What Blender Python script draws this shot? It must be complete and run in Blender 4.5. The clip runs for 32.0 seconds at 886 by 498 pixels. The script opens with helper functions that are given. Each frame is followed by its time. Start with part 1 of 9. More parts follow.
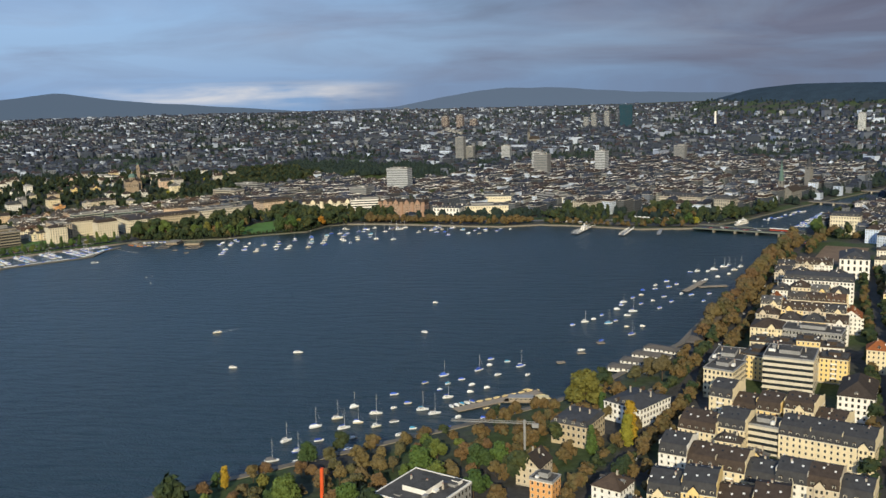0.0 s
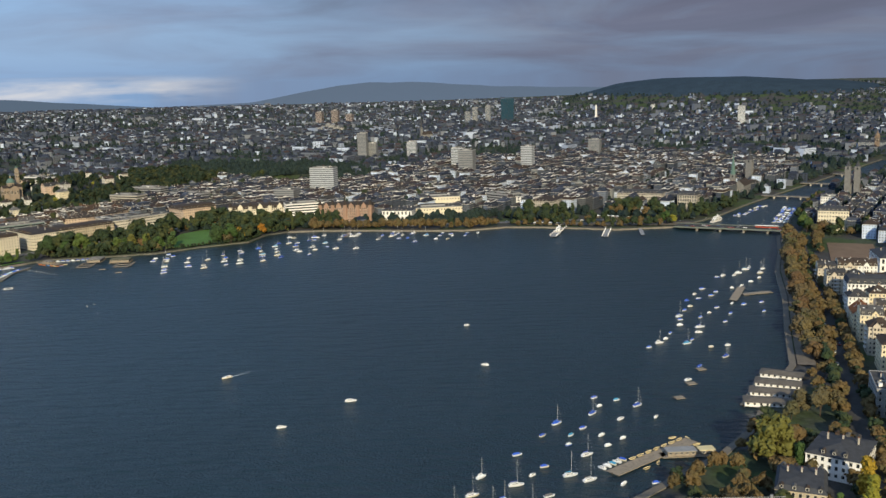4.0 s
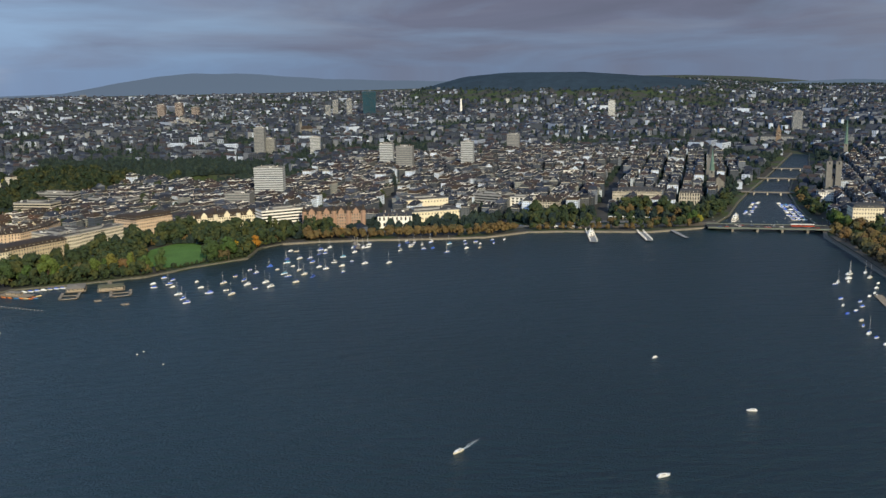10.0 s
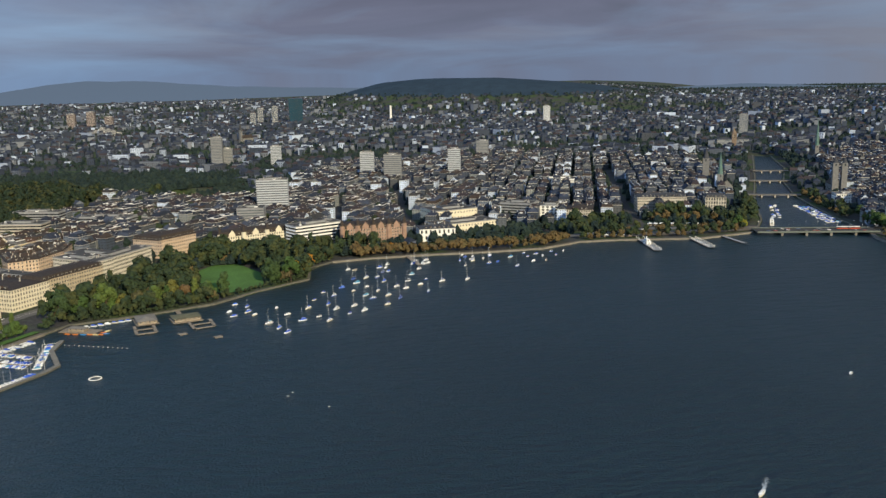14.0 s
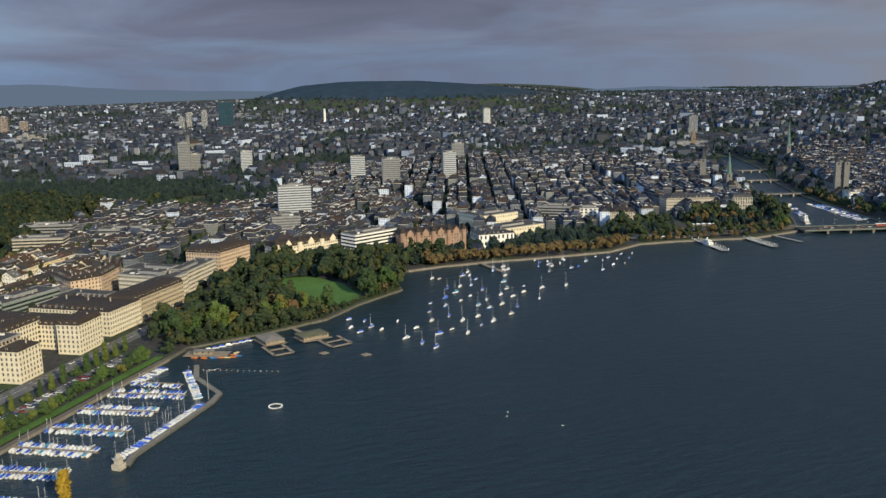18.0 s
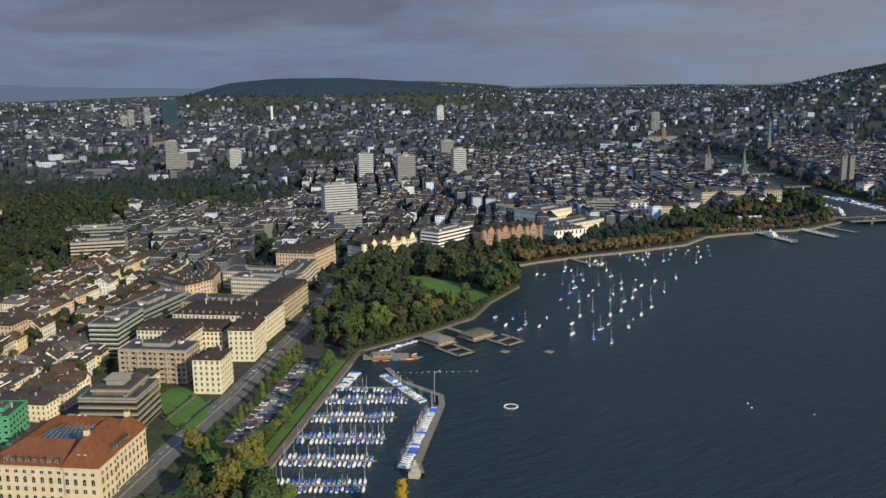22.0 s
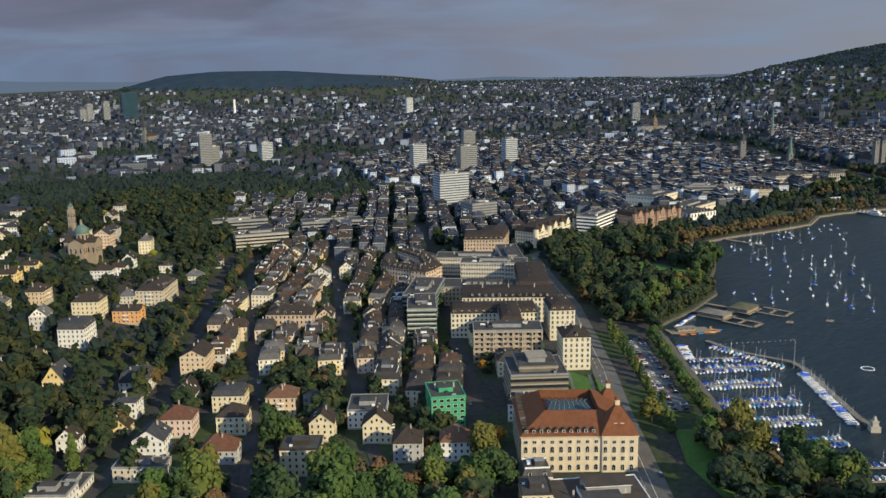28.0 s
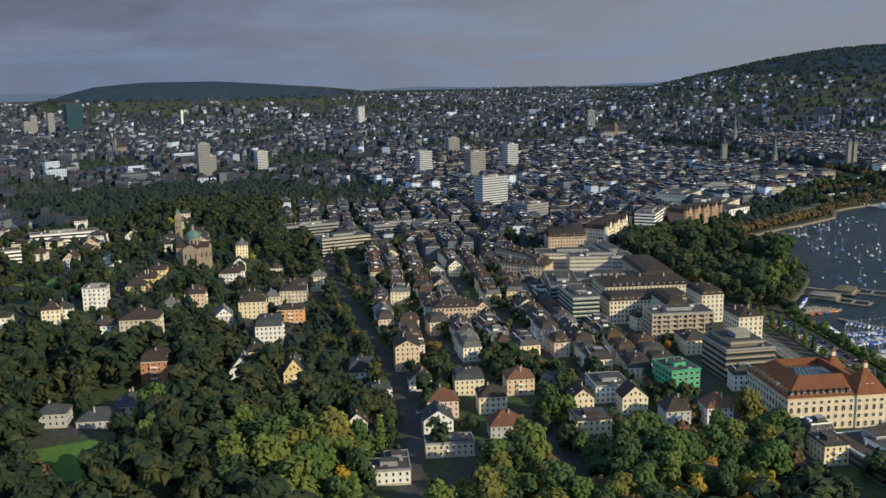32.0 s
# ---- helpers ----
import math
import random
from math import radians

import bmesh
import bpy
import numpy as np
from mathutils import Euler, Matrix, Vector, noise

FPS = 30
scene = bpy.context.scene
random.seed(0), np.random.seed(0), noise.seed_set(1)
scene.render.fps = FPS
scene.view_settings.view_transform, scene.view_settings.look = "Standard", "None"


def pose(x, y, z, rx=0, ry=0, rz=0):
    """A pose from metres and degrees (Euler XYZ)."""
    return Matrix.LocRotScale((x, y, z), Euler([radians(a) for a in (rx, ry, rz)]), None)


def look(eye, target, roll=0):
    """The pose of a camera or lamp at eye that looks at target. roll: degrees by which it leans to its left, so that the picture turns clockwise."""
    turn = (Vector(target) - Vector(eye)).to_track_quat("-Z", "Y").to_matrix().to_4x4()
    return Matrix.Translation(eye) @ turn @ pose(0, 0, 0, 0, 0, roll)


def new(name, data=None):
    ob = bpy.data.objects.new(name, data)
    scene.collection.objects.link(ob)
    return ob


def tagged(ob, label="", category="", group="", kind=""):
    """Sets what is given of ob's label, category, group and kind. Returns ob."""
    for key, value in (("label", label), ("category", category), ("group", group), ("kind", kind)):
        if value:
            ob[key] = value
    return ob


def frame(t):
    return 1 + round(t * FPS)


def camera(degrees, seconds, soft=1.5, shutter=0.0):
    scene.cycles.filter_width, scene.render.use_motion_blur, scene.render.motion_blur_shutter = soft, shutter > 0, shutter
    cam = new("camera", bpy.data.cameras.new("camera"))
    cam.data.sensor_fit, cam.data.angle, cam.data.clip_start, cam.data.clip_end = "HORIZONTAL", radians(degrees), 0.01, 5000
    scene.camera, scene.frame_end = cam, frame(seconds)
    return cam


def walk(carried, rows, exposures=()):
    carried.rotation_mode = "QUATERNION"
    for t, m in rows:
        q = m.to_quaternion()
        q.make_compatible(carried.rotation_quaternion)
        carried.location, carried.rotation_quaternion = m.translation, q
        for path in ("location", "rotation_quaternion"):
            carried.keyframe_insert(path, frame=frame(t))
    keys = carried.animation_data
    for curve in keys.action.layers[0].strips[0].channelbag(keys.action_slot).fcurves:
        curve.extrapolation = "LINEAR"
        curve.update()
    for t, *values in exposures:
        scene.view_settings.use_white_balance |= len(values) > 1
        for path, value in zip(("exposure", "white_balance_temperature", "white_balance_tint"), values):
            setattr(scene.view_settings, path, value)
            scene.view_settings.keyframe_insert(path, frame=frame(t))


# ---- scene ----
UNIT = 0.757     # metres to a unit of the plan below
cam = camera(51.29, 32.0, soft=1.5)
# seconds, place on the plan, yaw, pitch and roll in degrees
ROWS = [
    (0.0, 168.3, 150.3, 202.7, 10.75, -9.99, -1.59),
    (0.5, 146.3, 164.2, 202.1, 9.58, -10.03, -1.69),
    (1.0, 124.5, 178.1, 201.6, 8.26, -10.09, -1.67),
    (1.5, 102.6, 191.9, 201.2, 6.91, -10.17, -1.63),
    (2.0, 80.7, 205.8, 200.7, 5.61, -10.22, -1.66),
    (2.5, 58.9, 219.6, 200.3, 4.39, -10.31, -1.61),
    (3.0, 37.0, 233.5, 199.9, 3.20, -10.42, -1.48),
    (3.5, 15.2, 247.3, 199.6, 2.02, -10.46, -1.51),
    (5.5, -72.0, 302.7, 198.4, -2.44, -10.75, -1.40),
    (6.0, -93.8, 316.5, 198.2, -3.59, -10.83, -1.24),
    (6.5, -115.5, 330.4, 198.0, -4.75, -10.90, -1.13),
    (7.0, -137.3, 344.2, 197.8, -5.75, -10.95, -1.06),
    (7.5, -159.0, 358.0, 197.7, -6.85, -11.01, -1.02),
    (8.0, -180.7, 371.8, 197.5, -7.93, -11.06, -0.96),
    (8.5, -202.4, 385.6, 197.4, -9.04, -11.12, -0.84),
    (9.0, -224.1, 399.4, 197.3, -10.04, -11.12, -0.72),
    (9.5, -245.8, 413.2, 197.2, -10.98, -11.15, -0.75),
    (10.0, -267.4, 427.0, 197.2, -12.01, -11.12, -0.80),
    (10.5, -289.1, 440.8, 197.1, -13.05, -11.10, -0.81),
    (11.0, -310.8, 454.6, 197.1, -14.10, -11.07, -0.81),
    (11.5, -332.4, 468.4, 197.1, -15.13, -11.02, -0.84),
    (12.0, -354.0, 482.2, 197.1, -16.09, -10.93, -0.88),
    (12.5, -375.6, 495.9, 197.1, -16.95, -10.93, -0.86),
    (13.0, -397.2, 509.7, 197.1, -17.82, -10.81, -0.94),
    (13.5, -418.9, 523.5, 197.1, -18.68, -10.85, -0.96),
    (14.0, -440.4, 537.2, 197.1, -19.49, -10.83, -1.03),
    (14.5, -462.0, 550.9, 197.2, -20.35, -10.83, -1.02),
    (16.5, -548.2, 605.9, 197.4, -24.04, -10.71, -1.03),
    (17.0, -569.8, 619.6, 197.5, -24.97, -10.70, -1.02),
    (17.5, -591.3, 633.3, 197.6, -25.93, -10.71, -0.99),
    (18.0, -612.8, 647.0, 197.6, -26.80, -10.74, -0.99),
    (18.5, -634.3, 660.6, 197.7, -27.79, -10.76, -1.00),
    (19.0, -655.8, 674.3, 197.8, -28.62, -10.69, -1.19),
    (19.5, -677.3, 688.0, 197.9, -29.35, -10.81, -1.00),
    (20.0, -698.8, 701.6, 198.0, -30.09, -10.82, -0.93),
    (20.5, -720.3, 715.3, 198.0, -30.96, -10.83, -0.86),
    (21.0, -741.8, 728.9, 198.1, -31.76, -10.89, -0.91),
    (21.5, -763.3, 742.6, 198.2, -32.60, -10.92, -0.77),
    (22.0, -784.7, 756.2, 198.2, -33.35, -10.97, -0.81),
    (22.5, -806.2, 769.8, 198.3, -34.17, -11.02, -0.82),
    (23.0, -827.6, 783.4, 198.4, -34.82, -11.10, -0.90),
    (23.5, -849.1, 797.0, 198.4, -35.58, -11.12, -0.89),
    (24.0, -870.5, 810.6, 198.5, -36.15, -11.26, -0.94),
    (24.5, -891.9, 824.2, 198.5, -36.86, -11.22, -0.83),
    (25.0, -913.4, 837.8, 198.5, -37.45, -11.41, -0.72),
    (25.5, -934.8, 851.3, 198.5, -38.12, -11.43, -0.80),
    (27.5, -1020.4, 905.4, 198.5, -40.27, -11.56, -0.90),
    (28.0, -1041.8, 918.9, 198.4, -40.66, -11.46, -0.83),
    (28.5, -1063.2, 932.4, 198.3, -41.27, -11.41, -1.02),
    (29.0, -1084.6, 945.9, 198.2, -41.80, -11.35, -1.15),
    (29.5, -1106.0, 959.4, 198.1, -42.50, -11.28, -1.17),
    (30.0, -1127.3, 972.8, 198.0, -43.12, -11.21, -1.23),
    (30.5, -1148.7, 986.3, 197.9, -43.94, -11.13, -1.24),
    (31.0, -1170.1, 999.7, 197.7, -44.88, -11.05, -1.32),
    (31.5, -1191.5, 1013.1, 197.5, -45.99, -10.98, -1.30),
    (32.0, -1212.8, 1026.5, 197.3, -47.15, -10.92, -1.02),
]
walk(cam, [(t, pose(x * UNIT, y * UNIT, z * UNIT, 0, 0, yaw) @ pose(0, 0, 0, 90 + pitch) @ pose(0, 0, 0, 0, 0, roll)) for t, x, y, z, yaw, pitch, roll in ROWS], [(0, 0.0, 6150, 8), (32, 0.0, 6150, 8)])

# ---- light ----
SUN_AZIMUTH, SUN_HEIGHT = -84.0, 23.0      # degrees from +x towards +y; above the horizon


def build_sky():
    world = bpy.data.worlds.new("sky")
    scene.world = world
    world.use_nodes = True
    nt = world.node_tree
    nt.nodes.clear()
    n, ln = nt.nodes.new, nt.links.new
    out, bg = n("ShaderNodeOutputWorld"), n("ShaderNodeBackground")
    sky = n("ShaderNodeTexSky")
    sky.sky_type, sky.sun_disc = "NISHITA", False
    sky.sun_elevation = radians(SUN_HEIGHT)
    sky.sun_rotation = radians(90 - SUN_AZIMUTH)
    sky.air_density, sky.dust_density = 1.0, 1.5
    tc = n("ShaderNodeTexCoord")
    sep = n("ShaderNodeSeparateXYZ")
    ln(tc.outputs["Generated"], sep.inputs[0])
    def mapped(value, a, b, c, d, curve="LINEAR"):
        r = n("ShaderNodeMapRange"); r.interpolation_type = curve
        for k, v in enumerate((a, b, c, d)):
            r.inputs[k + 1].default_value = v
        ln(value, r.inputs[0])
        return r.outputs[0]

    def math_node(op, a, b):
        r = n("ShaderNodeMath"); r.operation = op
        for k, v in enumerate((a, b)):
            if isinstance(v, (int, float)):
                r.inputs[k].default_value = v
            else:
                ln(v, r.inputs[k])
        return r.outputs[0]

    # the clouds lie on a level deck, so that they draw together towards the horizon
    height = math_node("ADD", math_node("MAXIMUM", sep.outputs[2], 0.0), 0.12)
    flat = n("ShaderNodeCombineXYZ")
    ln(math_node("DIVIDE", sep.outputs[0], height), flat.inputs[0])
    ln(math_node("DIVIDE", sep.outputs[1], height), flat.inputs[1])

    def deck_clouds(scale, detail, rough, seed):
        mp = n("ShaderNodeMapping"); mp.inputs["Scale"].default_value = (scale, scale, 1); mp.inputs["Location"].default_value = (seed, seed * 0.7, seed)
        ln(flat.outputs[0], mp.inputs["Vector"])
        t = n("ShaderNodeTexNoise"); t.inputs["Scale"].default_value = 1.0; t.inputs["Detail"].default_value = detail
        t.inputs["Roughness"].default_value = rough; t.inputs["Distortion"].default_value = 0.6
        ln(mp.outputs[0], t.inputs["Vector"])
        return t.outputs[0]

    def clouds(scale, detail, rough, seed):
        mp = n("ShaderNodeMapping"); mp.inputs["Scale"].default_value = scale; mp.inputs["Location"].default_value = (seed, seed * 0.7, 0)
        ln(tc.outputs["Generated"], mp.inputs["Vector"])
        t = n("ShaderNodeTexNoise"); t.inputs["Scale"].default_value = 1.0; t.inputs["Detail"].default_value = detail
        t.inputs["Roughness"].default_value = rough; t.inputs["Distortion"].default_value = 0.3
        ln(mp.outputs[0], t.inputs["Vector"])
        return t.outputs[0]

    def blend(fac, a, b, mode="MIX"):
        r = n("ShaderNodeMix"); r.data_type = "RGBA"; r.blend_type = mode
        for k, v in ((0, fac), (6, a), (7, b)):
            if isinstance(v, (int, float)):
                r.inputs[k].default_value = v
            elif isinstance(v, tuple):
                r.inputs[k].default_value = (*v, 1)
            else:
                ln(v, r.inputs[k])
        return r.outputs[2]

    def ramp(value, stops):
        r = n("ShaderNodeValToRGB")
        for k, (p, c) in enumerate(stops):
            el = r.color_ramp.elements[k] if k < 2 else r.color_ramp.elements.new(p)
            el.position, el.color = p, (*c, 1)
        ln(value, r.inputs[0])
        return r.outputs[0]

    east, up = sep.outputs[0], sep.outputs[2]
    deck = ramp(deck_clouds(0.7, 6, 0.5, 3.1), [(0.30, (0.130, 0.138, 0.186)), (0.50, (0.172, 0.178, 0.246)), (0.70, (0.25, 0.262, 0.325))])
    haze = blend(mapped(up, 0.0, 0.085, 0.85, 0.0, "SMOOTHSTEP"), deck, (0.165, 0.185, 0.255))
    haze = blend(mapped(east, 0.45, 0.98, 0.0, 0.75, "SMOOTHSTEP"), haze, (0.30, 0.305, 0.335))
    low_cloud = mapped(deck_clouds(0.6, 6, 0.55, 5.0), 0.44, 0.66, 0.0, 0.6)
    haze = blend(math_node("MULTIPLY", low_cloud, mapped(up, 0.045, 0.10, 0.0, 1.0, "SMOOTHSTEP")), haze, (0.108, 0.112, 0.150))
    clear = blend(1.0, sky.outputs[0], (0.075, 0.080, 0.090), "MULTIPLY")
    clear = blend(0.75, clear, (0.21, 0.34, 0.56))
    thin = math_node("ADD", mapped(east, -0.62, 0.40, 0.95, 0.10, "SMOOTHSTEP"), mapped(deck_clouds(0.6, 6, 0.55, 8.0), 0.3, 0.7, 0.42, -0.42))
    thin = math_node("ADD", thin, mapped(up, 0.10, 0.5, 0.0, 0.45))
    thin = mapped(thin, 0.0, 1.0, 0.0, 0.9)
    air = blend(thin, haze, clear)
    # a bank of pale mist low over the western hills
    bank = math_node("MULTIPLY", mapped(east, -0.56, -0.42, 0.0, 1.0, "SMOOTHSTEP"), mapped(east, -0.33, -0.20, 1.0, 0.0, "SMOOTHSTEP"))
    bank = math_node("MULTIPLY", bank, mapped(up, -0.020, -0.004, 0.0, 1.0, "SMOOTHSTEP"))
    bank = math_node("MULTIPLY", bank, mapped(up, 0.002, 0.012, 1.0, 0.0, "SMOOTHSTEP"))
    bank = math_node("MULTIPLY", bank, mapped(clouds((9, 9, 60.0), 4, 0.55, 1.0), 0.36, 0.62, 0.0, 1.0))
    air = blend(bank, air, (0.52, 0.50, 0.50))
    # brighter blue western sky above the view, added to brighten the lake
    west_boost = math_node("MULTIPLY", mapped(up, 0.12, 0.42, 0.0, 0.75, "SMOOTHSTEP"), mapped(east, -0.55, 0.10, 1.0, 0.0, "SMOOTHSTEP"))
    air = blend(west_boost, air, (0.34, 0.50, 0.76))
    lift = n("ShaderNodeVectorMath"); lift.operation = "SCALE"
    ln(air, lift.inputs[0]); ln(mapped(east, -0.62, 0.25, 1.42, 0.97, "SMOOTHSTEP"), lift.inputs["Scale"])
    ln(lift.outputs[0], bg.inputs[0])
    bg.inputs[1].default_value = 1.0
    ln(bg.outputs[0], out.inputs[0])


build_sky()
sun = new("sun", bpy.data.lights.new("sun", "SUN"))
sun.data.energy, sun.data.angle, sun.data.color = 5.0, radians(0.6), (1.0, 0.84, 0.56)
a, h = radians(SUN_AZIMUTH), radians(SUN_HEIGHT)
sun.matrix_world = look((math.cos(a) * math.cos(h), math.sin(a) * math.cos(h), math.sin(h)), (0, 0, 0))

# ---- materials ----
MATS = {}


def material(name, color, rough=0.8, metal=0.0, palette=None, by="object", noise_scale=0.35, amount=0.25, bump=0.0, bump_scale=3.0, spec=0.3):
    """A surface with two scales of wear; palette: colours among which each object (or loose piece) takes one."""
    if name in MATS:
        return MATS[name]
    m = bpy.data.materials.new(name)
    MATS[name] = m
    m.use_nodes = True
    nt = m.node_tree
    n, ln = nt.nodes.new, nt.links.new
    b = nt.nodes["Principled BSDF"]
    b.inputs["Roughness"].default_value, b.inputs["Metallic"].default_value = rough, metal
    b.inputs["Specular IOR Level"].default_value = spec
    tc = n("ShaderNodeTexCoord")
    if palette:
        ramp = n("ShaderNodeValToRGB")
        ramp.color_ramp.interpolation = "CONSTANT"
        for k, c in enumerate(palette):
            el = ramp.color_ramp.elements[k] if k < 2 else ramp.color_ramp.elements.new(k / len(palette))
            el.position, el.color = k / len(palette), (*c, 1)
        if by == "object":
            src = n("ShaderNodeObjectInfo").outputs["Random"]
        else:
            src = n("ShaderNodeNewGeometry").outputs["Random Per Island"]
        ln(src, ramp.inputs[0])
        base = ramp.outputs[0]
    else:
        rgb = n("ShaderNodeRGB"); rgb.outputs[0].default_value = (*color, 1)
        base = rgb.outputs[0]
    geo = n("ShaderNodeNewGeometry")
    n1 = n("ShaderNodeTexNoise"); n1.inputs["Scale"].default_value = noise_scale; n1.inputs["Detail"].default_value = 6
    ln(geo.outputs["Position"], n1.inputs["Vector"])
    n2 = n("ShaderNodeTexNoise"); n2.inputs["Scale"].default_value = noise_scale * 9; n2.inputs["Detail"].default_value = 3
    ln(geo.outputs["Position"], n2.inputs["Vector"])
    ad = n("ShaderNodeMath"); ad.operation = "ADD"
    ln(n1.outputs[0], ad.inputs[0]); ln(n2.outputs[0], ad.inputs[1])
    mr = n("ShaderNodeMapRange")
    mr.inputs[1].default_value, mr.inputs[2].default_value = 0.65, 1.35
    mr.inputs[3].default_value, mr.inputs[4].default_value = 1.0 - amount, 1.0 + amount * 0.6
    ln(ad.outputs[0], mr.inputs[0])
    mul = n("ShaderNodeVectorMath"); mul.operation = "SCALE"
    ln(base, mul.inputs[0]); ln(mr.outputs[0], mul.inputs["Scale"])
    ln(mul.outputs[0], b.inputs["Base Color"])
    if bump:
        nb = n("ShaderNodeTexNoise"); nb.inputs["Scale"].default_value = bump_scale; nb.inputs["Detail"].default_value = 4
        ln(geo.outputs["Position"], nb.inputs["Vector"])
        bp = n("ShaderNodeBump"); bp.inputs["Strength"].default_value = bump; bp.inputs["Distance"].default_value = 0.2
        ln(nb.outputs[0], bp.inputs["Height"]); ln(bp.outputs[0], b.inputs["Normal"])
    return m


WALLS = [(0.76, 0.68, 0.50), (0.78, 0.75, 0.67), (0.76, 0.62, 0.35), (0.58, 0.54, 0.47), (0.79, 0.77, 0.72), (0.66, 0.54, 0.38), (0.77, 0.70, 0.54), (0.52, 0.50, 0.46), (0.77, 0.68, 0.47), (0.79, 0.77, 0.71), (0.72, 0.68, 0.60), (0.64, 0.48, 0.36)]
# inland town walls: cloud shade and some haze painted into darker, cooler colours
SHADED_TOWN_WALLS = [(0.071, 0.082, 0.107), (0.462, 0.524, 0.629), (0.103, 0.113, 0.126), (0.060, 0.073, 0.098), (0.605, 0.689, 0.835), (0.087, 0.091, 0.098), (0.148, 0.167, 0.204), (0.058, 0.069, 0.090), (0.229, 0.239, 0.235), (0.073, 0.082, 0.098), (0.114, 0.135, 0.177), (0.065, 0.073, 0.089)]
ROOFS = [(0.056, 0.042, 0.035), (0.050, 0.048, 0.048), (0.070, 0.050, 0.038), (0.044, 0.040, 0.038), (0.076, 0.052, 0.038), (0.056, 0.054, 0.054), (0.052, 0.042, 0.036), (0.100, 0.058, 0.040), (0.046, 0.043, 0.041)]
row_slate = material("row_slate", (0.054, 0.054, 0.057), 0.85, amount=0.35, noise_scale=0.5, spec=0.12)
row_brown = material("row_tiles", (0.064, 0.048, 0.038), 0.75, amount=0.4, noise_scale=0.6, bump=0.3, spec=0.12)
wall_mat = material("render_wall", (0.6, 0.55, 0.45), 0.9, palette=WALLS, amount=0.18, noise_scale=0.25)
WEST_ROOFS = [(0.062, 0.052, 0.046), (0.088, 0.085, 0.083), (0.078, 0.056, 0.042), (0.120, 0.116, 0.112), (0.056, 0.050, 0.048), (0.100, 0.062, 0.044), (0.150, 0.146, 0.140), (0.070, 0.064, 0.060), (0.066, 0.050, 0.040)]
roof_mat = material("roof_tiles", (0.1, 0.07, 0.05), 0.75, palette=WEST_ROOFS, amount=0.4, noise_scale=0.5, bump=0.3, bump_scale=4, spec=0.12)
# far walls and roofs: blue haze and cloud shade put into the colours
HAZED_WALLS = [(0.047, 0.058, 0.083), (0.268, 0.311, 0.405), (0.055, 0.067, 0.090), (0.105, 0.122, 0.163), (0.448, 0.514, 0.643), (0.041, 0.051, 0.076), (0.143, 0.155, 0.181), (0.052, 0.061, 0.080), (0.074, 0.088, 0.119), (0.181, 0.195, 0.224), (0.047, 0.057, 0.080), (0.060, 0.067, 0.083)]
HAZED_ROOFS = [(0.028, 0.034, 0.052), (0.036, 0.043, 0.065), (0.024, 0.030, 0.045), (0.045, 0.038, 0.042), (0.033, 0.041, 0.062), (0.058, 0.068, 0.096), (0.028, 0.032, 0.045), (0.059, 0.045, 0.046), (0.046, 0.037, 0.040)]
shaded_town_wall = material("shaded_town_wall", (0.5, 0.5, 0.45), 0.9, palette=SHADED_TOWN_WALLS, by="island", amount=0.18, noise_scale=0.25, spec=0.12)
shaded_town_roof = material("shaded_town_roof", (0.1, 0.07, 0.05), 0.75, palette=ROOFS[:2] + HAZED_ROOFS, by="island", amount=0.4, noise_scale=0.5, spec=0.12)
bank_wall = material("bank_wall", (0.6, 0.55, 0.45), 0.9, palette=WALLS, by="island", amount=0.18, noise_scale=0.25)
bank_roof = material("bank_roof", (0.1, 0.07, 0.05), 0.75, palette=ROOFS + [(0.105, 0.102, 0.100), (0.135, 0.131, 0.127)], by="island", amount=0.4, noise_scale=0.5, spec=0.12)
hazed_far_wall = material("hazed_far_wall", (0.3, 0.3, 0.3), 0.9, palette=HAZED_WALLS, by="island", amount=0.15, spec=0.12)
hazed_far_roof = material("hazed_far_roof", (0.1, 0.1, 0.1), 0.8, palette=HAZED_ROOFS, by="island", amount=0.3, spec=0.12)
glass_mat = material("window_glass", (0.025, 0.03, 0.035), 0.12, amount=0.3, spec=0.6)
frame_mat = material("window_frame", (0.62, 0.58, 0.50), 0.6, amount=0.1)
stone_mat = material("pale_stone", (0.44, 0.40, 0.33), 0.85, amount=0.25)
sand_mat = material("sandstone", (0.46, 0.38, 0.26), 0.85, amount=0.3)
white_mat = material("white_paint", (0.78, 0.76, 0.72), 0.6, amount=0.12)
concrete_mat = material("concrete", (0.27, 0.27, 0.27), 0.9, amount=0.3)
dark_mat = material("dark_metal", (0.05, 0.05, 0.055), 0.5, amount=0.2)
flat_roof_mat = material("gravel_roof", (0.080, 0.077, 0.074), 0.95, amount=0.45, noise_scale=0.2, spec=0.12)
red_roof_mat = material("red_roof_tiles", (0.25, 0.088, 0.032), 0.75, amount=0.3, noise_scale=0.6, bump=0.3, spec=0.12)
brown_roof_mat = material("brown_roof_tiles", (0.054, 0.043, 0.036), 0.75, amount=0.4, noise_scale=0.6, bump=0.3, spec=0.12)
slate_mat = material("slate_roof", (0.062, 0.064, 0.070), 0.82, amount=0.35, noise_scale=0.5, spec=0.12)
copper_mat = material("green_copper", (0.10, 0.17, 0.145), 0.6, amount=0.3)
# asphalt in copies: paler where sunlit, street shade painted into the dark one
asphalt_mat = material("asphalt", (0.135, 0.128, 0.118), 0.9, amount=0.35, noise_scale=0.1)
shade_asphalt_mat = material("shade_toned_asphalt", (0.066, 0.064, 0.062), 0.9, amount=0.35, noise_scale=0.1, spec=0.12)
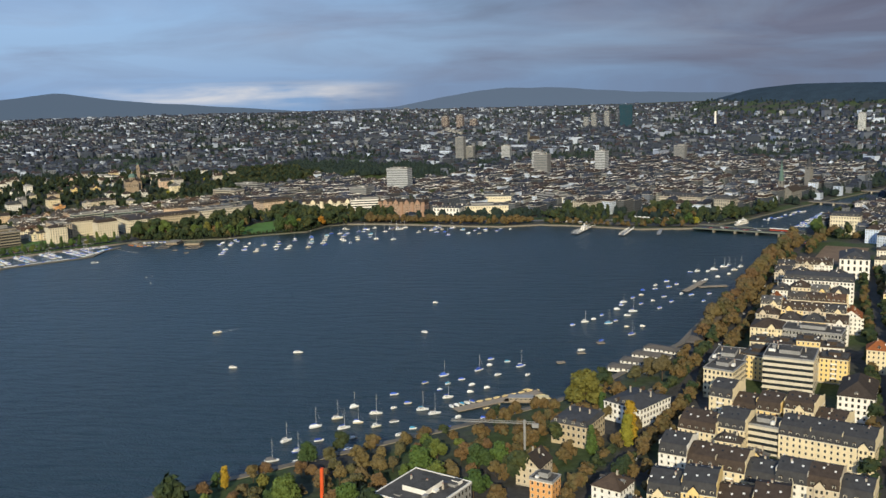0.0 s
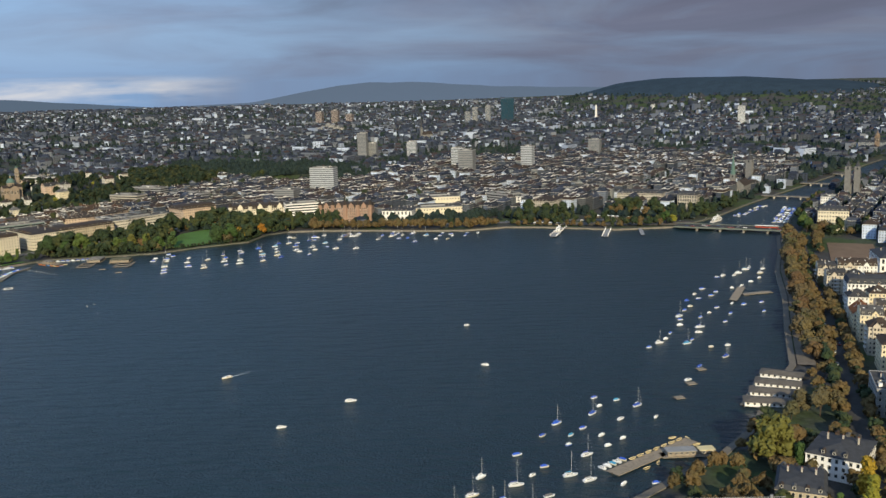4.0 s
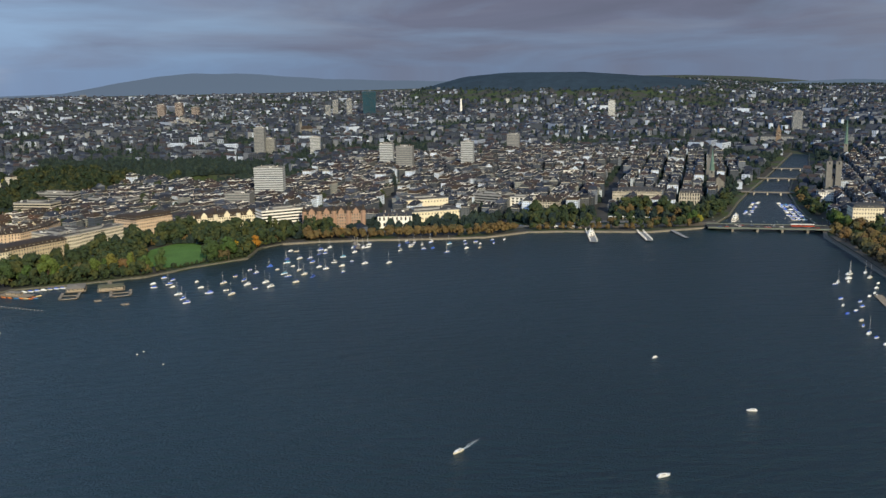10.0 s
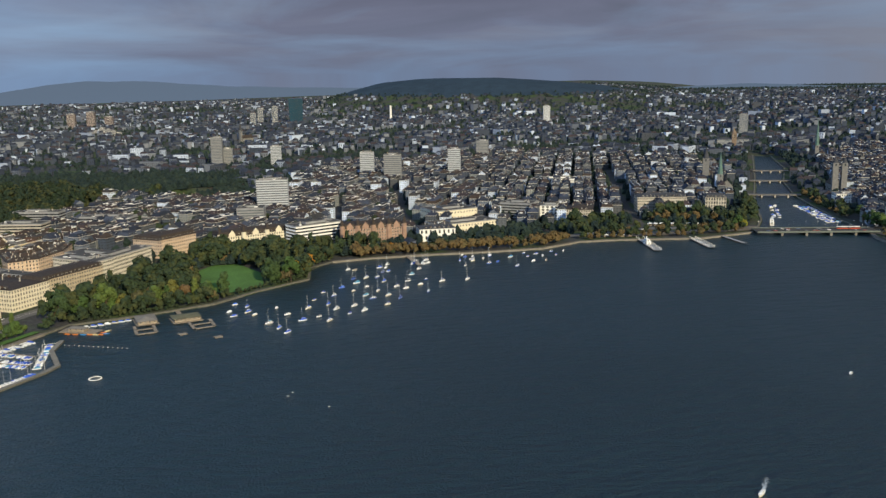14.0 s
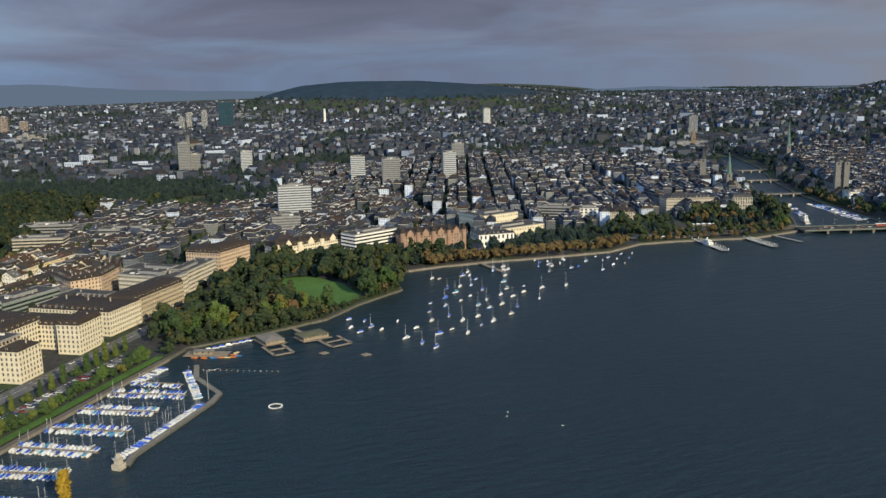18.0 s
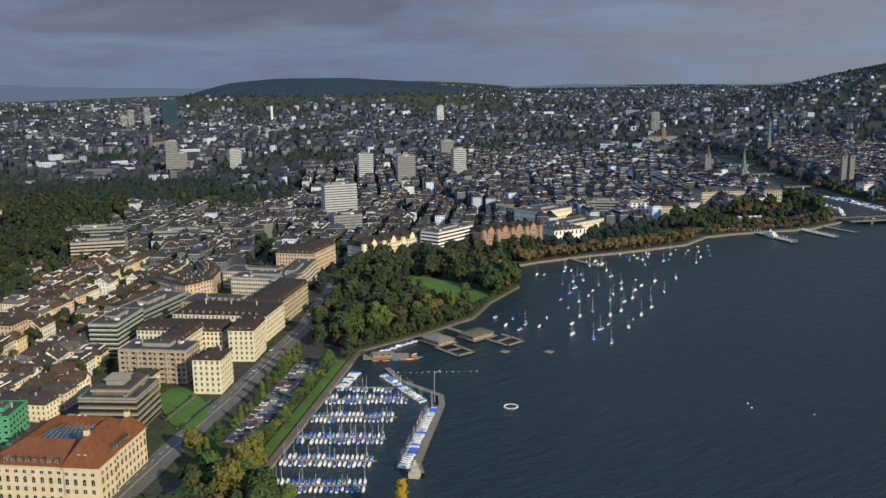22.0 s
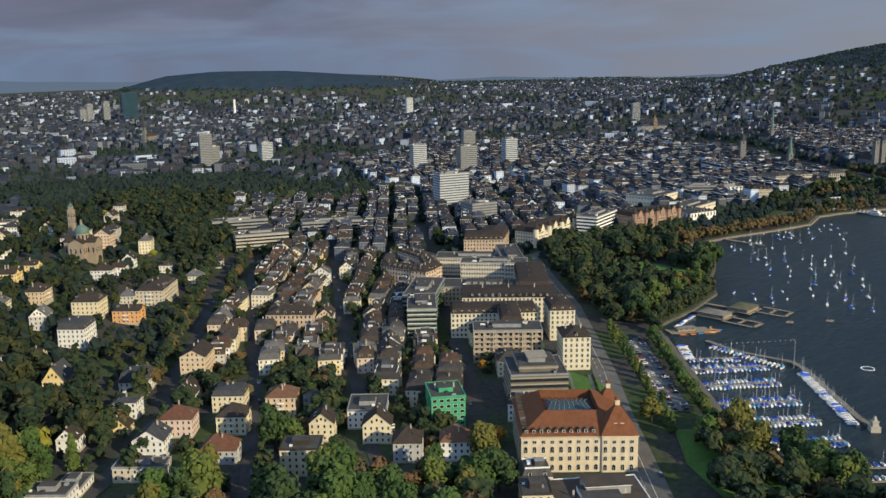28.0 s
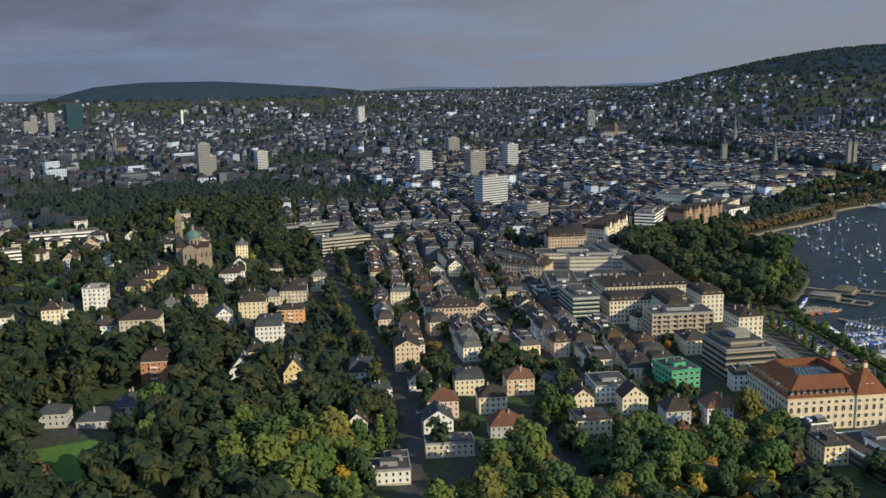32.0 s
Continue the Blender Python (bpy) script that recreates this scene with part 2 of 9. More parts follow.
pale_asphalt = material("light_asphalt", (0.17, 0.163, 0.15), 0.9, amount=0.3, noise_scale=0.12)
quay_mat = material("quay_stones", (0.21, 0.19, 0.155), 0.9, amount=0.45, noise_scale=0.4)
brown_gravel = material("brown_gravel", (0.17, 0.115, 0.075), 0.95, amount=0.3, noise_scale=0.1)
bridge_steel = material("green_bridge_steel", (0.13, 0.15, 0.13), 0.6, amount=0.3)
bank_mat = material("bank_stones", (0.13, 0.125, 0.10), 0.95, amount=0.5, noise_scale=0.6, bump=0.5)
pave_mat = material("gravel_path", (0.15, 0.130, 0.105), 0.95, amount=0.3, noise_scale=0.15)
mark_mat = material("road_paint", (0.65, 0.64, 0.60), 0.7, amount=0.2)
lawn_mat = material("lawn", (0.075, 0.155, 0.03), 0.95, amount=0.35, noise_scale=0.06, bump=0.3, bump_scale=2)
bark_mat = material("bark", (0.07, 0.05, 0.035), 0.95, amount=0.3)
wood_mat = material("weathered_planks", (0.28, 0.23, 0.17), 0.85, amount=0.4, noise_scale=0.8)
hull_mat = material("boat_hull", (0.75, 0.75, 0.73), 0.35, palette=[(0.76, 0.78, 0.79), (0.72, 0.74, 0.75), (0.68, 0.71, 0.74), (0.77, 0.78, 0.78), (0.08, 0.14, 0.42), (0.62, 0.58, 0.46)], amount=0.1, spec=0.5)
cover_mat = material("boat_cover", (0.1, 0.2, 0.6), 0.7, palette=[(0.03, 0.09, 0.50), (0.04, 0.13, 0.58), (0.02, 0.05, 0.26), (0.66, 0.68, 0.70), (0.03, 0.08, 0.40), (0.74, 0.76, 0.77), (0.06, 0.26, 0.44), (0.74, 0.75, 0.76), (0.03, 0.10, 0.52), (0.12, 0.12, 0.13)], amount=0.15)
mast_mat = material("mast_aluminium", (0.62, 0.62, 0.62), 0.4, metal=0.3, amount=0.1)
leaf_mat = material("leaves", (0.06, 0.1, 0.02), 0.75, palette=[(0.048, 0.084, 0.022), (0.066, 0.108, 0.026), (0.042, 0.070, 0.022), (0.085, 0.120, 0.028), (0.055, 0.090, 0.028), (0.100, 0.125, 0.028), (0.040, 0.066, 0.024), (0.125, 0.120, 0.028)], amount=0.5, noise_scale=0.5, spec=0.2)
autumn_mat = material("autumn_leaves", (0.2, 0.1, 0.03), 0.75, palette=[(0.118, 0.088, 0.042), (0.100, 0.083, 0.040), (0.135, 0.086, 0.038), (0.090, 0.084, 0.038), (0.118, 0.074, 0.036), (0.132, 0.102, 0.042)], amount=0.5, noise_scale=0.5, spec=0.2)
yellow_mat = material("yellow_leaves", (0.30, 0.20, 0.02), 0.75, palette=[(0.30, 0.20, 0.02), (0.20, 0.19, 0.025), (0.32, 0.15, 0.02)], amount=0.4, noise_scale=0.6, spec=0.2)
# woodland and far tree leaves: distance haze put in as a blue tint
hazed_wood_leaf = material("hazed_woodland_leaves", (0.03, 0.05, 0.018), 0.9, palette=[(0.021, 0.033, 0.030), (0.025, 0.039, 0.032), (0.018, 0.029, 0.028), (0.029, 0.041, 0.032), (0.022, 0.034, 0.032)], by="island", amount=0.5, noise_scale=0.2, spec=0.1)
# far hill forest: leaf green shifted to slate blue, distance haze painted in
hazed_hill_leaf = material("hazed_hill_forest_leaves", (0.02, 0.03, 0.02), 0.95, palette=[(0.036, 0.056, 0.077), (0.040, 0.060, 0.082), (0.033, 0.052, 0.073), (0.041, 0.061, 0.080)], by="island", amount=0.3, noise_scale=0.02, bump=1.0, bump_scale=0.06, spec=0.05)


PLAIN = {"white": (0.74, 0.72, 0.67), "cream": (0.70, 0.60, 0.40), "yellow": (0.76, 0.58, 0.26), "pink": (0.66, 0.50, 0.42), "grey": (0.42, 0.42, 0.41), "tan": (0.62, 0.47, 0.31), "beige": (0.54, 0.47, 0.36), "brick": (0.48, 0.19, 0.09), "orange": (0.68, 0.36, 0.14)}
PAINT = {k: material("plaster_" + k, c, 0.9, amount=0.16, noise_scale=0.3) for k, c in PLAIN.items()}


def mixed_leaves(name, colours, scale):
    """Leaves whose colour changes from tree to tree over the land."""
    m = material(name, (0.05, 0.08, 0.02), 0.8, amount=0.5, noise_scale=0.5, spec=0.15)
    nt = m.node_tree
    n, ln = nt.nodes.new, nt.links.new
    geo = n("ShaderNodeNewGeometry")
    t = n("ShaderNodeTexNoise"); t.inputs["Scale"].default_value = scale; t.inputs["Detail"].default_value = 1
    ln(geo.outputs["Position"], t.inputs["Vector"])
    r = n("ShaderNodeValToRGB")
    for k, c in enumerate(colours):
        el = r.color_ramp.elements[k] if k < 2 else r.color_ramp.elements.new(0.5)
        el.position, el.color = 0.28 + 0.44 * k / (len(colours) - 1), (*c, 1)
    ln(t.outputs[0], r.inputs[0])
    scaled = [x for x in nt.nodes if x.bl_idname == "ShaderNodeVectorMath"][0]
    ln(r.outputs[0], scaled.inputs[0])
    return m


joined_green = mixed_leaves("garden_leaves", [(0.022, 0.035, 0.021), (0.042, 0.060, 0.024), (0.026, 0.042, 0.023), (0.058, 0.075, 0.025), (0.030, 0.050, 0.024), (0.072, 0.078, 0.026)], 0.12)
joined_rust = mixed_leaves("garden_autumn_leaves", [(0.085, 0.076, 0.036), (0.125, 0.084, 0.036), (0.092, 0.066, 0.034), (0.112, 0.092, 0.040)], 0.12)
# darker, bluer copy of the garden leaves; the hillside's shade is in the colour
shaded_hill_green = mixed_leaves("shaded_hillside_leaves", [(0.014, 0.024, 0.016), (0.028, 0.042, 0.020), (0.016, 0.029, 0.018), (0.050, 0.062, 0.022), (0.018, 0.032, 0.019), (0.066, 0.068, 0.024)], 0.12)
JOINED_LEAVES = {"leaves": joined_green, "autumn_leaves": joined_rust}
HILL_LEAVES = {"leaves": shaded_hill_green, "autumn_leaves": joined_rust}


def water_material():
    m = bpy.data.materials.new("lake_water")
    m.use_nodes = True
    nt = m.node_tree
    n, ln = nt.nodes.new, nt.links.new
    b = nt.nodes["Principled BSDF"]
    b.inputs["Roughness"].default_value, b.inputs["IOR"].default_value = 0.32, 1.33
    geo = n("ShaderNodeNewGeometry")
    tone = n("ShaderNodeTexNoise"); tone.inputs["Scale"].default_value = 0.004; tone.inputs["Detail"].default_value = 5
    ln(geo.outputs["Position"], tone.inputs["Vector"])
    ramp = n("ShaderNodeValToRGB")
    e = ramp.color_ramp.elements
    e[0].position, e[0].color = 0.3, (0.010, 0.024, 0.032, 1)
    e[1].position, e[1].color = 0.7, (0.013, 0.031, 0.043, 1)
    ln(tone.outputs[0], ramp.inputs[0]); ln(ramp.outputs[0], b.inputs["Base Color"])
    mp = n("ShaderNodeMapping")
    mp.vector_type = "TEXTURE"     # crests run across the wind
    mp.inputs["Rotation"].default_value = (0, 0, radians(-20)); mp.inputs["Scale"].default_value = (14.0, 3.2, 10.0)
    ln(geo.outputs["Position"], mp.inputs["Vector"])
    w1 = n("ShaderNodeTexNoise"); w1.inputs["Scale"].default_value = 1.0; w1.inputs["Detail"].default_value = 5; w1.inputs["Roughness"].default_value = 0.6
    ln(mp.outputs[0], w1.inputs["Vector"])
    w2 = n("ShaderNodeTexNoise"); w2.inputs["Scale"].default_value = 0.9; w2.inputs["Detail"].default_value = 3
    ln(geo.outputs["Position"], w2.inputs["Vector"])
    ad = n("ShaderNodeMath"); ad.operation = "MULTIPLY_ADD"; ad.inputs[1].default_value = 0.38
    ln(w2.outputs[0], ad.inputs[0]); ln(w1.outputs[0], ad.inputs[2])
    mp3 = n("ShaderNodeMapping"); mp3.inputs["Scale"].default_value = (0.045, 0.16, 0.1)
    ln(geo.outputs["Position"], mp3.inputs["Vector"])
    w3 = n("ShaderNodeTexNoise"); w3.inputs["Scale"].default_value = 1.0; w3.inputs["Detail"].default_value = 2
    ln(mp3.outputs[0], w3.inputs["Vector"])
    swell = n("ShaderNodeMath"); swell.operation = "MULTIPLY_ADD"; swell.inputs[1].default_value = 1.3
    ln(w3.outputs[0], swell.inputs[0]); ln(ad.outputs[0], swell.inputs[2])
    bp = n("ShaderNodeBump"); bp.inputs["Strength"].default_value = 1.0; bp.inputs["Distance"].default_value = 2.2
    ln(swell.outputs[0], bp.inputs["Height"]); ln(bp.outputs[0], b.inputs["Normal"])
    return m


def ground_material():
    """Streets, yards and gardens seen from high above."""
    m = bpy.data.materials.new("town_ground")
    m.use_nodes = True
    nt = m.node_tree
    n, ln = nt.nodes.new, nt.links.new
    b = nt.nodes["Principled BSDF"]
    b.inputs["Roughness"].default_value = 0.95
    b.inputs["Specular IOR Level"].default_value = 0.2
    geo = n("ShaderNodeNewGeometry")
    a = n("ShaderNodeTexNoise"); a.inputs["Scale"].default_value = 0.02; a.inputs["Detail"].default_value = 8
    c = n("ShaderNodeTexNoise"); c.inputs["Scale"].default_value = 0.4; c.inputs["Detail"].default_value = 5
    ln(geo.outputs["Position"], a.inputs["Vector"]); ln(geo.outputs["Position"], c.inputs["Vector"])
    r = n("ShaderNodeValToRGB")
    e = r.color_ramp.elements
    e[0].position, e[0].color = 0.42, (0.045, 0.065, 0.024, 1)
    e[1].position, e[1].color = 0.56, (0.052, 0.050, 0.049, 1)
    ln(a.outputs[0], r.inputs[0])
    mr = n("ShaderNodeMapRange"); mr.inputs[1].default_value, mr.inputs[2].default_value = 0.3, 0.7
    mr.inputs[3].default_value, mr.inputs[4].default_value = 0.7, 1.3
    ln(c.outputs[0], mr.inputs[0])
    mul = n("ShaderNodeVectorMath"); mul.operation = "SCALE"
    ln(r.outputs[0], mul.inputs[0]); ln(mr.outputs[0], mul.inputs["Scale"]); ln(mul.outputs[0], b.inputs["Base Color"])
    return m

# ---- plan ----
EAST_SHORE = [(-1500, -1600), (-700, -350), (-300, 250), (-135, 470), (-57, 558), (12, 616), (76, 668), (131, 719), (157, 752), (185, 807), (219, 864), (243, 941), (280, 1053), (311, 1162), (345, 1254), (377, 1350), (401, 1388)]
RIVER_EAST = [(438, 1482), (484, 1576), (545, 1690), (644, 1834), (790, 2008), (940, 2236)]
RIVER_WEST = [(915, 2264), (767, 2071), (608, 1864), (497, 1724), (417, 1618), (350, 1521), (306, 1473)]
WEST_SHORE = [(277, 1446), (199, 1438), (135, 1461), (96, 1473), (59, 1478), (2, 1459), (-69, 1468), (-132, 1480), (-190, 1486), (-231, 1484), (-259, 1462), (-271, 1411), (-327, 1379), (-368, 1347), (-424, 1331), (-486, 1321), (-504, 1301), (-626, 1165), (-633, 1142), (-622, 1108), (-692, 1013), (-902, 694), (-1350, 60), (-2300, -1600)]
WATER = EAST_SHORE + RIVER_EAST + RIVER_WEST + WEST_SHORE
ACROSS = Vector((-0.756, 0.655))


def inside(px, py, poly):
    """Which of the points lie in the polygon (numpy)."""
    px, py = np.asarray(px, float), np.asarray(py, float)
    res = np.zeros(px.shape, bool)
    for (x0, y0), (x1, y1) in zip(poly, poly[1:] + poly[:1]):
        if y0 == y1:
            continue
        cross = ((y0 > py) != (y1 > py)) & (px < (x1 - x0) * (py - y0) / (y1 - y0) + x0)
        res ^= cross
    return res


def edge_distance(px, py, line, closed=False):
    """The distance to a polyline and the nearest point on it (numpy)."""
    px, py = np.asarray(px, float), np.asarray(py, float)
    best = np.full(px.shape, 1e18)
    bx, by = np.zeros(px.shape), np.zeros(px.shape)
    for (x0, y0), (x1, y1) in zip(line, line[1:] + (line[:1] if closed else [])):
        dx, dy = x1 - x0, y1 - y0
        k = np.clip(((px - x0) * dx + (py - y0) * dy) / (dx * dx + dy * dy), 0, 1)
        qx, qy = x0 + k * dx, y0 + k * dy
        d = (px - qx) ** 2 + (py - qy) ** 2
        hit = d < best
        best, bx, by = np.where(hit, d, best), np.where(hit, qx, bx), np.where(hit, qy, by)
    return np.sqrt(best), bx, by


def smooth(a, b, v):
    k = np.clip((np.asarray(v, float) - a) / (b - a), 0, 1)
    return k * k * (3 - 2 * k)


RAILWAY = [(-1254, 905), (-999, 1198), (-918, 1305), (-820, 1410), (-754, 1513), (-690, 1630), (-560, 1801), (-460, 1934)]


def land(x, y):
    """The height of the land."""
    x, y = np.asarray(x, float), np.asarray(y, float)
    h = np.full(x.shape, 2.2)
    # the moraine hill west of the railway
    d, qx, qy = edge_distance(x, y, RAILWAY)
    side = ((x - qx) * -0.76 + (y - qy) * 0.65) > 0
    h = h + np.where(side, 24 * smooth(5, 190, d), 0) * (1 - smooth(1950, 2300, y))
    # the large wooded hills
    h = h + 266 * np.exp(-(((x - 2860) / 1079) ** 2 + ((y - 2229) / 1044) ** 2) ** 1.125)
    ax, ay, bx, by = 846.0, 5314.0, 1884.0, 4342.0
    ll = math.hypot(bx - ax, by - ay)
    u = ((x - ax) * (bx - ax) + (y - ay) * (by - ay)) / ll / ll
    v = ((x - ax) * -(by - ay) + (y - ay) * (bx - ax)) / ll
    crest = np.interp(u, [-0.35, -0.12, -0.05, 0.0, 0.09, 0.23, 0.45, 0.60, 0.70, 0.80, 0.87, 0.95, 1.0, 1.06, 1.2, 1.45], [40, 58, 87, 118, 149, 165, 164, 150, 139, 121, 107, 88, 70, 56, 46, 40])
    h = np.maximum(h, 2.2 + crest * np.exp(-(np.minimum(v + 40, 0) / 520) ** 2) * (1 - 0.25 * smooth(200, 900, v)))
    far = np.hypot(x + 100, y - 700)
    h = np.maximum(h, 2.2 + 14 * smooth(1500, 2900, far) + 52 * smooth(3600, 5600, far) * smooth(-400, 1200, x) + 38 * smooth(3600, 5200, far) * (1 - smooth(-400, 1200, x)))
    return h


def ground_at(x, y):
    return float(land(np.array([x]), np.array([y]))[0])


class Geo:
    """Loose faces gathered into one mesh."""

    def __init__(self):
        self.v, self.f, self.m, self.mats = [], [], [], []

    def slot(self, mat):
        if mat not in self.mats:
            self.mats.append(mat)
        return self.mats.index(mat)

    def face(self, pts, mat):
        k = len(self.v)
        self.v.extend(tuple(p) for p in pts)
        self.f.append(tuple(range(k, k + len(pts))))
        self.m.append(self.slot(mat))

    def box(self, x0, y0, z0, x1, y1, z1, mat, bottom=False, top=None):
        k = len(self.v)
        self.v += [(x0, y0, z0), (x1, y0, z0), (x1, y1, z0), (x0, y1, z0), (x0, y0, z1), (x1, y0, z1), (x1, y1, z1), (x0, y1, z1)]
        s, t = self.slot(mat), self.slot(top or mat)
        fs = [(0, 1, 5, 4), (1, 2, 6, 5), (2, 3, 7, 6), (3, 0, 4, 7), (4, 5, 6, 7)] + ([(3, 2, 1, 0)] if bottom else [])
        for n, q in enumerate(fs):
            self.f.append(tuple(k + j for j in q))
            self.m.append(t if n == 4 else s)

    def frustum(self, low, high, z0, z1, mat, cap=None):
        """Walls between two rings of (x, y) points, closed on top."""
        k, n = len(self.v), len(low)
        self.v += [(x, y, z0) for x, y in low] + [(x, y, z1) for x, y in high]
        s = self.slot(mat)
        for j in range(n):
            self.f.append((k + j, k + (j + 1) % n, k + n + (j + 1) % n, k + n + j)); self.m.append(s)
        self.f.append(tuple(k + n + j for j in range(n))); self.m.append(self.slot(cap or mat))

    def rod(self, a, b, r, mat, sides=6, r2=None):
        a, b = Vector(a), Vector(b)
        z = (b - a).normalized()
        x = z.orthogonal().normalized(); y = z.cross(x)
        k = len(self.v)
        for p, rr in ((a, r), (b, r if r2 is None else r2)):
            for j in range(sides):
                w = 2 * math.pi * j / sides
                self.v.append(tuple(p + (x * math.cos(w) + y * math.sin(w)) * rr))
        s = self.slot(mat)
        for j in range(sides):
            self.f.append((k + j, k + (j + 1) % sides, k + sides + (j + 1) % sides, k + sides + j)); self.m.append(s)
        self.f.append(tuple(k + sides + j for j in range(sides))); self.m.append(s)

    def mesh(self, name):
        me = bpy.data.meshes.new(name)
        me.from_pydata(self.v, [], self.f)
        for m in self.mats:
            me.materials.append(m)
        me.polygons.foreach_set("material_index", self.m)
        me.update()
        return me


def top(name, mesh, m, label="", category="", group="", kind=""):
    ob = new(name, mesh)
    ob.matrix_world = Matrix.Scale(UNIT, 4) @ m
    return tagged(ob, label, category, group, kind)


def part(name, mesh, parent, label="", kind="", m=None):
    ob = new(name, mesh)
    ob.parent = parent
    if m is not None:
        ob.matrix_local = m
    return tagged(ob, label, kind=kind)


# ---- ground and water ----
def spaced(points):
    out = []
    for (a, b, step) in points:
        out += list(np.arange(a, b, step))
    return np.array(out + [points[-1][1]])


def build_ground():
    xs = spaced([(-5000, -2600, 80), (-2600, -1400, 22), (-1400, -760, 16), (-760, 480, 9), (480, 1000, 16), (1000, 5200, 60)])
    ys = spaced([(-1700, 300, 22), (300, 520, 16), (520, 1620, 9), (1620, 2300, 16), (2300, 6400, 60)])
    X, Y = np.meshgrid(xs, ys)
    wet = inside(X, Y, WATER)
    d, qx, qy = edge_distance(X, Y, WATER, True)
    H = land(X, Y) * np.where(d < 60, 1, 1)
    near = smooth(0, 60, d)
    H = 1.7 + (H - 1.7) * near
    cell = np.minimum(np.gradient(xs)[None, :], np.gradient(ys)[:, None])
    snap = (d < cell * 0.6) & (X > -2600) & (X < 1000) & (Y < 2300)
    X, Y = np.where(snap, qx, X), np.where(snap, qy, Y)
    H = np.where(wet & ~snap, -5.0, H)
    H = np.where(snap, 1.3, H)
    nx, ny = len(xs), len(ys)
    verts = np.stack([X.ravel(), Y.ravel(), H.ravel()], 1)
    i = np.arange(nx * ny).reshape(ny, nx)
    quads = np.stack([i[:-1, :-1], i[:-1, 1:], i[1:, 1:], i[1:, :-1]], -1).reshape(-1, 4)
    me = bpy.data.meshes.new("ground")
    me.from_pydata(verts.tolist(), [], quads.tolist())
    me.materials.append(ground_material())
    me.materials.append(hazed_hill_leaf)
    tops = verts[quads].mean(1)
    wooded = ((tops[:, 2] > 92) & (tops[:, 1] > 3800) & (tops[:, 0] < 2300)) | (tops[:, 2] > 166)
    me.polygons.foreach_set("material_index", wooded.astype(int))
    me.polygons.foreach_set("use_smooth", [True] * len(me.polygons))
    top("ground", me, Matrix(), "town ground of streets, yards and gardens rising to wooded hills", "ground", kind="structure")
    g = Geo()
    g.face([(-4600, -1700, 0), (1300, -1700, 0), (1300, 2500, 0), (-4600, 2500, 0)], water_material())
    top("water", g.mesh("water"), Matrix(), "dark blue rippled lake and river water", "lake", kind="structure")


build_ground()


def ribbon(name, line, width, mat, lift, label, category, follow=True, edge=None, down=0.0):
    """A strip along a line on the ground; down: how far its sides reach below it."""
    g = Geo()
    pts = []
    for (x0, y0), (x1, y1) in zip(line, line[1:]):
        k = max(1, int(math.hypot(x1 - x0, y1 - y0) / 12))
        pts += [(x0 + (x1 - x0) * j / k, y0 + (y1 - y0) * j / k) for j in range(k)]
    pts.append(line[-1])
    rows = []
    for j, p in enumerate(pts):
        a, b = Vector(pts[max(0, j - 1)]), Vector(pts[min(len(pts) - 1, j + 1)])
        t = (b - a).normalized()
        nrm = Vector((-t.y, t.x)) * width / 2
        z = (ground_at(*p) if follow else 0) + lift
        rows.append((Vector((p[0] + nrm.x, p[1] + nrm.y, z)), Vector((p[0] - nrm.x, p[1] - nrm.y, z))))
    for (a, b), (c, d) in zip(rows, rows[1:]):
        g.face([b, d, c, a], mat)
        if down:
            dz = Vector((0, 0, down))
            g.face([a, c, c - dz, a - dz], edge or mat)
            g.face([d, b, b - dz, d - dz], edge or mat)
    return top(name, g.mesh(name), Matrix(), label, category, kind="structure")


# quay walls with a gravel promenade on top
def backdrop():
    """The hazy hills past the end of the town."""
    tones = []
    # the hills' haze is painted in as a blue-grey emission glow
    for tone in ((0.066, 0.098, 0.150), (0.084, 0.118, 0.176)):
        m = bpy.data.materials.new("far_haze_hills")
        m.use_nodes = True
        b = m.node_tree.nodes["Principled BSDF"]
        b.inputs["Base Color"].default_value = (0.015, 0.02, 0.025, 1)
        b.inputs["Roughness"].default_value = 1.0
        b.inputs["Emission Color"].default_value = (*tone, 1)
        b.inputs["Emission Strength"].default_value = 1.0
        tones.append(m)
    g = Geo()
    turn = [-60, -45, -36, -34, -32, -30.7, -29.5, -27.5, -24.8, -22.4, -18.9, -16, -10, -6.5, -4.8, -2.4, 0, 2.9, 5.6, 8.2, 12, 20, 29, 32, 36.6, 40, 43.4, 47, 52, 60, 95]
    rise = [-0.4, -0.2, -0.12, -0.05, 0.17, 0.27, 0.12, -0.24, -0.5, -0.72, -1.01, -1.3, -1.2, -0.62, -0.32, -0.14, -0.17, -0.36, -0.6, -0.68, -0.8, -0.95, -1.3, -1.1, -0.9, -1.1, -1.15, -1.05, -0.9, -0.9, -0.5]
    cx, cy, cz, r = -300, 450, 197, 6050
    row = []
    for k in range(241):
        a = -60 + 155 * k / 240
        e = np.interp(a, turn, rise) + 0.05 * noise.noise((a * 0.5, 0, 0)) + 0.02 * noise.noise((a * 2.1, 3, 0))
        row.append((cx + r * math.sin(radians(a)), cy + r * math.cos(radians(a)), cz + r * math.tan(radians(e))))
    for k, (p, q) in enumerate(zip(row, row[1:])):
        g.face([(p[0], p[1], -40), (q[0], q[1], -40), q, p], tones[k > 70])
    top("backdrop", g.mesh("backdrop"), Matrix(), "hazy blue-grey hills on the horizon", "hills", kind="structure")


backdrop()
ribbon("quay_wall_east", EAST_SHORE, 4.5, pave_mat, 2.0, "pale stone quay wall and gravel promenade", "quay", False, quay_mat, 5.0)
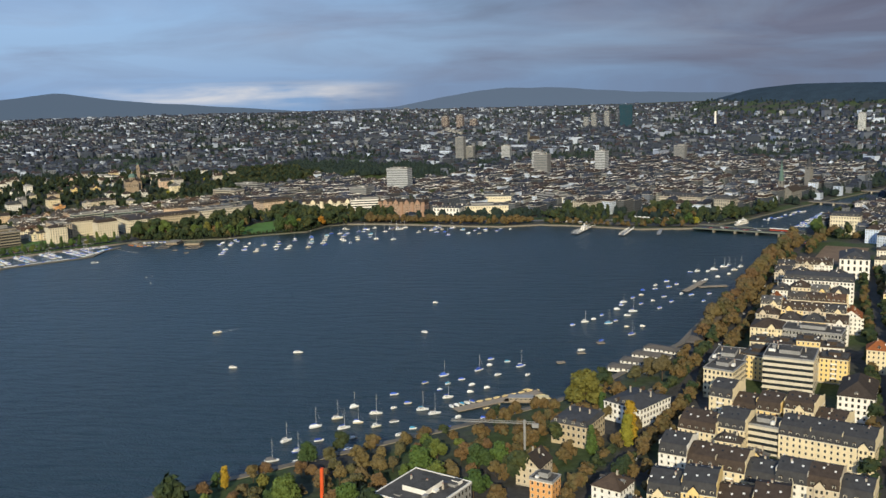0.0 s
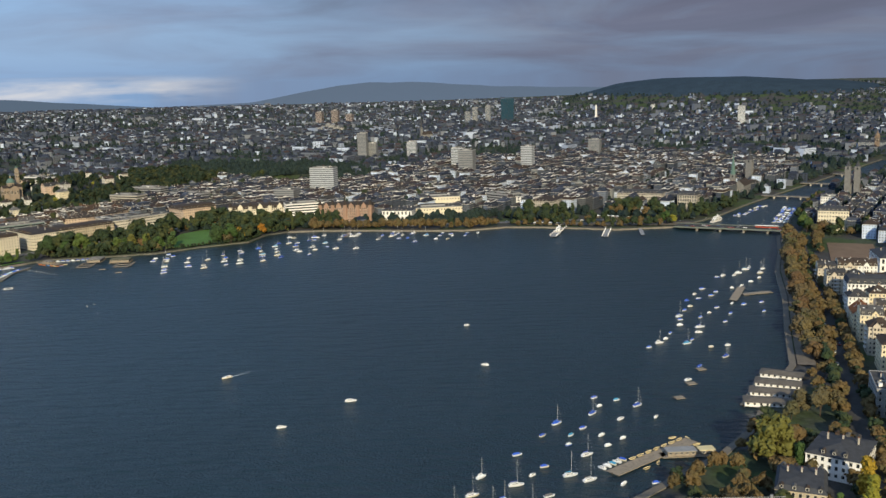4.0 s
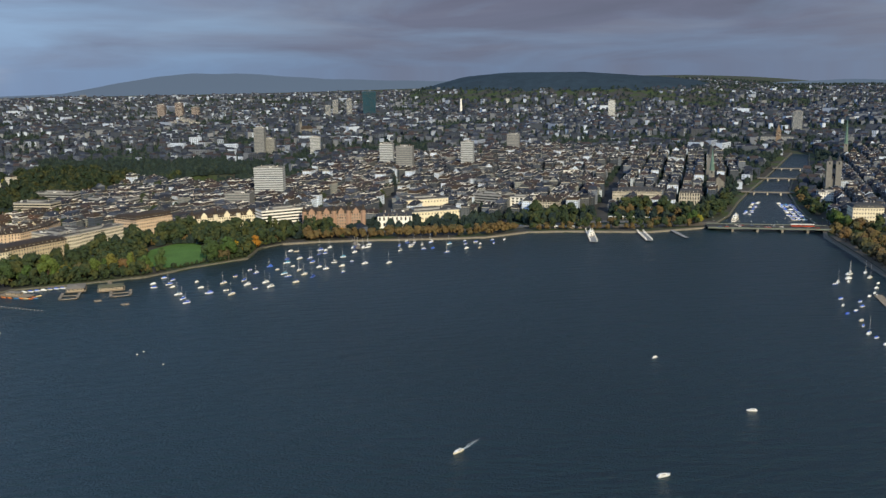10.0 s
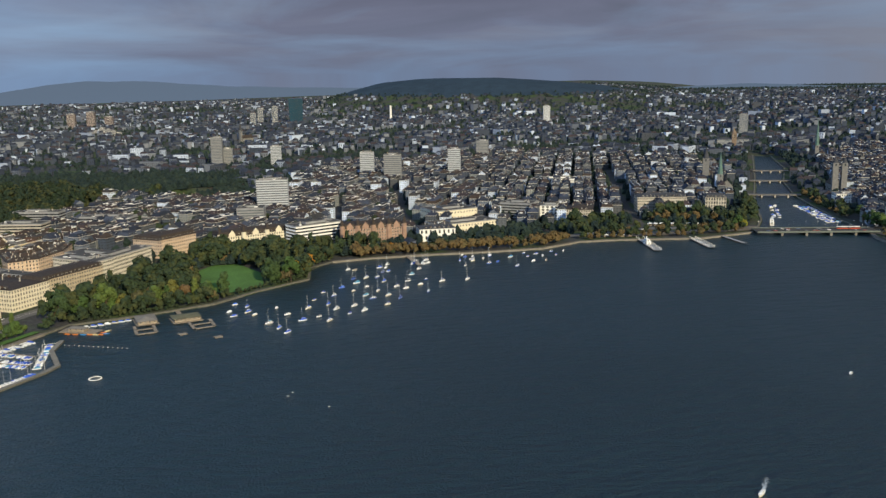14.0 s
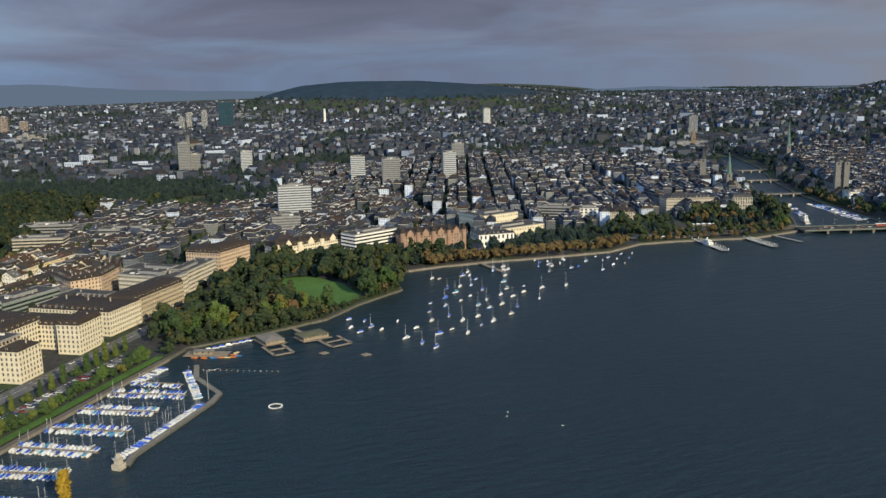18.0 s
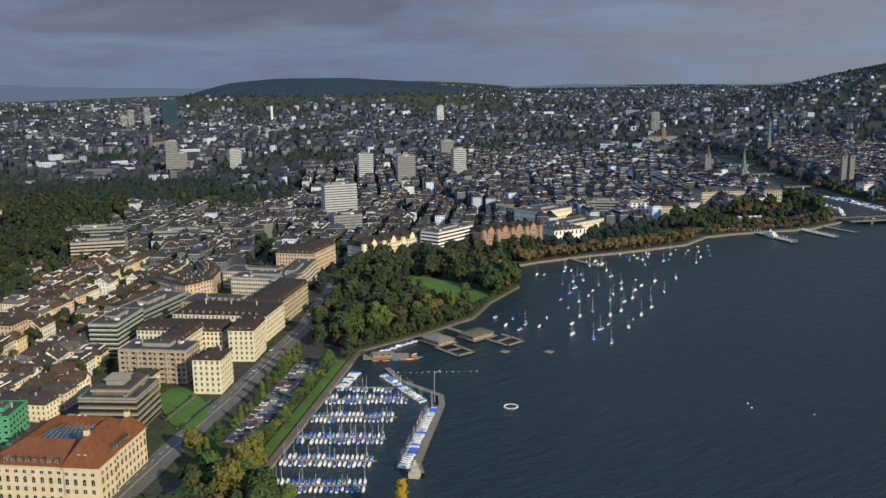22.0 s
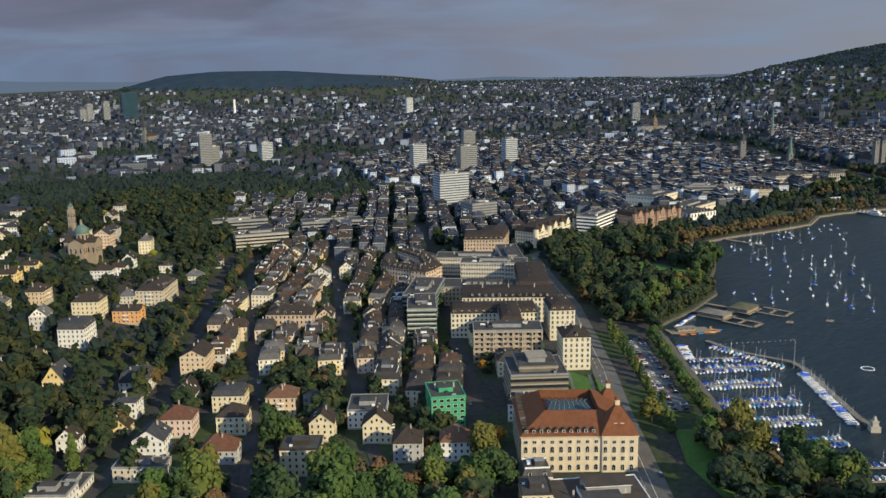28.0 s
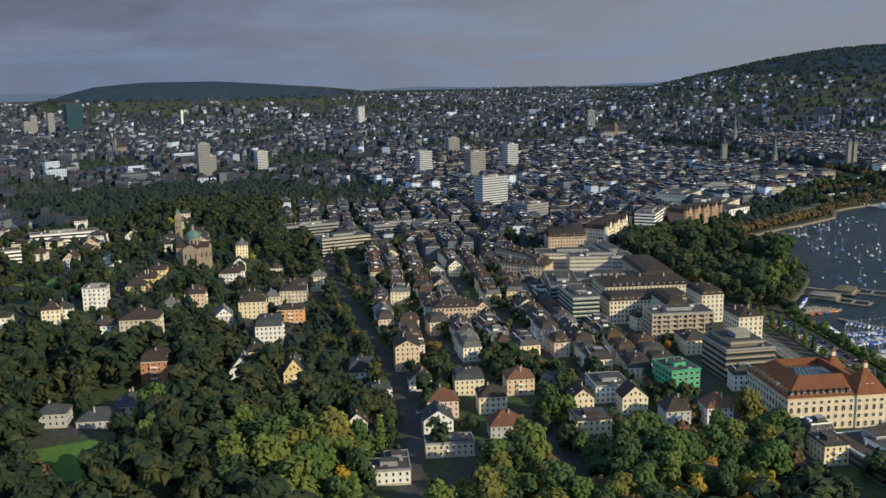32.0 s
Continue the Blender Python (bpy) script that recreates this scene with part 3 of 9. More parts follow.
ribbon("quay_wall_west", WEST_SHORE[:10], 4.5, pave_mat, 2.0, "pale stone quay wall and gravel promenade", "quay", False, quay_mat, 5.0)
ribbon("park_bank", WEST_SHORE[9:17], 2.6, bank_mat, 1.75, "dark stone bank of the lakeside park", "bank", False, bank_mat, 5.0)
ribbon("harbour_quay", WEST_SHORE[16:], 4.0, pave_mat, 2.0, "stone harbour quay with gravel path", "quay", False, quay_mat, 5.0)
ribbon("river_wall_east", [(401, 1388)] + RIVER_EAST, 2.4, bank_mat, 2.1, "stone river wall", "quay", False, bank_mat, 5.0)
ribbon("river_wall_west", RIVER_WEST + [(277, 1446)], 2.4, bank_mat, 2.1, "stone river wall", "quay", False, bank_mat, 5.0)
ROADS = []


def road(line, width, label="asphalt street with white lane marks"):
    ROADS.append((line, width))
    ribbon("road", line, width, asphalt_mat if width > 14 else shade_asphalt_mat, 0.35, label, "road")


road([(-904, 935), (-765, 1096), (-689, 1181), (-643, 1232), (-594, 1283), (-532, 1354), (-489, 1403), (-425, 1491), (-374, 1560), (-251, 1576), (-150, 1544), (-89, 1509), (63, 1510), (169, 1517), (264, 1484)], 15, "wide asphalt lakeside road with white lane marks")
road([(-885, 1045), (-796, 1160), (-732, 1252), (-689, 1304), (-620, 1396), (-528, 1514), (-408, 1682), (-332, 1798)], 11)
road([(-999, 1250), (-924, 1319), (-900, 1338), (-863, 1375), (-831, 1419), (-792, 1476), (-725, 1578), (-657, 1685), (-534, 1851)], 10)
road([(-799, 1243), (-781, 1279), (-748, 1335), (-692, 1429), (-627, 1535), (-496, 1736)], 7.5)
road([(-873, 1251), (-785, 1393), (-698, 1554), (-612, 1706)], 6)
road([(90, 400), (160, 586), (208, 732), (261, 893), (313, 1068), (357, 1214), (391, 1320), (408, 1419)], 12, "asphalt street beneath lakeside trees")
road([(259, 458), (316, 661), (369, 885), (425, 1146), (448, 1279)], 13)
road([(169, 1517), (285, 1772), (372, 1941), (466, 2129)], 14)
road([(-101, 1556), (-65, 1767), (5, 2023)], 12)
road([(-251, 1576), (-182, 1652), (-152, 1796), (-99, 1977)], 11)

# ---- buildings ----
def ring(w, d, o=0.0):
    return [(-w / 2 - o, -d / 2 - o), (w / 2 + o, -d / 2 - o), (w / 2 + o, d / 2 + o), (-w / 2 - o, d / 2 + o)]


def windows_on(g, w, d, z0, floors, fh, pitch, size=(1.15, 1.7), glass=glass_mat, frame=frame_mat, sides=(0, 1, 2, 3), frames=True):
    """Rows of windows, each a proud frame with a pane, on the sides of a block."""
    for s in sides:
        length = w if s % 2 == 0 else d
        n = max(1, int((length - 1.2) / pitch))
        for f in range(floors):
            for k in range(n):
                u = (k + 0.5) * length / n - length / 2
                zc = z0 + f * fh + fh * 0.55
                hw, hh = size[0] / 2, size[1] / 2
                for dep, e, mt in (((0.05, 0.13, frame), (0.07, 0.0, glass)) if frames else ((0.05, 0.0, glass),)):
                    q = [(u - hw - e, zc - hh - e), (u + hw + e, zc - hh - e), (u + hw + e, zc + hh + e), (u - hw - e, zc + hh + e)]
                    if s == 0:
                        p = [(a, -d / 2 - dep, b) for a, b in q]
                    elif s == 1:
                        p = [(w / 2 + dep, a, b) for a, b in q]
                    elif s == 2:
                        p = [(-a, d / 2 + dep, b) for a, b in q]
                    else:
                        p = [(-w / 2 - dep, -a, b) for a, b in q]
                    g.face(p, mt)


def roof_geo(g, w, d, z, kind, rise, mat, o=0.6, gable_mat=None):
    if kind == "hip":
        r = max(0.3, (w - d) / 2)
        if w >= d:
            hi = [(-r, -0.1), (r, -0.1), (r, 0.1), (-r, 0.1)]
        else:
            r = max(0.3, (d - w) / 2)
            hi = [(-0.1, -r), (0.1, -r), (0.1, r), (-0.1, r)]
        g.frustum(ring(w, d, o), hi, z, z + rise, mat)
    elif kind == "mansard":
        g.frustum(ring(w, d, o * 0.6), ring(w - 2.8, d - 2.8), z, z + rise * 0.72, mat)
        r = max(0.4, (abs(w - d)) / 2 - 0.6)
        hi = [(-r, -1), (r, -1), (r, 1), (-r, 1)] if w >= d else [(-1, -r), (1, -r), (1, r), (-1, r)]
        g.frustum(ring(w - 2.5, d - 2.5), hi, z + rise * 0.72, z + rise, mat)
    elif kind == "gable":
        a, b, c, e = [Vector((x, y, z)) for x, y in ring(w, d, o)]
        l, r = Vector((-w / 2 - o, 0, z + rise)), Vector((w / 2 + o, 0, z + rise))
        g.face([a, b, r, l], mat); g.face([c, e, l, r], mat)
        m2 = gable_mat or mat
        g.face([(-w / 2, d / 2, z), (-w / 2, -d / 2, z), (-w / 2, 0, z + rise - 0.2)], m2)
        g.face([(w / 2, -d / 2, z), (w / 2, d / 2, z), (w / 2, 0, z + rise - 0.2)], m2)
    elif kind == "street":
        prof = [(-d / 2 - 0.4, z), (-d / 2 + 1.8, z + rise * 0.62), (0, z + rise), (d / 2 - 1.8, z + rise * 0.62), (d / 2 + 0.4, z)]
        for (y0, z0), (y1, z1) in zip(prof, prof[1:]):
            g.face([(-w / 2, y0, z0), (w / 2, y0, z0), (w / 2, y1, z1), (-w / 2, y1, z1)], mat)
        for x in (-w / 2, w / 2):
            g.face([(x, a, b) for a, b in (prof if x > 0 else prof[::-1])], gable_mat or mat)
            g.box(x - 0.15, -d / 2 + 1.2, z + rise * 0.5, x + 0.15, d / 2 - 1.2, z + rise * 0.72, gable_mat or mat)
        sk = random.Random(int(w * 13 + d))
        for side in (-1, 1):
            for k in range(int(w / 4)):
                u, f = -w / 2 + (k + sk.uniform(0.2, 0.8)) * 4, sk.uniform(0.3, 0.75)
                v = side * (d / 2 - 1.8) * (1 - f)
                zz, dz = z + rise * (0.62 + 0.38 * f) + 0.08, rise * 0.38 / (d / 2 - 1.8) * 0.6 * side
                g.face([(u - 0.5, v - 0.6, zz + dz), (u + 0.5, v - 0.6, zz + dz), (u + 0.5, v + 0.6, zz - dz), (u - 0.5, v + 0.6, zz - dz)], white_mat if sk.random() < 0.5 else glass_mat)
    elif kind == "terrace":
        g.frustum(ring(w, d, o * 0.5), ring(w - 2.6, d - 2.6), z, z + rise, mat, cap=flat_roof_mat)
        for x0, y0, x1, y1 in ((-w / 2 + 1.3, -d / 2 + 1.3, w / 2 - 1.3, -d / 2 + 1.5), (-w / 2 + 1.3, d / 2 - 1.5, w / 2 - 1.3, d / 2 - 1.3)):
            g.box(x0, y0, z + rise - 0.1, x1, y1, z + rise + 0.8, white_mat)
        g.box(-w * 0.28, -d * 0.16, z + rise, w * 0.05, d * 0.2, z + rise + 2.4, mat, top=concrete_mat)
        g.box(w * 0.15, -d * 0.2, z + rise, w * 0.28, d * 0.05, z + rise + 1.0, white_mat)
    elif kind == "flat":
        g.frustum(ring(w, d, 0.25), ring(w, d, 0.25), z, z + 0.7, mat, cap=flat_roof_mat)
        x1, y1 = w / 2 + 0.28, d / 2 + 0.28
        for a0, b0, a1, b1 in ((-x1, -y1, x1, -y1 + 0.5), (-x1, y1 - 0.5, x1, y1), (-x1, -y1 + 0.5, -x1 + 0.5, y1 - 0.5), (x1 - 0.5, -y1 + 0.5, x1, y1 - 0.5)):
            g.box(a0, b0, z + 0.55, a1, b1, z + 1.05, mat)
        g.box(-w * 0.22, -d * 0.2, z + 0.7, w * 0.2, d * 0.22, z + 3.2, mat, top=flat_roof_mat)


MESHES = {}


def cached(key, make):
    if key not in MESHES:
        MESHES[key] = make()
    return MESHES[key]


def house_walls(w, d, eave, wall=None):
    wall = wall or wall_mat

    def make():
        g = Geo()
        g.box(-w / 2, -d / 2, -4, w / 2, d / 2, eave, wall)
        g.box(-w / 2 - 0.12, -d / 2 - 0.12, eave - 0.5, w / 2 + 0.12, d / 2 + 0.12, eave - 0.06, frame_mat)
        g.box(-w / 2 - 0.08, -d / 2 - 0.08, -4, w / 2 + 0.08, d / 2 + 0.08, 0.9, stone_mat)
        return g.mesh("house_walls")
    return cached(("walls", w, d, eave, wall.name), make)


def house_windows(w, d, floors, fh, frames=True):
    def make():
        g = Geo()
        windows_on(g, w, d, 0.6, floors, fh, 2.7, (0.95, 1.5), frames=frames)
        return g.mesh("glazing")
    return cached(("win", w, d, floors, fh, frames), make)


def house_roof(w, d, eave, kind, rise, mat=None, wall=None):
    def make():
        g = Geo()
        roof_geo(g, w, d, eave, kind, rise, mat or roof_mat, gable_mat=wall or wall_mat)
        sk = random.Random(int(w * 31 + d * 17 + eave * 7))
        if kind in ("hip", "gable") and w > 9:
            for side in (-1, 1):
                for k in range(1 + int(w / 9)):
                    f = sk.uniform(0.28, 0.6)
                    u, v = sk.uniform(-0.28, 0.28) * w, side * (d / 2 + 0.6) * (1 - f)
                    z, dz = eave + rise * f + 0.12, rise / (d / 2 + 0.6) * 0.55 * side
                    g.face([(u - 0.5, v - 0.55, z + dz), (u + 0.5, v - 0.55, z + dz), (u + 0.5, v + 0.55, z - dz), (u - 0.5, v + 0.55, z - dz)], white_mat if sk.random() < 0.4 else glass_mat)
        elif kind == "flat":
            for k in range(3):
                u, v, e = sk.uniform(-0.42, 0.42) * w, sk.uniform(-0.4, 0.4) * d, sk.uniform(0.4, 1.0)
                g.box(u - e, v - e, eave + 0.6, u + e, v + e, eave + 0.8 + e, (white_mat, concrete_mat, dark_mat)[k])
        if kind == "gable":
            for s in (-1, 1):
                for k in range(-1, 2):
                    h = rise * (0.30 if k else 0.42)
                    u = k * d * 0.17
                    q = [(s * (w / 2 + 0.07), u - 0.5, eave + h - 0.8), (s * (w / 2 + 0.07), u + 0.5, eave + h - 0.8), (s * (w / 2 + 0.07), u + 0.5, eave + h + 0.7), (s * (w / 2 + 0.07), u - 0.5, eave + h + 0.7)]
                    g.face(q if s > 0 else q[::-1], glass_mat)
        return g.mesh("roof")
    return cached(("roof", w, d, eave, kind, rise, (mat or roof_mat).name, (wall or wall_mat).name), make)


def dormer_mesh():
    def make():
        g = Geo()
        g.box(-0.85, -0.2, 0, 0.85, 2.2, 1.7, roof_mat)
        g.face([(-0.75, -0.22, 0.2), (0.75, -0.22, 0.2), (0.75, -0.22, 1.65), (-0.75, -0.22, 1.65)], frame_mat)
        g.face([(-0.55, -0.24, 0.35), (0.55, -0.24, 0.35), (0.55, -0.24, 1.5), (-0.55, -0.24, 1.5)], glass_mat)
        g.face([(-1.0, -0.4, 1.65), (0, -0.4, 2.3), (0, 2.6, 2.3), (-1.0, 2.6, 1.65)], roof_mat)
        g.face([(0, -0.4, 2.3), (1.0, -0.4, 1.65), (1.0, 2.6, 1.65), (0, 2.6, 2.3)], roof_mat)
        g.face([(-0.85, -0.2, 1.7), (0.85, -0.2, 1.7), (0, -0.2, 2.25)], roof_mat)
        return g.mesh("dormer")
    return cached("dormer", make)


def chimney_mesh():
    def make():
        g = Geo()
        g.box(-0.4, -0.35, -1.5, 0.4, 0.35, 2.0, stone_mat)
        g.box(-0.5, -0.45, 1.75, 0.5, 0.45, 1.95, concrete_mat)
        g.rod((-0.18, 0, 2), (-0.18, 0, 2.5), 0.13, red_roof_mat, 6)
        g.rod((0.18, 0, 2), (0.18, 0, 2.5), 0.13, red_roof_mat, 6)
        return g.mesh("chimney")
    return cached("chimney", make)


def balcony_mesh():
    def make():
        g = Geo()
        g.box(-1.9, -1.5, -0.2, 1.9, 0, 0, concrete_mat, True)
        g.box(-1.9, -1.5, 0, 1.9, -1.42, 0.95, white_mat); g.box(-1.9, -1.42, 0, -1.82, 0, 0.95, white_mat); g.box(1.82, -1.42, 0, 1.9, 0, 0.95, white_mat)
        return g.mesh("balcony")
    return cached("balcony", make)


def bay_mesh(eave, wall=None, roof=None):
    wall, roof = wall or wall_mat, roof or roof_mat

    def make():
        g = Geo()
        g.box(-2.4, -1.0, -4, 2.4, 3.5, eave + 0.8, wall)
        g.face([(-2.4, -1.0, eave + 0.8), (2.4, -1.0, eave + 0.8), (0, -1.0, eave + 3.6)], wall)
        g.face([(-2.8, -1.3, eave + 0.5), (0, -1.3, eave + 3.7), (0, 4.5, eave + 3.7), (-2.8, 4.5, eave + 0.5)], roof)
        g.face([(0, -1.3, eave + 3.7), (2.8, -1.3, eave + 0.5), (2.8, 4.5, eave + 0.5), (0, 4.5, eave + 3.7)], roof)
        z = 1.7
        while z < eave + 0.2:
            for u in (-1.1, 1.1):
                g.face([(u - 0.55, -1.06, z), (u + 0.55, -1.06, z), (u + 0.55, -1.06, z + 1.7), (u - 0.55, -1.06, z + 1.7)], glass_mat)
            z += 3.25
        return g.mesh("gable_bay")
    return cached(("bay", eave, wall.name, roof.name), make)


ROOF_WORDS = {"hip": "hipped dark tile roof", "mansard": "dark mansard roof", "gable": "gabled dark tile roof", "flat": "flat gravel roof", "terrace": "dark mansard roof and roof terrace", "street": "grey-brown mansard roof with dormers"}
PLACED = []      # x, y, radius of the buildings that stand


class Crowd:
    """Many copies of a few meshes, joined into one."""

    def __init__(self):
        self.v, self.f, self.m, self.mats, self.n, self.kept = [], [], [], [], 0, {}

    def add(self, mesh, m, swap=None):
        if mesh.name not in self.kept:
            co = np.empty(len(mesh.vertices) * 3); mesh.vertices.foreach_get("co", co)
            self.kept[mesh.name] = (np.c_[co.reshape(-1, 3), np.ones(len(mesh.vertices))], [np.array(p.vertices[:]) for p in mesh.polygons], [mesh.materials[p.material_index] for p in mesh.polygons])
        co, faces, mats = self.kept[mesh.name]
        self.v.append((co @ np.array(m).T)[:, :3])
        for q, mt in zip(faces, mats):
            mt = swap.get(mt.name, mt) if swap else mt
            if mt not in self.mats:
                self.mats.append(mt)
            self.f.append((q + self.n).tolist()); self.m.append(self.mats.index(mt))
        self.n += len(co)

    def put(self, name, label, category):
        me = bpy.data.meshes.new(name)
        me.from_pydata(np.concatenate(self.v).tolist(), [], self.f)
        for mt in self.mats:
            me.materials.append(mt)
        me.polygons.foreach_set("material_index", self.m)
        me.update()
        return top(name, me, Matrix(), label, category, kind="stuff")


TOWN = {}
# inland districts take the walls and roofs with cloud shade painted in
JOINED = {"render_wall": shaded_town_wall, "roof_tiles": shaded_town_roof}
BANK_JOINED = {"render_wall": bank_wall, "roof_tiles": bank_roof}


def plain_walls(w, d, eave):
    def make():
        g = Geo()
        g.box(-w / 2, -d / 2, -4, w / 2, d / 2, eave, wall_mat)
        g.box(-w / 2 - 0.12, -d / 2 - 0.12, eave - 0.5, w / 2 + 0.12, d / 2 + 0.12, eave - 0.06, frame_mat)
        return g.mesh("plain_walls")
    return cached(("plain", w, d, eave), make)


def house(x, y, yaw, w, d, floors, kind, lod, rng, rise=None, fh=3.25, label="", group="", z=None, roof=None, district="town_houses", wall=None):
    """A dwelling house: near ones with their parts, far ones joined by district."""
    eave = round(floors * fh + 0.8, 2)
    rise = rise or {"hip": 5.2, "mansard": 5.6, "gable": 5.8, "flat": 0.7, "terrace": 3.6, "street": 7}[kind]
    zz = ground_at(x, y) if z is None else z
    PLACED.append((x, y, math.hypot(w, d) / 2))
    m = pose(x, y, zz, 0, 0, math.degrees(yaw))
    dormers, chimneys = [], []
    if kind in ("mansard", "hip", "terrace", "street"):
        n = max(1, int(w / (3.6 if kind == "street" else 5)))
        steep = rise / (d / 2 + 0.6)
        for side in (0, 1):
            for k in range(n):
                u = (k + 0.5) * w / n - w / 2
                if kind == "hip" and abs(u) > w / 2 - d * 0.35:
                    continue
                v = d / 2 - (1.2 if kind == "hip" else 0.3)
                zd = eave + (steep * 1.0 if kind == "hip" else 0.5)
                dormers.append(pose(u if side == 0 else -u, -v if side == 0 else v, zd, 0, 0, 0 if side == 0 else 180))
    if kind not in ("flat", "terrace"):
        for k in range(1 + (w > 15)):
            chimneys.append(pose((rng.random() - 0.5) * w * 0.6, (rng.random() - 0.5) * d * 0.3, eave + rise * 0.8))
    if lod:
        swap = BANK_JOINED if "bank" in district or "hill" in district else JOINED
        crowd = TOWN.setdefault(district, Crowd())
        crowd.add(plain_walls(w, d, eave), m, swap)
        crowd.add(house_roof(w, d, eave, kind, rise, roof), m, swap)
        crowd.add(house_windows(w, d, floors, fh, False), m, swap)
        if lod == 1:
            for q in dormers:
                crowd.add(dormer_mesh(), m @ q, swap)
        for q in chimneys:
            crowd.add(chimney_mesh(), m @ q, swap)
        return None
    ob = top("house", house_walls(w, d, eave, wall), m, label or f"{('rendered', 'plastered', 'pale')[rng.randrange(3)]} {'apartment house' if floors > 3 else 'town house'} with {ROOF_WORDS[kind]}", "house", group)
    part("roof", house_roof(w, d, eave, kind, rise, roof, wall), ob, "dark tile roof" if kind != "flat" else "flat gravel roof")
    part("glazing", house_windows(w, d, floors, fh, True), ob, kind="stuff")
    for q in dormers:
        part("dormer", dormer_mesh(), ob, m=q)
    if floors > 1 and rng.random() < 0.6:
        side = 0 if rng.random() < 0.5 else 1
        for f in range(1, floors):
            part("balcony", balcony_mesh(), ob, m=pose(0, -d / 2, f * fh + 0.5) if side == 0 else pose(-w / 2, 0, f * fh + 0.5, 0, 0, -90))
    if kind in ("hip", "mansard", "street") and rng.random() < 0.45:
        part("gable_bay", bay_mesh(eave, wall, roof), ob, "gabled bay", m=pose(w * rng.uniform(-0.2, 0.2), -d / 2, 0))
    for q in chimneys:
        part("chimney", chimney_mesh(), ob, m=q)
    return ob


def window_mesh(w, h):
    def make():
        g = Geo()
        g.box(-w / 2 - 0.2, -0.16, -0.25, w / 2 + 0.2, 0.02, 0.0, stone_mat)
        for x0, z0, x1, z1 in ((-w / 2 - 0.12, 0, -w / 2, h), (w / 2, 0, w / 2 + 0.12, h), (-w / 2 - 0.12, h, w / 2 + 0.12, h + 0.14), (-0.05, 0, 0.05, h)):
            g.box(x0, -0.09, z0, x1, 0.02, z1, frame_mat)
        g.face([(-w / 2, -0.05, 0), (w / 2, -0.05, 0), (w / 2, -0.05, h), (-w / 2, -0.05, h)], glass_mat)
        return g.mesh("window")
    return cached(("window", w, h), make)


def row(p1, p2, depth, floors, kinds, rng, lod=0, each=16, rise=None, label="", roof=None, walls=None, roofs=None):
    """Houses wall to wall along a line; they reach back to the line's left."""
    a, b = Vector(p1), Vector(p2)
    n = max(1, round((b - a).length / each))
    t = (b - a).normalized()
    nrm = Vector((-t.y, t.x))
    yaw = math.atan2(t.y, t.x)
    w = round((b - a).length / n, 1)
    for k in range(n):
        c = a + t * (k + 0.5) * w + nrm * depth / 2
        house(c.x, c.y, yaw, w, depth, floors + (rng.random() < 0.25) - (rng.random() < 0.25), kinds[rng.randrange(len(kinds))], lod, rng, rise, label=label, group="row of houses", roof=roofs[rng.randrange(len(roofs))] if roofs else roof, wall=PAINT[walls[rng.randrange(len(walls))]] if walls else None)


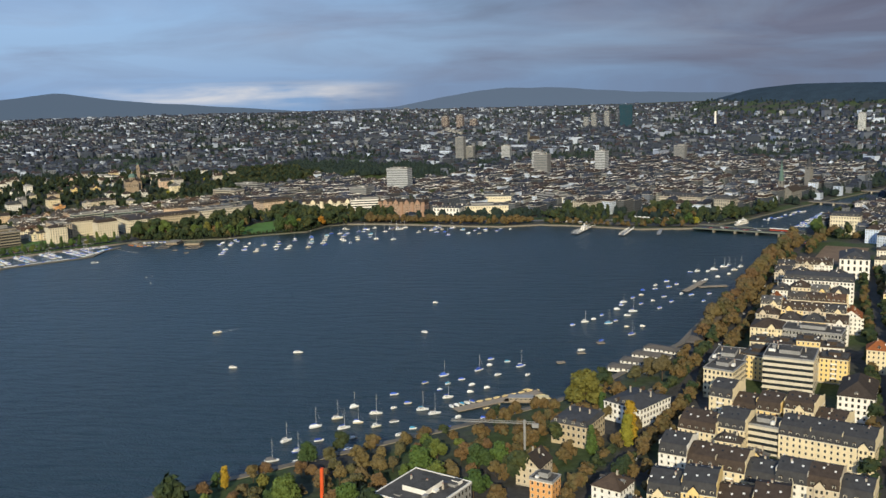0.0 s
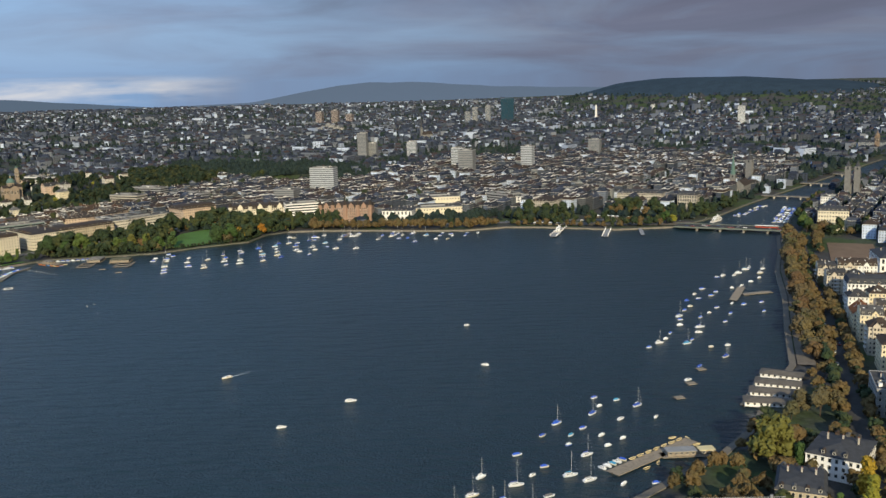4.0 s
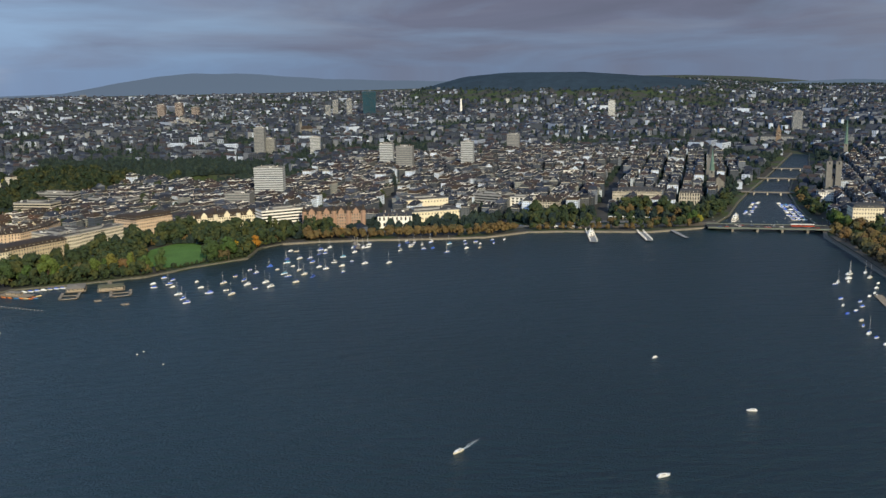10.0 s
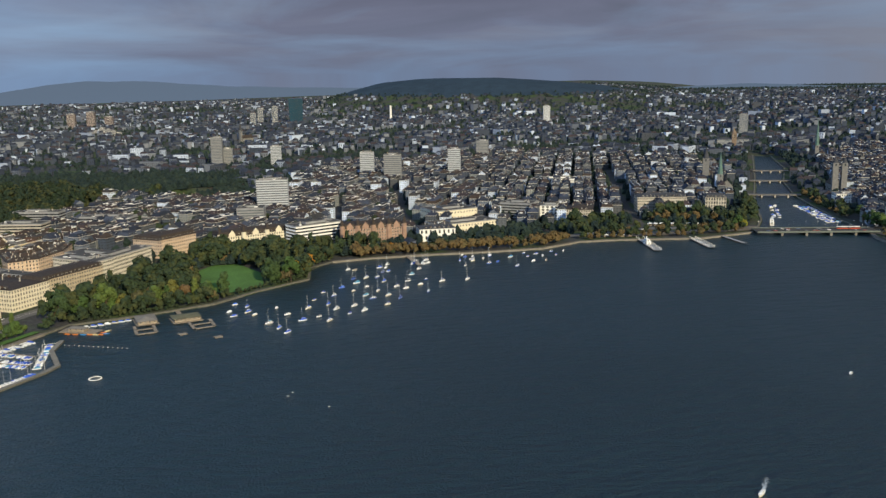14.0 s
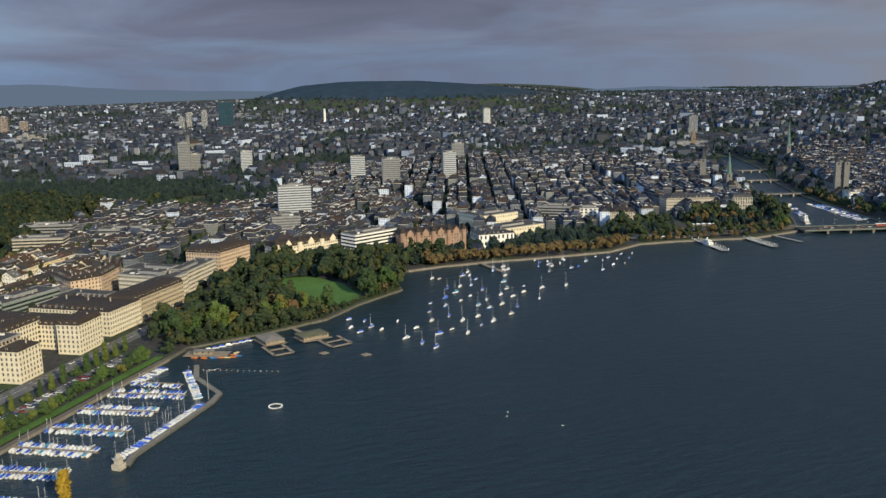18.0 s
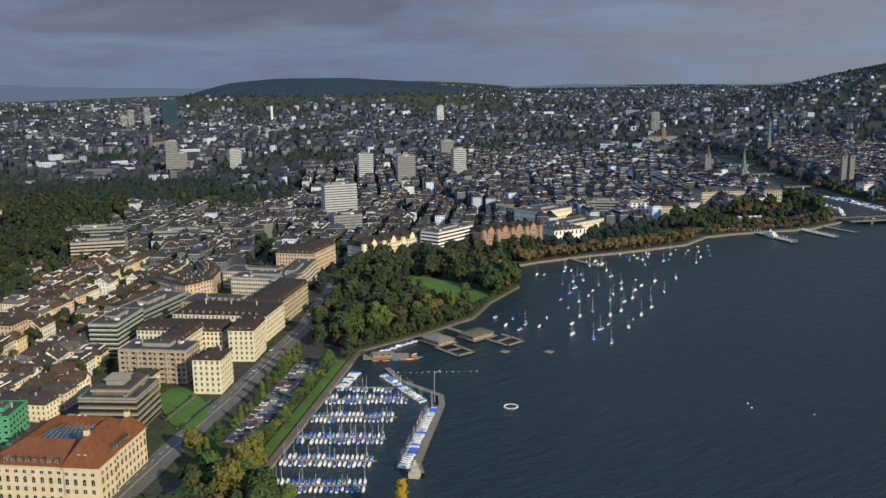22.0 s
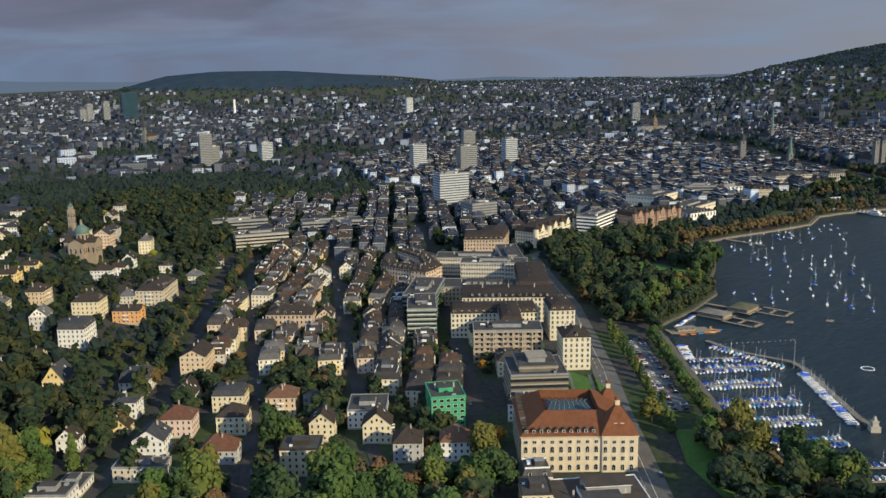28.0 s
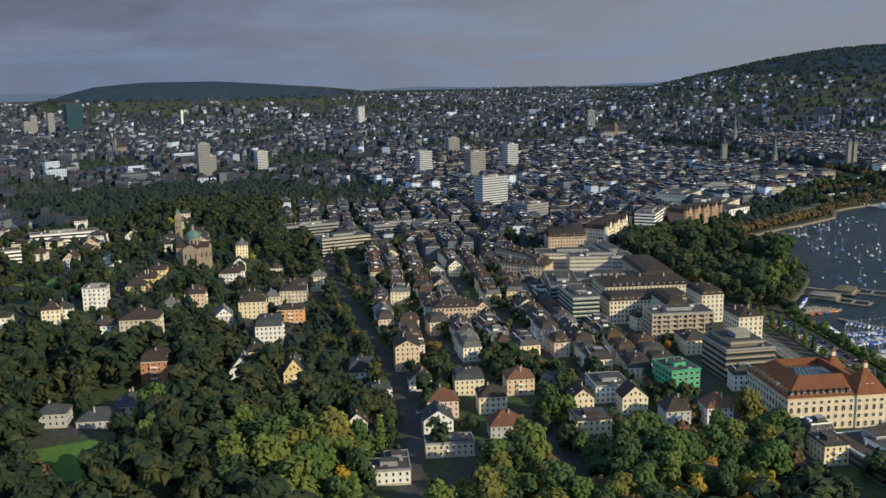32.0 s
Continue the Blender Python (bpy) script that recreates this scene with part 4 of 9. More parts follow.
def block(name, p1, p2, depth, floors, kind, label, category="building", fh=3.5, wall=None, roof=None, rise=None, pitch=2.9, size=(1.3, 1.9), bands=False, z=None, band=None, separate=()):
    """One large building whose front runs from p1 to p2; it reaches back to the line's left."""
    a, b = Vector(p1), Vector(p2)
    t = (b - a).normalized()
    nrm = Vector((-t.y, t.x))
    c = (a + b) / 2 + nrm * depth / 2
    w = (b - a).length
    eave = floors * fh + 1.0
    wall = wall or sand_mat
    g = Geo()
    g.box(-w / 2, -depth / 2, -4, w / 2, depth / 2, eave, wall)
    g.box(-w / 2 - 0.3, -depth / 2 - 0.3, eave - 0.55, w / 2 + 0.3, depth / 2 + 0.3, eave - 0.1, wall)
    g.box(-w / 2 - 0.15, -depth / 2 - 0.15, fh - 0.1, w / 2 + 0.15, depth / 2 + 0.15, fh + 0.2, wall)
    zz = ground_at(c.x, c.y) if z is None else z
    ob = top(name, g.mesh("walls"), pose(c.x, c.y, zz, 0, 0, math.degrees(math.atan2(t.y, t.x))), label, category)
    g = Geo()
    roof_geo(g, w, depth, eave, kind, rise or {"hip": 4.5, "mansard": 5.0, "gable": 5, "flat": 0.7}[kind], roof or (brown_roof_mat if kind != "flat" else concrete_mat), gable_mat=wall)
    part("roof", g.mesh("roof"), ob)
    if bands:
        for f in range(floors):
            g = Geo()
            zc = f * fh + 1.2
            g.frustum(ring(w, depth, 0.06), ring(w, depth, 0.06), zc, zc + fh * 0.5, tower_glass_band if name == "tower_block" else glass_mat)
            part("window_band", g.mesh("window_band"), ob, "dark ribbon of windows")
            g = Geo()
            g.frustum(ring(w, depth, 0.35), ring(w, depth, 0.35), zc + fh * 0.5, zc + fh * 0.5 + 0.9, band or wall)
            part("parapet", g.mesh("parapet"), ob)
    else:
        for s, nm in enumerate(("front", "side", "back", "side")):
            if s in separate:
                length = w if s % 2 == 0 else depth
                n = max(1, int((length - 1.2) / pitch))
                win = window_mesh(*size)
                for f in range(floors):
                    for k in range(n):
                        u = (k + 0.5) * length / n - length / 2
                        zc = 0.9 + f * fh + fh * 0.55 - size[1] / 2
                        part("window", win, ob, m=(pose(u, -depth / 2, zc), pose(w / 2, u, zc, 0, 0, 90), pose(-u, depth / 2, zc, 0, 0, 180), pose(-w / 2, -u, zc, 0, 0, -90))[s])
                continue
            g = Geo()
            windows_on(g, w, depth, 0.9, floors, fh, pitch, size, sides=(s,))
            part("glazing", g.mesh("glazing"), ob, kind="stuff")
    for k in range(3):
        part("chimney" if kind != "flat" else "roof_vent", chimney_mesh(), ob, m=pose((k - 1) * w * 0.28, depth * 0.1, eave + (3.0 if kind != "flat" else 1.6)))
    rr = random.Random(int(abs(c.x) * 3 + abs(c.y)))
    if kind == "flat":
        for k in range(min(7, int(w * depth / 130))):
            e, f, h = rr.uniform(0.7, 2.4), rr.uniform(0.7, 1.8), rr.uniform(0.6, 1.9)
            g = Geo(); g.box(-e, -f, 0, e, f, h, (white_mat, concrete_mat, dark_mat, concrete_mat)[k % 4], top=flat_roof_mat if k % 3 else None)
            part("roof_box", g.mesh("roof_box"), ob, m=pose(rr.uniform(-0.42, 0.42) * w, rr.uniform(-0.4, 0.4) * depth, eave + 0.65))
    elif w > 14 and c.y < 1700:
        n = int(w / 5)
        for side in (0, 1):
            for k in range(n):
                u = (k + 0.5) * w / n - w / 2
                if kind == "hip" and abs(u) > w / 2 - 5:
                    continue
                part("dormer", dormer_mesh(), ob, m=pose(u if side == 0 else -u, (-1 if side == 0 else 1) * (depth / 2 - (0.4 if kind == "mansard" else 1.6)), eave + 0.6, 0, 0, 180 * side))
    step = min(w, depth) / 2
    m = max(1, int(max(w, depth) / step))
    for k in range(m):
        u = (k + 0.5) / m - 0.5
        q = c + (t * w * u if w > depth else nrm * depth * u)
        PLACED.append((q.x, q.y, step * 1.1))
    return ob, eave

# ---- named buildings of the west bank ----
rng = random.Random(5)


def insurance_palace():
    """The cream stone office palace with the red roof round a glazed court."""
    p1, p2 = Vector((-742, 1212)), Vector((-700, 1176))
    t = (p2 - p1).normalized(); nrm = Vector((-t.y, t.x))
    w, d, eave = (p2 - p1).length, 50.0, 19.0
    c = (p1 + p2) / 2 + nrm * d / 2
    palace_tiles = material("palace_roof_tiles", (0.185, 0.074, 0.036), 0.8, amount=0.35, noise_scale=0.6, bump=0.3, spec=0.12)
    cream = material("cream_stone", (0.66, 0.55, 0.38), 0.85, amount=0.2)
    g = Geo()
    g.box(-w / 2, -d / 2, -4, w / 2, d / 2, eave, cream)
    for z, e in ((0.8, 0.25), (5.2, 0.22), (eave - 0.6, 0.55)):
        g.box(-w / 2 - e, -d / 2 - e, z - 0.35, w / 2 + e, d / 2 + e, z, cream)
    ob = top("office_palace", g.mesh("walls"), pose(c.x, c.y, ground_at(c.x, c.y), 0, 0, math.degrees(math.atan2(t.y, t.x))), "cream stone office palace with steep red tile roof and glazed court", "office building")
    g = Geo()
    hole = [(-w * 0.27, -d * 0.22), (w * 0.22, -d * 0.22), (w * 0.22, d * 0.36), (-w * 0.27, d * 0.36)]
    ring_out, z1 = ring(w, d, 0.9), eave + 7.5
    for k in range(4):
        a, b = ring_out[k], ring_out[(k + 1) % 4]
        e, f = hole[k], hole[(k + 1) % 4]
        g.face([(*a, eave), (*b, eave), (*f, z1), (*e, z1)], palace_tiles)
        g.face([(*e, z1), (*f, z1), (*f, eave + 3), (*e, eave + 3)], palace_tiles)
    part("roof", g.mesh("roof"), ob, "steep red tile roof")
    for across, along, size, peak in ((w / 2 - 8.0, -d / 2 + 7.6, 17.5, 13.5), (w / 2 - 6.0, d / 2 - 6.4, 12.0, 9.0)):
        g = Geo()
        roof_geo(g, size, size, eave + 0.1, "hip", peak, palace_tiles, 0.6)
        tower = part("pavilion_roof", g.mesh("pavilion_roof"), ob, "tall red pyramid roof", m=pose(across, along, 0))
        g = Geo()
        g.box(-1.1, -1.1, 0, 1.1, 1.1, 2.6, cream); g.frustum(ring(2.6, 2.6), ring(0.2, 0.2), 2.6, 4.2, palace_tiles)
        part("lantern", g.mesh("lantern"), tower, "small stone lantern", m=pose(0, 0, eave + peak - 1.0))
        if along < 0:
            for u in (-1.6, 1.6):
                g = Geo(); g.box(-0.8, -0.3, 0, 0.8, 2.4, 1.7, cream); g.face([(-0.5, -0.33, 0.3), (0.5, -0.33, 0.3), (0.5, -0.33, 1.4), (-0.5, -0.33, 1.4)], glass_mat)
                part("dormer", g.mesh("dormer"), tower, "pale dormer window", m=pose(u, -size / 2 + 3.0, eave + 3.6))
    g = Geo()
    g.box(w / 2 - 16.4, -d / 2 - 0.9, -4, w / 2 + 0.9, -d / 2 + 15.6, eave + 0.02, cream)
    g.box(w / 2 - 16.8, -d / 2 - 1.3, eave - 0.9, w / 2 + 1.3, -d / 2 + 16.0, eave - 0.2, cream)
    part("corner_pavilion", g.mesh("corner_pavilion"), ob, "projecting cream stone corner pavilion")
    court_glass = material("court_glass", (0.035, 0.065, 0.075), 0.12, amount=0.2, spec=0.6)
    g = Geo()
    hw, hd = w * 0.245, d * 0.29
    g.frustum([(-hw, -hd), (hw, -hd), (hw, hd), (-hw, hd)], [(-hw * 0.6, -0.3), (hw * 0.6, -0.3), (hw * 0.6, 0.3), (-hw * 0.6, 0.3)], eave + 3.2, eave + 6.6, court_glass)
    glazed = part("glass_roof", g.mesh("glass_roof"), ob, "glazed court roof with white bars", m=pose(-w * 0.025, d * 0.07, 0))
    for k in range(9):
        u = -hw + 2 * hw * k / 8
        for v in (-hd, hd):
            g = Geo(); g.rod((u, v, eave + 3.3), (u * 0.6, 0, eave + 6.7), 0.09, concrete_mat, 4)
            part("glazing_bar", g.mesh("glazing_bar"), glazed)
    def arched(h, arch):
        """A stone-framed window, round-headed where arch is set."""
        g = Geo()
        g.box(-1.15, -0.22, -0.3, 1.15, 0.0, 0.0, cream)
        for e, dep, mt in ((1.08, 0.12, frame_mat), (0.84, 0.16, glass_mat)):
            inset = 1.08 - e
            pts = [(-e, -dep, inset), (e, -dep, inset)] + [(e * math.cos(math.pi * q / 6), -dep, h + (e * math.sin(math.pi * q / 6) if arch else 0) * 0.9 - (0 if arch else inset)) for q in (range(7) if arch else (0, 6))]
            g.face(pts, mt)
        g.box(-0.06, -0.2, 0.3, 0.06, -0.14, h - 0.2, frame_mat)
        return g.mesh("window")
    rows_of = ((0.9, arched(2.4, True)), (5.9, arched(2.6, False)), (10.0, arched(2.6, True)), (14.7, arched(2.0, False)))
    for floor_z, win in rows_of:
        for s, length in ((0, w), (1, d), (3, d)):
            n = {0: 13, 1: 12, 3: 14}[s]
            for k in range(n):
                u = (k + 0.5) * length / n - length / 2
                out = 0.94 if (s == 0 and u > w / 2 - 15.8) or (s == 1 and u < -d / 2 + 15) else 0.02
                q = {0: pose(u, -d / 2 - out, floor_z), 1: pose(w / 2 + out, u, floor_z, 0, 0, 90), 3: pose(-w / 2 - 0.02, u, floor_z, 0, 0, -90)}[s]
                part("window", win, ob, m=q)
    for k in range(10):
        part("dormer", dormer_mesh(), ob, m=pose(-w / 2 + 2.5 + 3.6 * k, -d / 2 + 1.0, eave + 0.9))
    for k in range(6):
        part("dormer", dormer_mesh(), ob, m=pose(w / 2 - 1.0, -d / 2 + 18 + 3.2 * k, eave + 0.9, 0, 0, 90))
    for k in range(11):
        part("dormer", dormer_mesh(), ob, m=pose(-w / 2 + 1.0, d / 2 - 4 - 4.2 * k, eave + 0.9, 0, 0, -90))
    for k in range(3):
        PLACED.append((c.x + nrm.x * (k - 1) * 16, c.y + nrm.y * (k - 1) * 16, 26))


insurance_palace()
office_dark = material("bronze_panels", (0.16, 0.14, 0.11), 0.6, amount=0.25)
slab_pale = material("pale_slab", (0.33, 0.29, 0.225), 0.85, amount=0.2)
office, roof_z = block("office_block", (-687, 1274), (-661, 1254), 34, 5, "flat", "dark office block with pale concrete floor bands", fh=3.8, wall=office_dark, bands=True, band=slab_pale)
g = Geo(); g.box(-11, -12, roof_z + 0.6, 11, 14, roof_z + 4.4, office_dark, top=flat_roof_mat); g.box(-11.6, -12.6, roof_z + 2.6, 11.6, 14.6, roof_z + 3.6, slab_pale)
part("top_storey", g.mesh("top_storey"), office, "set-back top storey")
g = Geo(); g.box(-5, -6, roof_z + 4.4, 5, 5, roof_z + 7.6, concrete_mat); g.box(-6, -7, roof_z + 7.6, 6, 6, roof_z + 8.0, slab_pale, True)
part("lift_house", g.mesh("lift_house"), office, "pale grey lift house")
low_office, low_z = block("office_block", (-778, 1151), (-744, 1127), 43, 2, "flat", "low dark office pavilion with white roof edge", fh=3.6, wall=office_dark, roof=white_mat, bands=True)
brown_felt = material("brown_roof_felt", (0.075, 0.060, 0.048), 0.95, amount=0.35, noise_scale=0.2)
g = Geo(); g.box(-19.5, -20.0, low_z + 0.705, 19.5, 20.0, low_z + 0.76, brown_felt)
part("roof_felt", g.mesh("roof_felt"), low_office, "brown felt roof surface")
g = Geo(); g.box(-6, 4, low_z + 0.7, 14, 16, low_z + 4.6, concrete_mat, top=brown_felt); g.box(-6.4, 3.6, low_z + 4.6, 14.4, 16.4, low_z + 4.9, white_mat, True, brown_felt)
part("plant_room", g.mesh("plant_room"), low_office, "pale roof plant room")
tan_stone = material("tan_stone", (0.40, 0.33, 0.25), 0.9, amount=0.25)
pale_office = material("pale_office_stone", (0.58, 0.53, 0.43), 0.85, amount=0.2)
cream_render = material("cream_render", (0.68, 0.61, 0.46), 0.9, amount=0.15)
# lakeside stone office buildings, from the harbour north
block("corner_pavilion", (-614, 1300), (-600, 1289), 24, 6, "hip", "cream corner pavilion with balconies and dark hipped roof", fh=3.5, wall=cream_render, rise=4, separate=(0, 1))
balconies, balcony_eave = block("balcony_building", (-645, 1351), (-611, 1321), 22, 6, "flat", "tan stone apartment block with rows of balconies", fh=3.4, wall=tan_stone, pitch=3.4, size=(2.1, 2.1))
for k in range(8):
    g = Geo(); g.box(-0.45, -1.5, -1, 0.45, 0, balcony_eave + 0.4, tan_stone)
    part("pier", g.mesh("pier"), balconies, m=pose(-22.4 + 6.4 * k, -11, 0))
for f in range(1, 7):
    g = Geo(); g.box(-22.6, -1.3, -0.18, 22.6, 0, 0.1, tan_stone, True); g.box(-22.6, -1.38, 0.1, 22.6, -1.26, 0.95, tan_stone)
    part("balcony_slab", g.mesh("balcony_slab"), balconies, m=pose(0, -11, f * 3.4 + 0.4))
block("lakeside_building", (-572, 1350), (-558, 1339), 30, 6, "mansard", "cream lakeside office wing with dark roof", fh=3.5, wall=cream_render, separate=(0, 1))
block("lakeside_building", (-606, 1344), (-580, 1374), 15, 6, "mansard", "cream office building behind a garden court", fh=3.5, wall=cream_render)
block("lakeside_building", (-620, 1402), (-572, 1362), 22, 5, "mansard", "cream office building with dark roof and skylights", fh=3.5, wall=cream_render)
block("lakeside_building", (-586, 1428), (-532, 1379), 42, 5, "hip", "long cream stone office building with low dark roof", fh=3.7, wall=cream_render, rise=2.2, roof=brown_roof_mat, separate=(0, 1))
block("lakeside_palace", (-509, 1408), (-459, 1462), 26, 5, "mansard", "ornate sandstone lakeside palace with turrets", fh=3.7, wall=sand_mat)
block("court_building", (-566, 1476), (-518, 1425), 30, 4, "flat", "office building with flat roof behind the lakeside palace", fh=3.6, wall=sand_mat)
block("white_office", (-506, 1519), (-465, 1476), 22, 5, "flat", "long pale stone office building with flat roof", fh=3.8, wall=pale_office, pitch=2.2)
block("white_office", (-465, 1476), (-411, 1544), 20, 5, "flat", "long pale stone office wing facing the lake", fh=3.8, wall=pale_office, pitch=2.2)
block("white_office", (-497, 1564), (-446, 1511), 26, 4, "flat", "pale stone office wing with flat roof", fh=3.8, wall=pale_office, pitch=2.2)
pink_render = material("pink_stone", (0.55, 0.41, 0.29), 0.85, amount=0.25)
block("gabled_palace", (-399, 1573), (-360, 1605), 24, 5, "mansard", "pinkish stone apartment palace with gables and dark roof", fh=3.9, wall=pink_render, rise=7)
block("gabled_palace", (-428, 1601), (-399, 1573), 30, 5, "mansard", "pinkish stone apartment palace with steep dark roof", fh=3.7, wall=pink_render, rise=6)


def castle(p1, p2, depth, label, wall, roof, floors=5, turrets=4):
    ob, eave = block("lakeside_castle", p1, p2, depth, floors, "mansard", label, fh=3.7, wall=wall, roof=roof, rise=7)
    w = (Vector(p2) - Vector(p1)).length
    for k in range(turrets):
        u = -w / 2 + w * k / (turrets - 1)
        g = Geo()
        low = [(math.cos(j * math.pi / 4) * 2.8, math.sin(j * math.pi / 4) * 2.8) for j in range(8)]
        g.frustum(low, low, 0, eave + 4, wall)
        g.frustum([(a * 1.15, b * 1.15) for a, b in low], [(a * 0.04, b * 0.04) for a, b in low], eave + 4, eave + 12, roof)
        part("turret", g.mesh("turret"), ob, "round corner turret with pointed roof", m=pose(u, -depth / 2, 0))
        g = Geo()
        g.box(-3.6, -0.6, eave - 0.2, 3.6, 4, eave + 3, wall)
        g.face([(-3.6, -0.6, eave + 3), (3.6, -0.6, eave + 3), (0, -0.6, eave + 7.5)], wall)
        g.face([(-3.6, -0.6, eave + 3), (0, -0.6, eave + 7.5), (0, 5, eave + 7.5), (-3.6, 5, eave + 3)], roof)
        g.face([(0, -0.6, eave + 7.5), (3.6, -0.6, eave + 3), (3.6, 5, eave + 3), (0, 5, eave + 7.5)], roof)
        if k:
            part("gable", g.mesh("gable"), ob, "stepped stone gable", m=pose(u - w / (turrets - 1) / 2, -depth / 2, 0))


castle((-335, 1589), (-252, 1609), 26, "pale yellow castle-like apartment palace with gables", cream_render, brown_roof_mat, 4)
brick_red = material("red_brick", (0.33, 0.215, 0.155), 0.9, amount=0.3)
castle((-200, 1563), (-128, 1554), 28, "red brick castle-like apartment palace with turrets", brick_red, brown_roof_mat, 5, 5)
block("white_office", (-251, 1576), (-192, 1595), 24, 6, "flat", "white banded office building beside the park", fh=3.8, wall=white_mat, bands=True)
# concert hall and congress house
block("concert_hall", (-111, 1549), (-69, 1542), 30, 2, "hip", "white rounded concert hall pavilion with grey roof", fh=7, wall=white_mat, roof=slate_mat, rise=3, pitch=5, size=(2, 4))
block("congress_house", (-79, 1576), (4, 1589), 34, 2, "flat", "low yellow congress house with stepped flat roofs", fh=6, wall=cream_render, pitch=4)
block("congress_house", (-60, 1637), (0, 1646), 44, 3, "flat", "yellow concert house wing with long flat roof", fh=6.5, wall=cream_render, pitch=4)
block("bank_building", (40, 1662), (70, 1632), 30, 6, "flat", "grey banded office house near the lake", fh=3.6, wall=concrete_mat, bands=True)
block("white_house", (80, 1634), (109, 1615), 20, 5, "flat", "white cube office house with large windows", fh=3.8, wall=white_mat, pitch=5, size=(3, 2.2))
block("bank_building", (101, 1590), (130, 1573), 40, 5, "hip", "pale stone bank house behind park trees", fh=3.6, wall=stone_mat)
block("national_bank", (235, 1637), (297, 1612), 30, 5, "hip", "long pale stone bank palace with dark hipped roof", fh=4.0, wall=stone_mat, roof=slate_mat, pitch=2.4)
block("bank_palace", (315, 1594), (339, 1581), 24, 4, "mansard", "pale columned bank palace with loggia", fh=5.0, wall=stone_mat, roof=slate_mat, pitch=3.2, size=(1.8, 3.6))
block("low_hall", (238, 1964), (294, 1928), 36, 2, "flat", "low hall with a pale flat roof", fh=6, wall=white_mat, roof=white_mat)
ribbon("paved_square", [(124, 1488), (302, 1461)], 26, pave_mat, 0.45, "paved lakeside square with kiosks", "square")
tower_white = material("tower_white", (0.47, 0.49, 0.51), 0.8, amount=0.2)
tower_glass_band = material("tower_windows", (0.10, 0.11, 0.12), 0.3, amount=0.3)
# tall slabs
block("tower_block", (-256, 1838), (-214, 1828), 20, 15, "flat", "tall white apartment tower with balconies", fh=3.3, wall=tower_white, bands=True)
block("tower_block", (-298, 1729), (-265, 1721), 30, 8, "flat", "grey banded office slab", fh=3.3, wall=concrete_mat, bands=True)
block("tower_block", (-14, 2192), (10, 2184), 18, 15, "flat", "white office tower with bands of windows", fh=3.4, wall=tower_white, bands=True)
block("tower_block", (0, 2082), (28, 2072), 20, 16, "flat", "grey office tower with bands of windows", fh=3.4, wall=concrete_mat, bands=True)
block("tower_block", (125, 2100), (146, 2092), 20, 17, "flat", "white office tower with bands of windows", fh=3.4, wall=tower_white, bands=True)
block("tower_block", (303, 2410), (327, 2399), 18, 14, "flat", "pale apartment tower with flat roof", fh=3.2, wall=concrete_mat, bands=True)
block("tower_block", (-123, 2532), (-101, 2528), 16, 13, "flat", "slim white apartment tower with flat roof", fh=3.2, wall=tower_white, bands=True)
block("tower_block", (-246, 2548), (-224, 2542), 16, 20, "flat", "slim grey apartment tower with flat roof", fh=3.2, wall=concrete_mat, bands=True)
block("tower_block", (-221, 2562), (-201, 2558), 16, 12, "flat", "slim grey apartment tower with flat roof", fh=3.2, wall=concrete_mat, bands=True)
tower_brown = material("brown_panels", (0.19, 0.15, 0.14), 0.85, amount=0.2)
far_concrete = material("cool_concrete", (0.20, 0.215, 0.235), 0.9, amount=0.25)
for px, py, fl in ((-579, 4208, 21), (-511, 4200, 23), (-449, 4187, 17)):
    block("tower_block", (px - 14, py), (px + 14, py - 6), 24, fl, "flat", "brown apartment tower far in the town", fh=3.0, wall=tower_brown, z=6)
for k in range(6):
    block("apartment_slab", (-512 + k * 17, 3676), (-496 + k * 17, 3673), 16, (7, 9, 12, 10, 8, 6)[k], "flat", "stepped grey apartment slab", fh=3.0, wall=concrete_mat, z=6)
block("tower_block", (954, 3423), (976, 3415), 18, 18, "flat", "pale office tower far in the town", fh=3.2, wall=tower_white, z=20)
block("tower_block", (1128, 2597), (1146, 2583), 12, 15, "flat", "grey university tower with flat roof", fh=3.2, wall=far_concrete, z=24)


def university():
    """Long stone building on the slope with a square domed tower."""
    hill_stone = material("brown_sandstone", (0.19, 0.14, 0.10), 0.9, amount=0.3)
    block("university_building", (925, 2410), (992, 2378), 26, 4, "hip", "long grey stone university building on the slope", fh=4.2, wall=far_concrete, roof=slate_mat, pitch=3.4)
    x, y = 963, 2397
    z = ground_at(x, y)
    g = Geo(); g.box(-5.5, -5.5, 0, 5.5, 5.5, 31, hill_stone); windows_on(g, 11, 11, 19, 2, 5, 3.2, (1.4, 3.0))
    ob = top("university_tower", g.mesh("shaft"), pose(x, y, z, 0, 0, -25), "square sandstone university tower with a brown dome", "tower")
    g = Geo(); g.box(-6.1, -6.1, 31, 6.1, 6.1, 32, hill_stone); part("cornice", g.mesh("cornice"), ob)
    g = Geo()
    prof = [(5.4, 32), (5.2, 34.5), (4.3, 37), (2.9, 39), (1.5, 40.2), (1.3, 42.5), (0.1, 46)]
    for (r0, z0), (r1, z1) in zip(prof, prof[1:]):
        oct0, oct1 = ([(math.cos((j + 0.5) * math.pi / 4) * r, math.sin((j + 0.5) * math.pi / 4) * r) for j in range(8)] for r in (r0, r1))
        g.frustum(oct0, oct1, z0, z1, hill_stone)
    part("dome", g.mesh("dome"), ob, "brown stone dome with lantern")
    PLACED.append((x, y, 36))


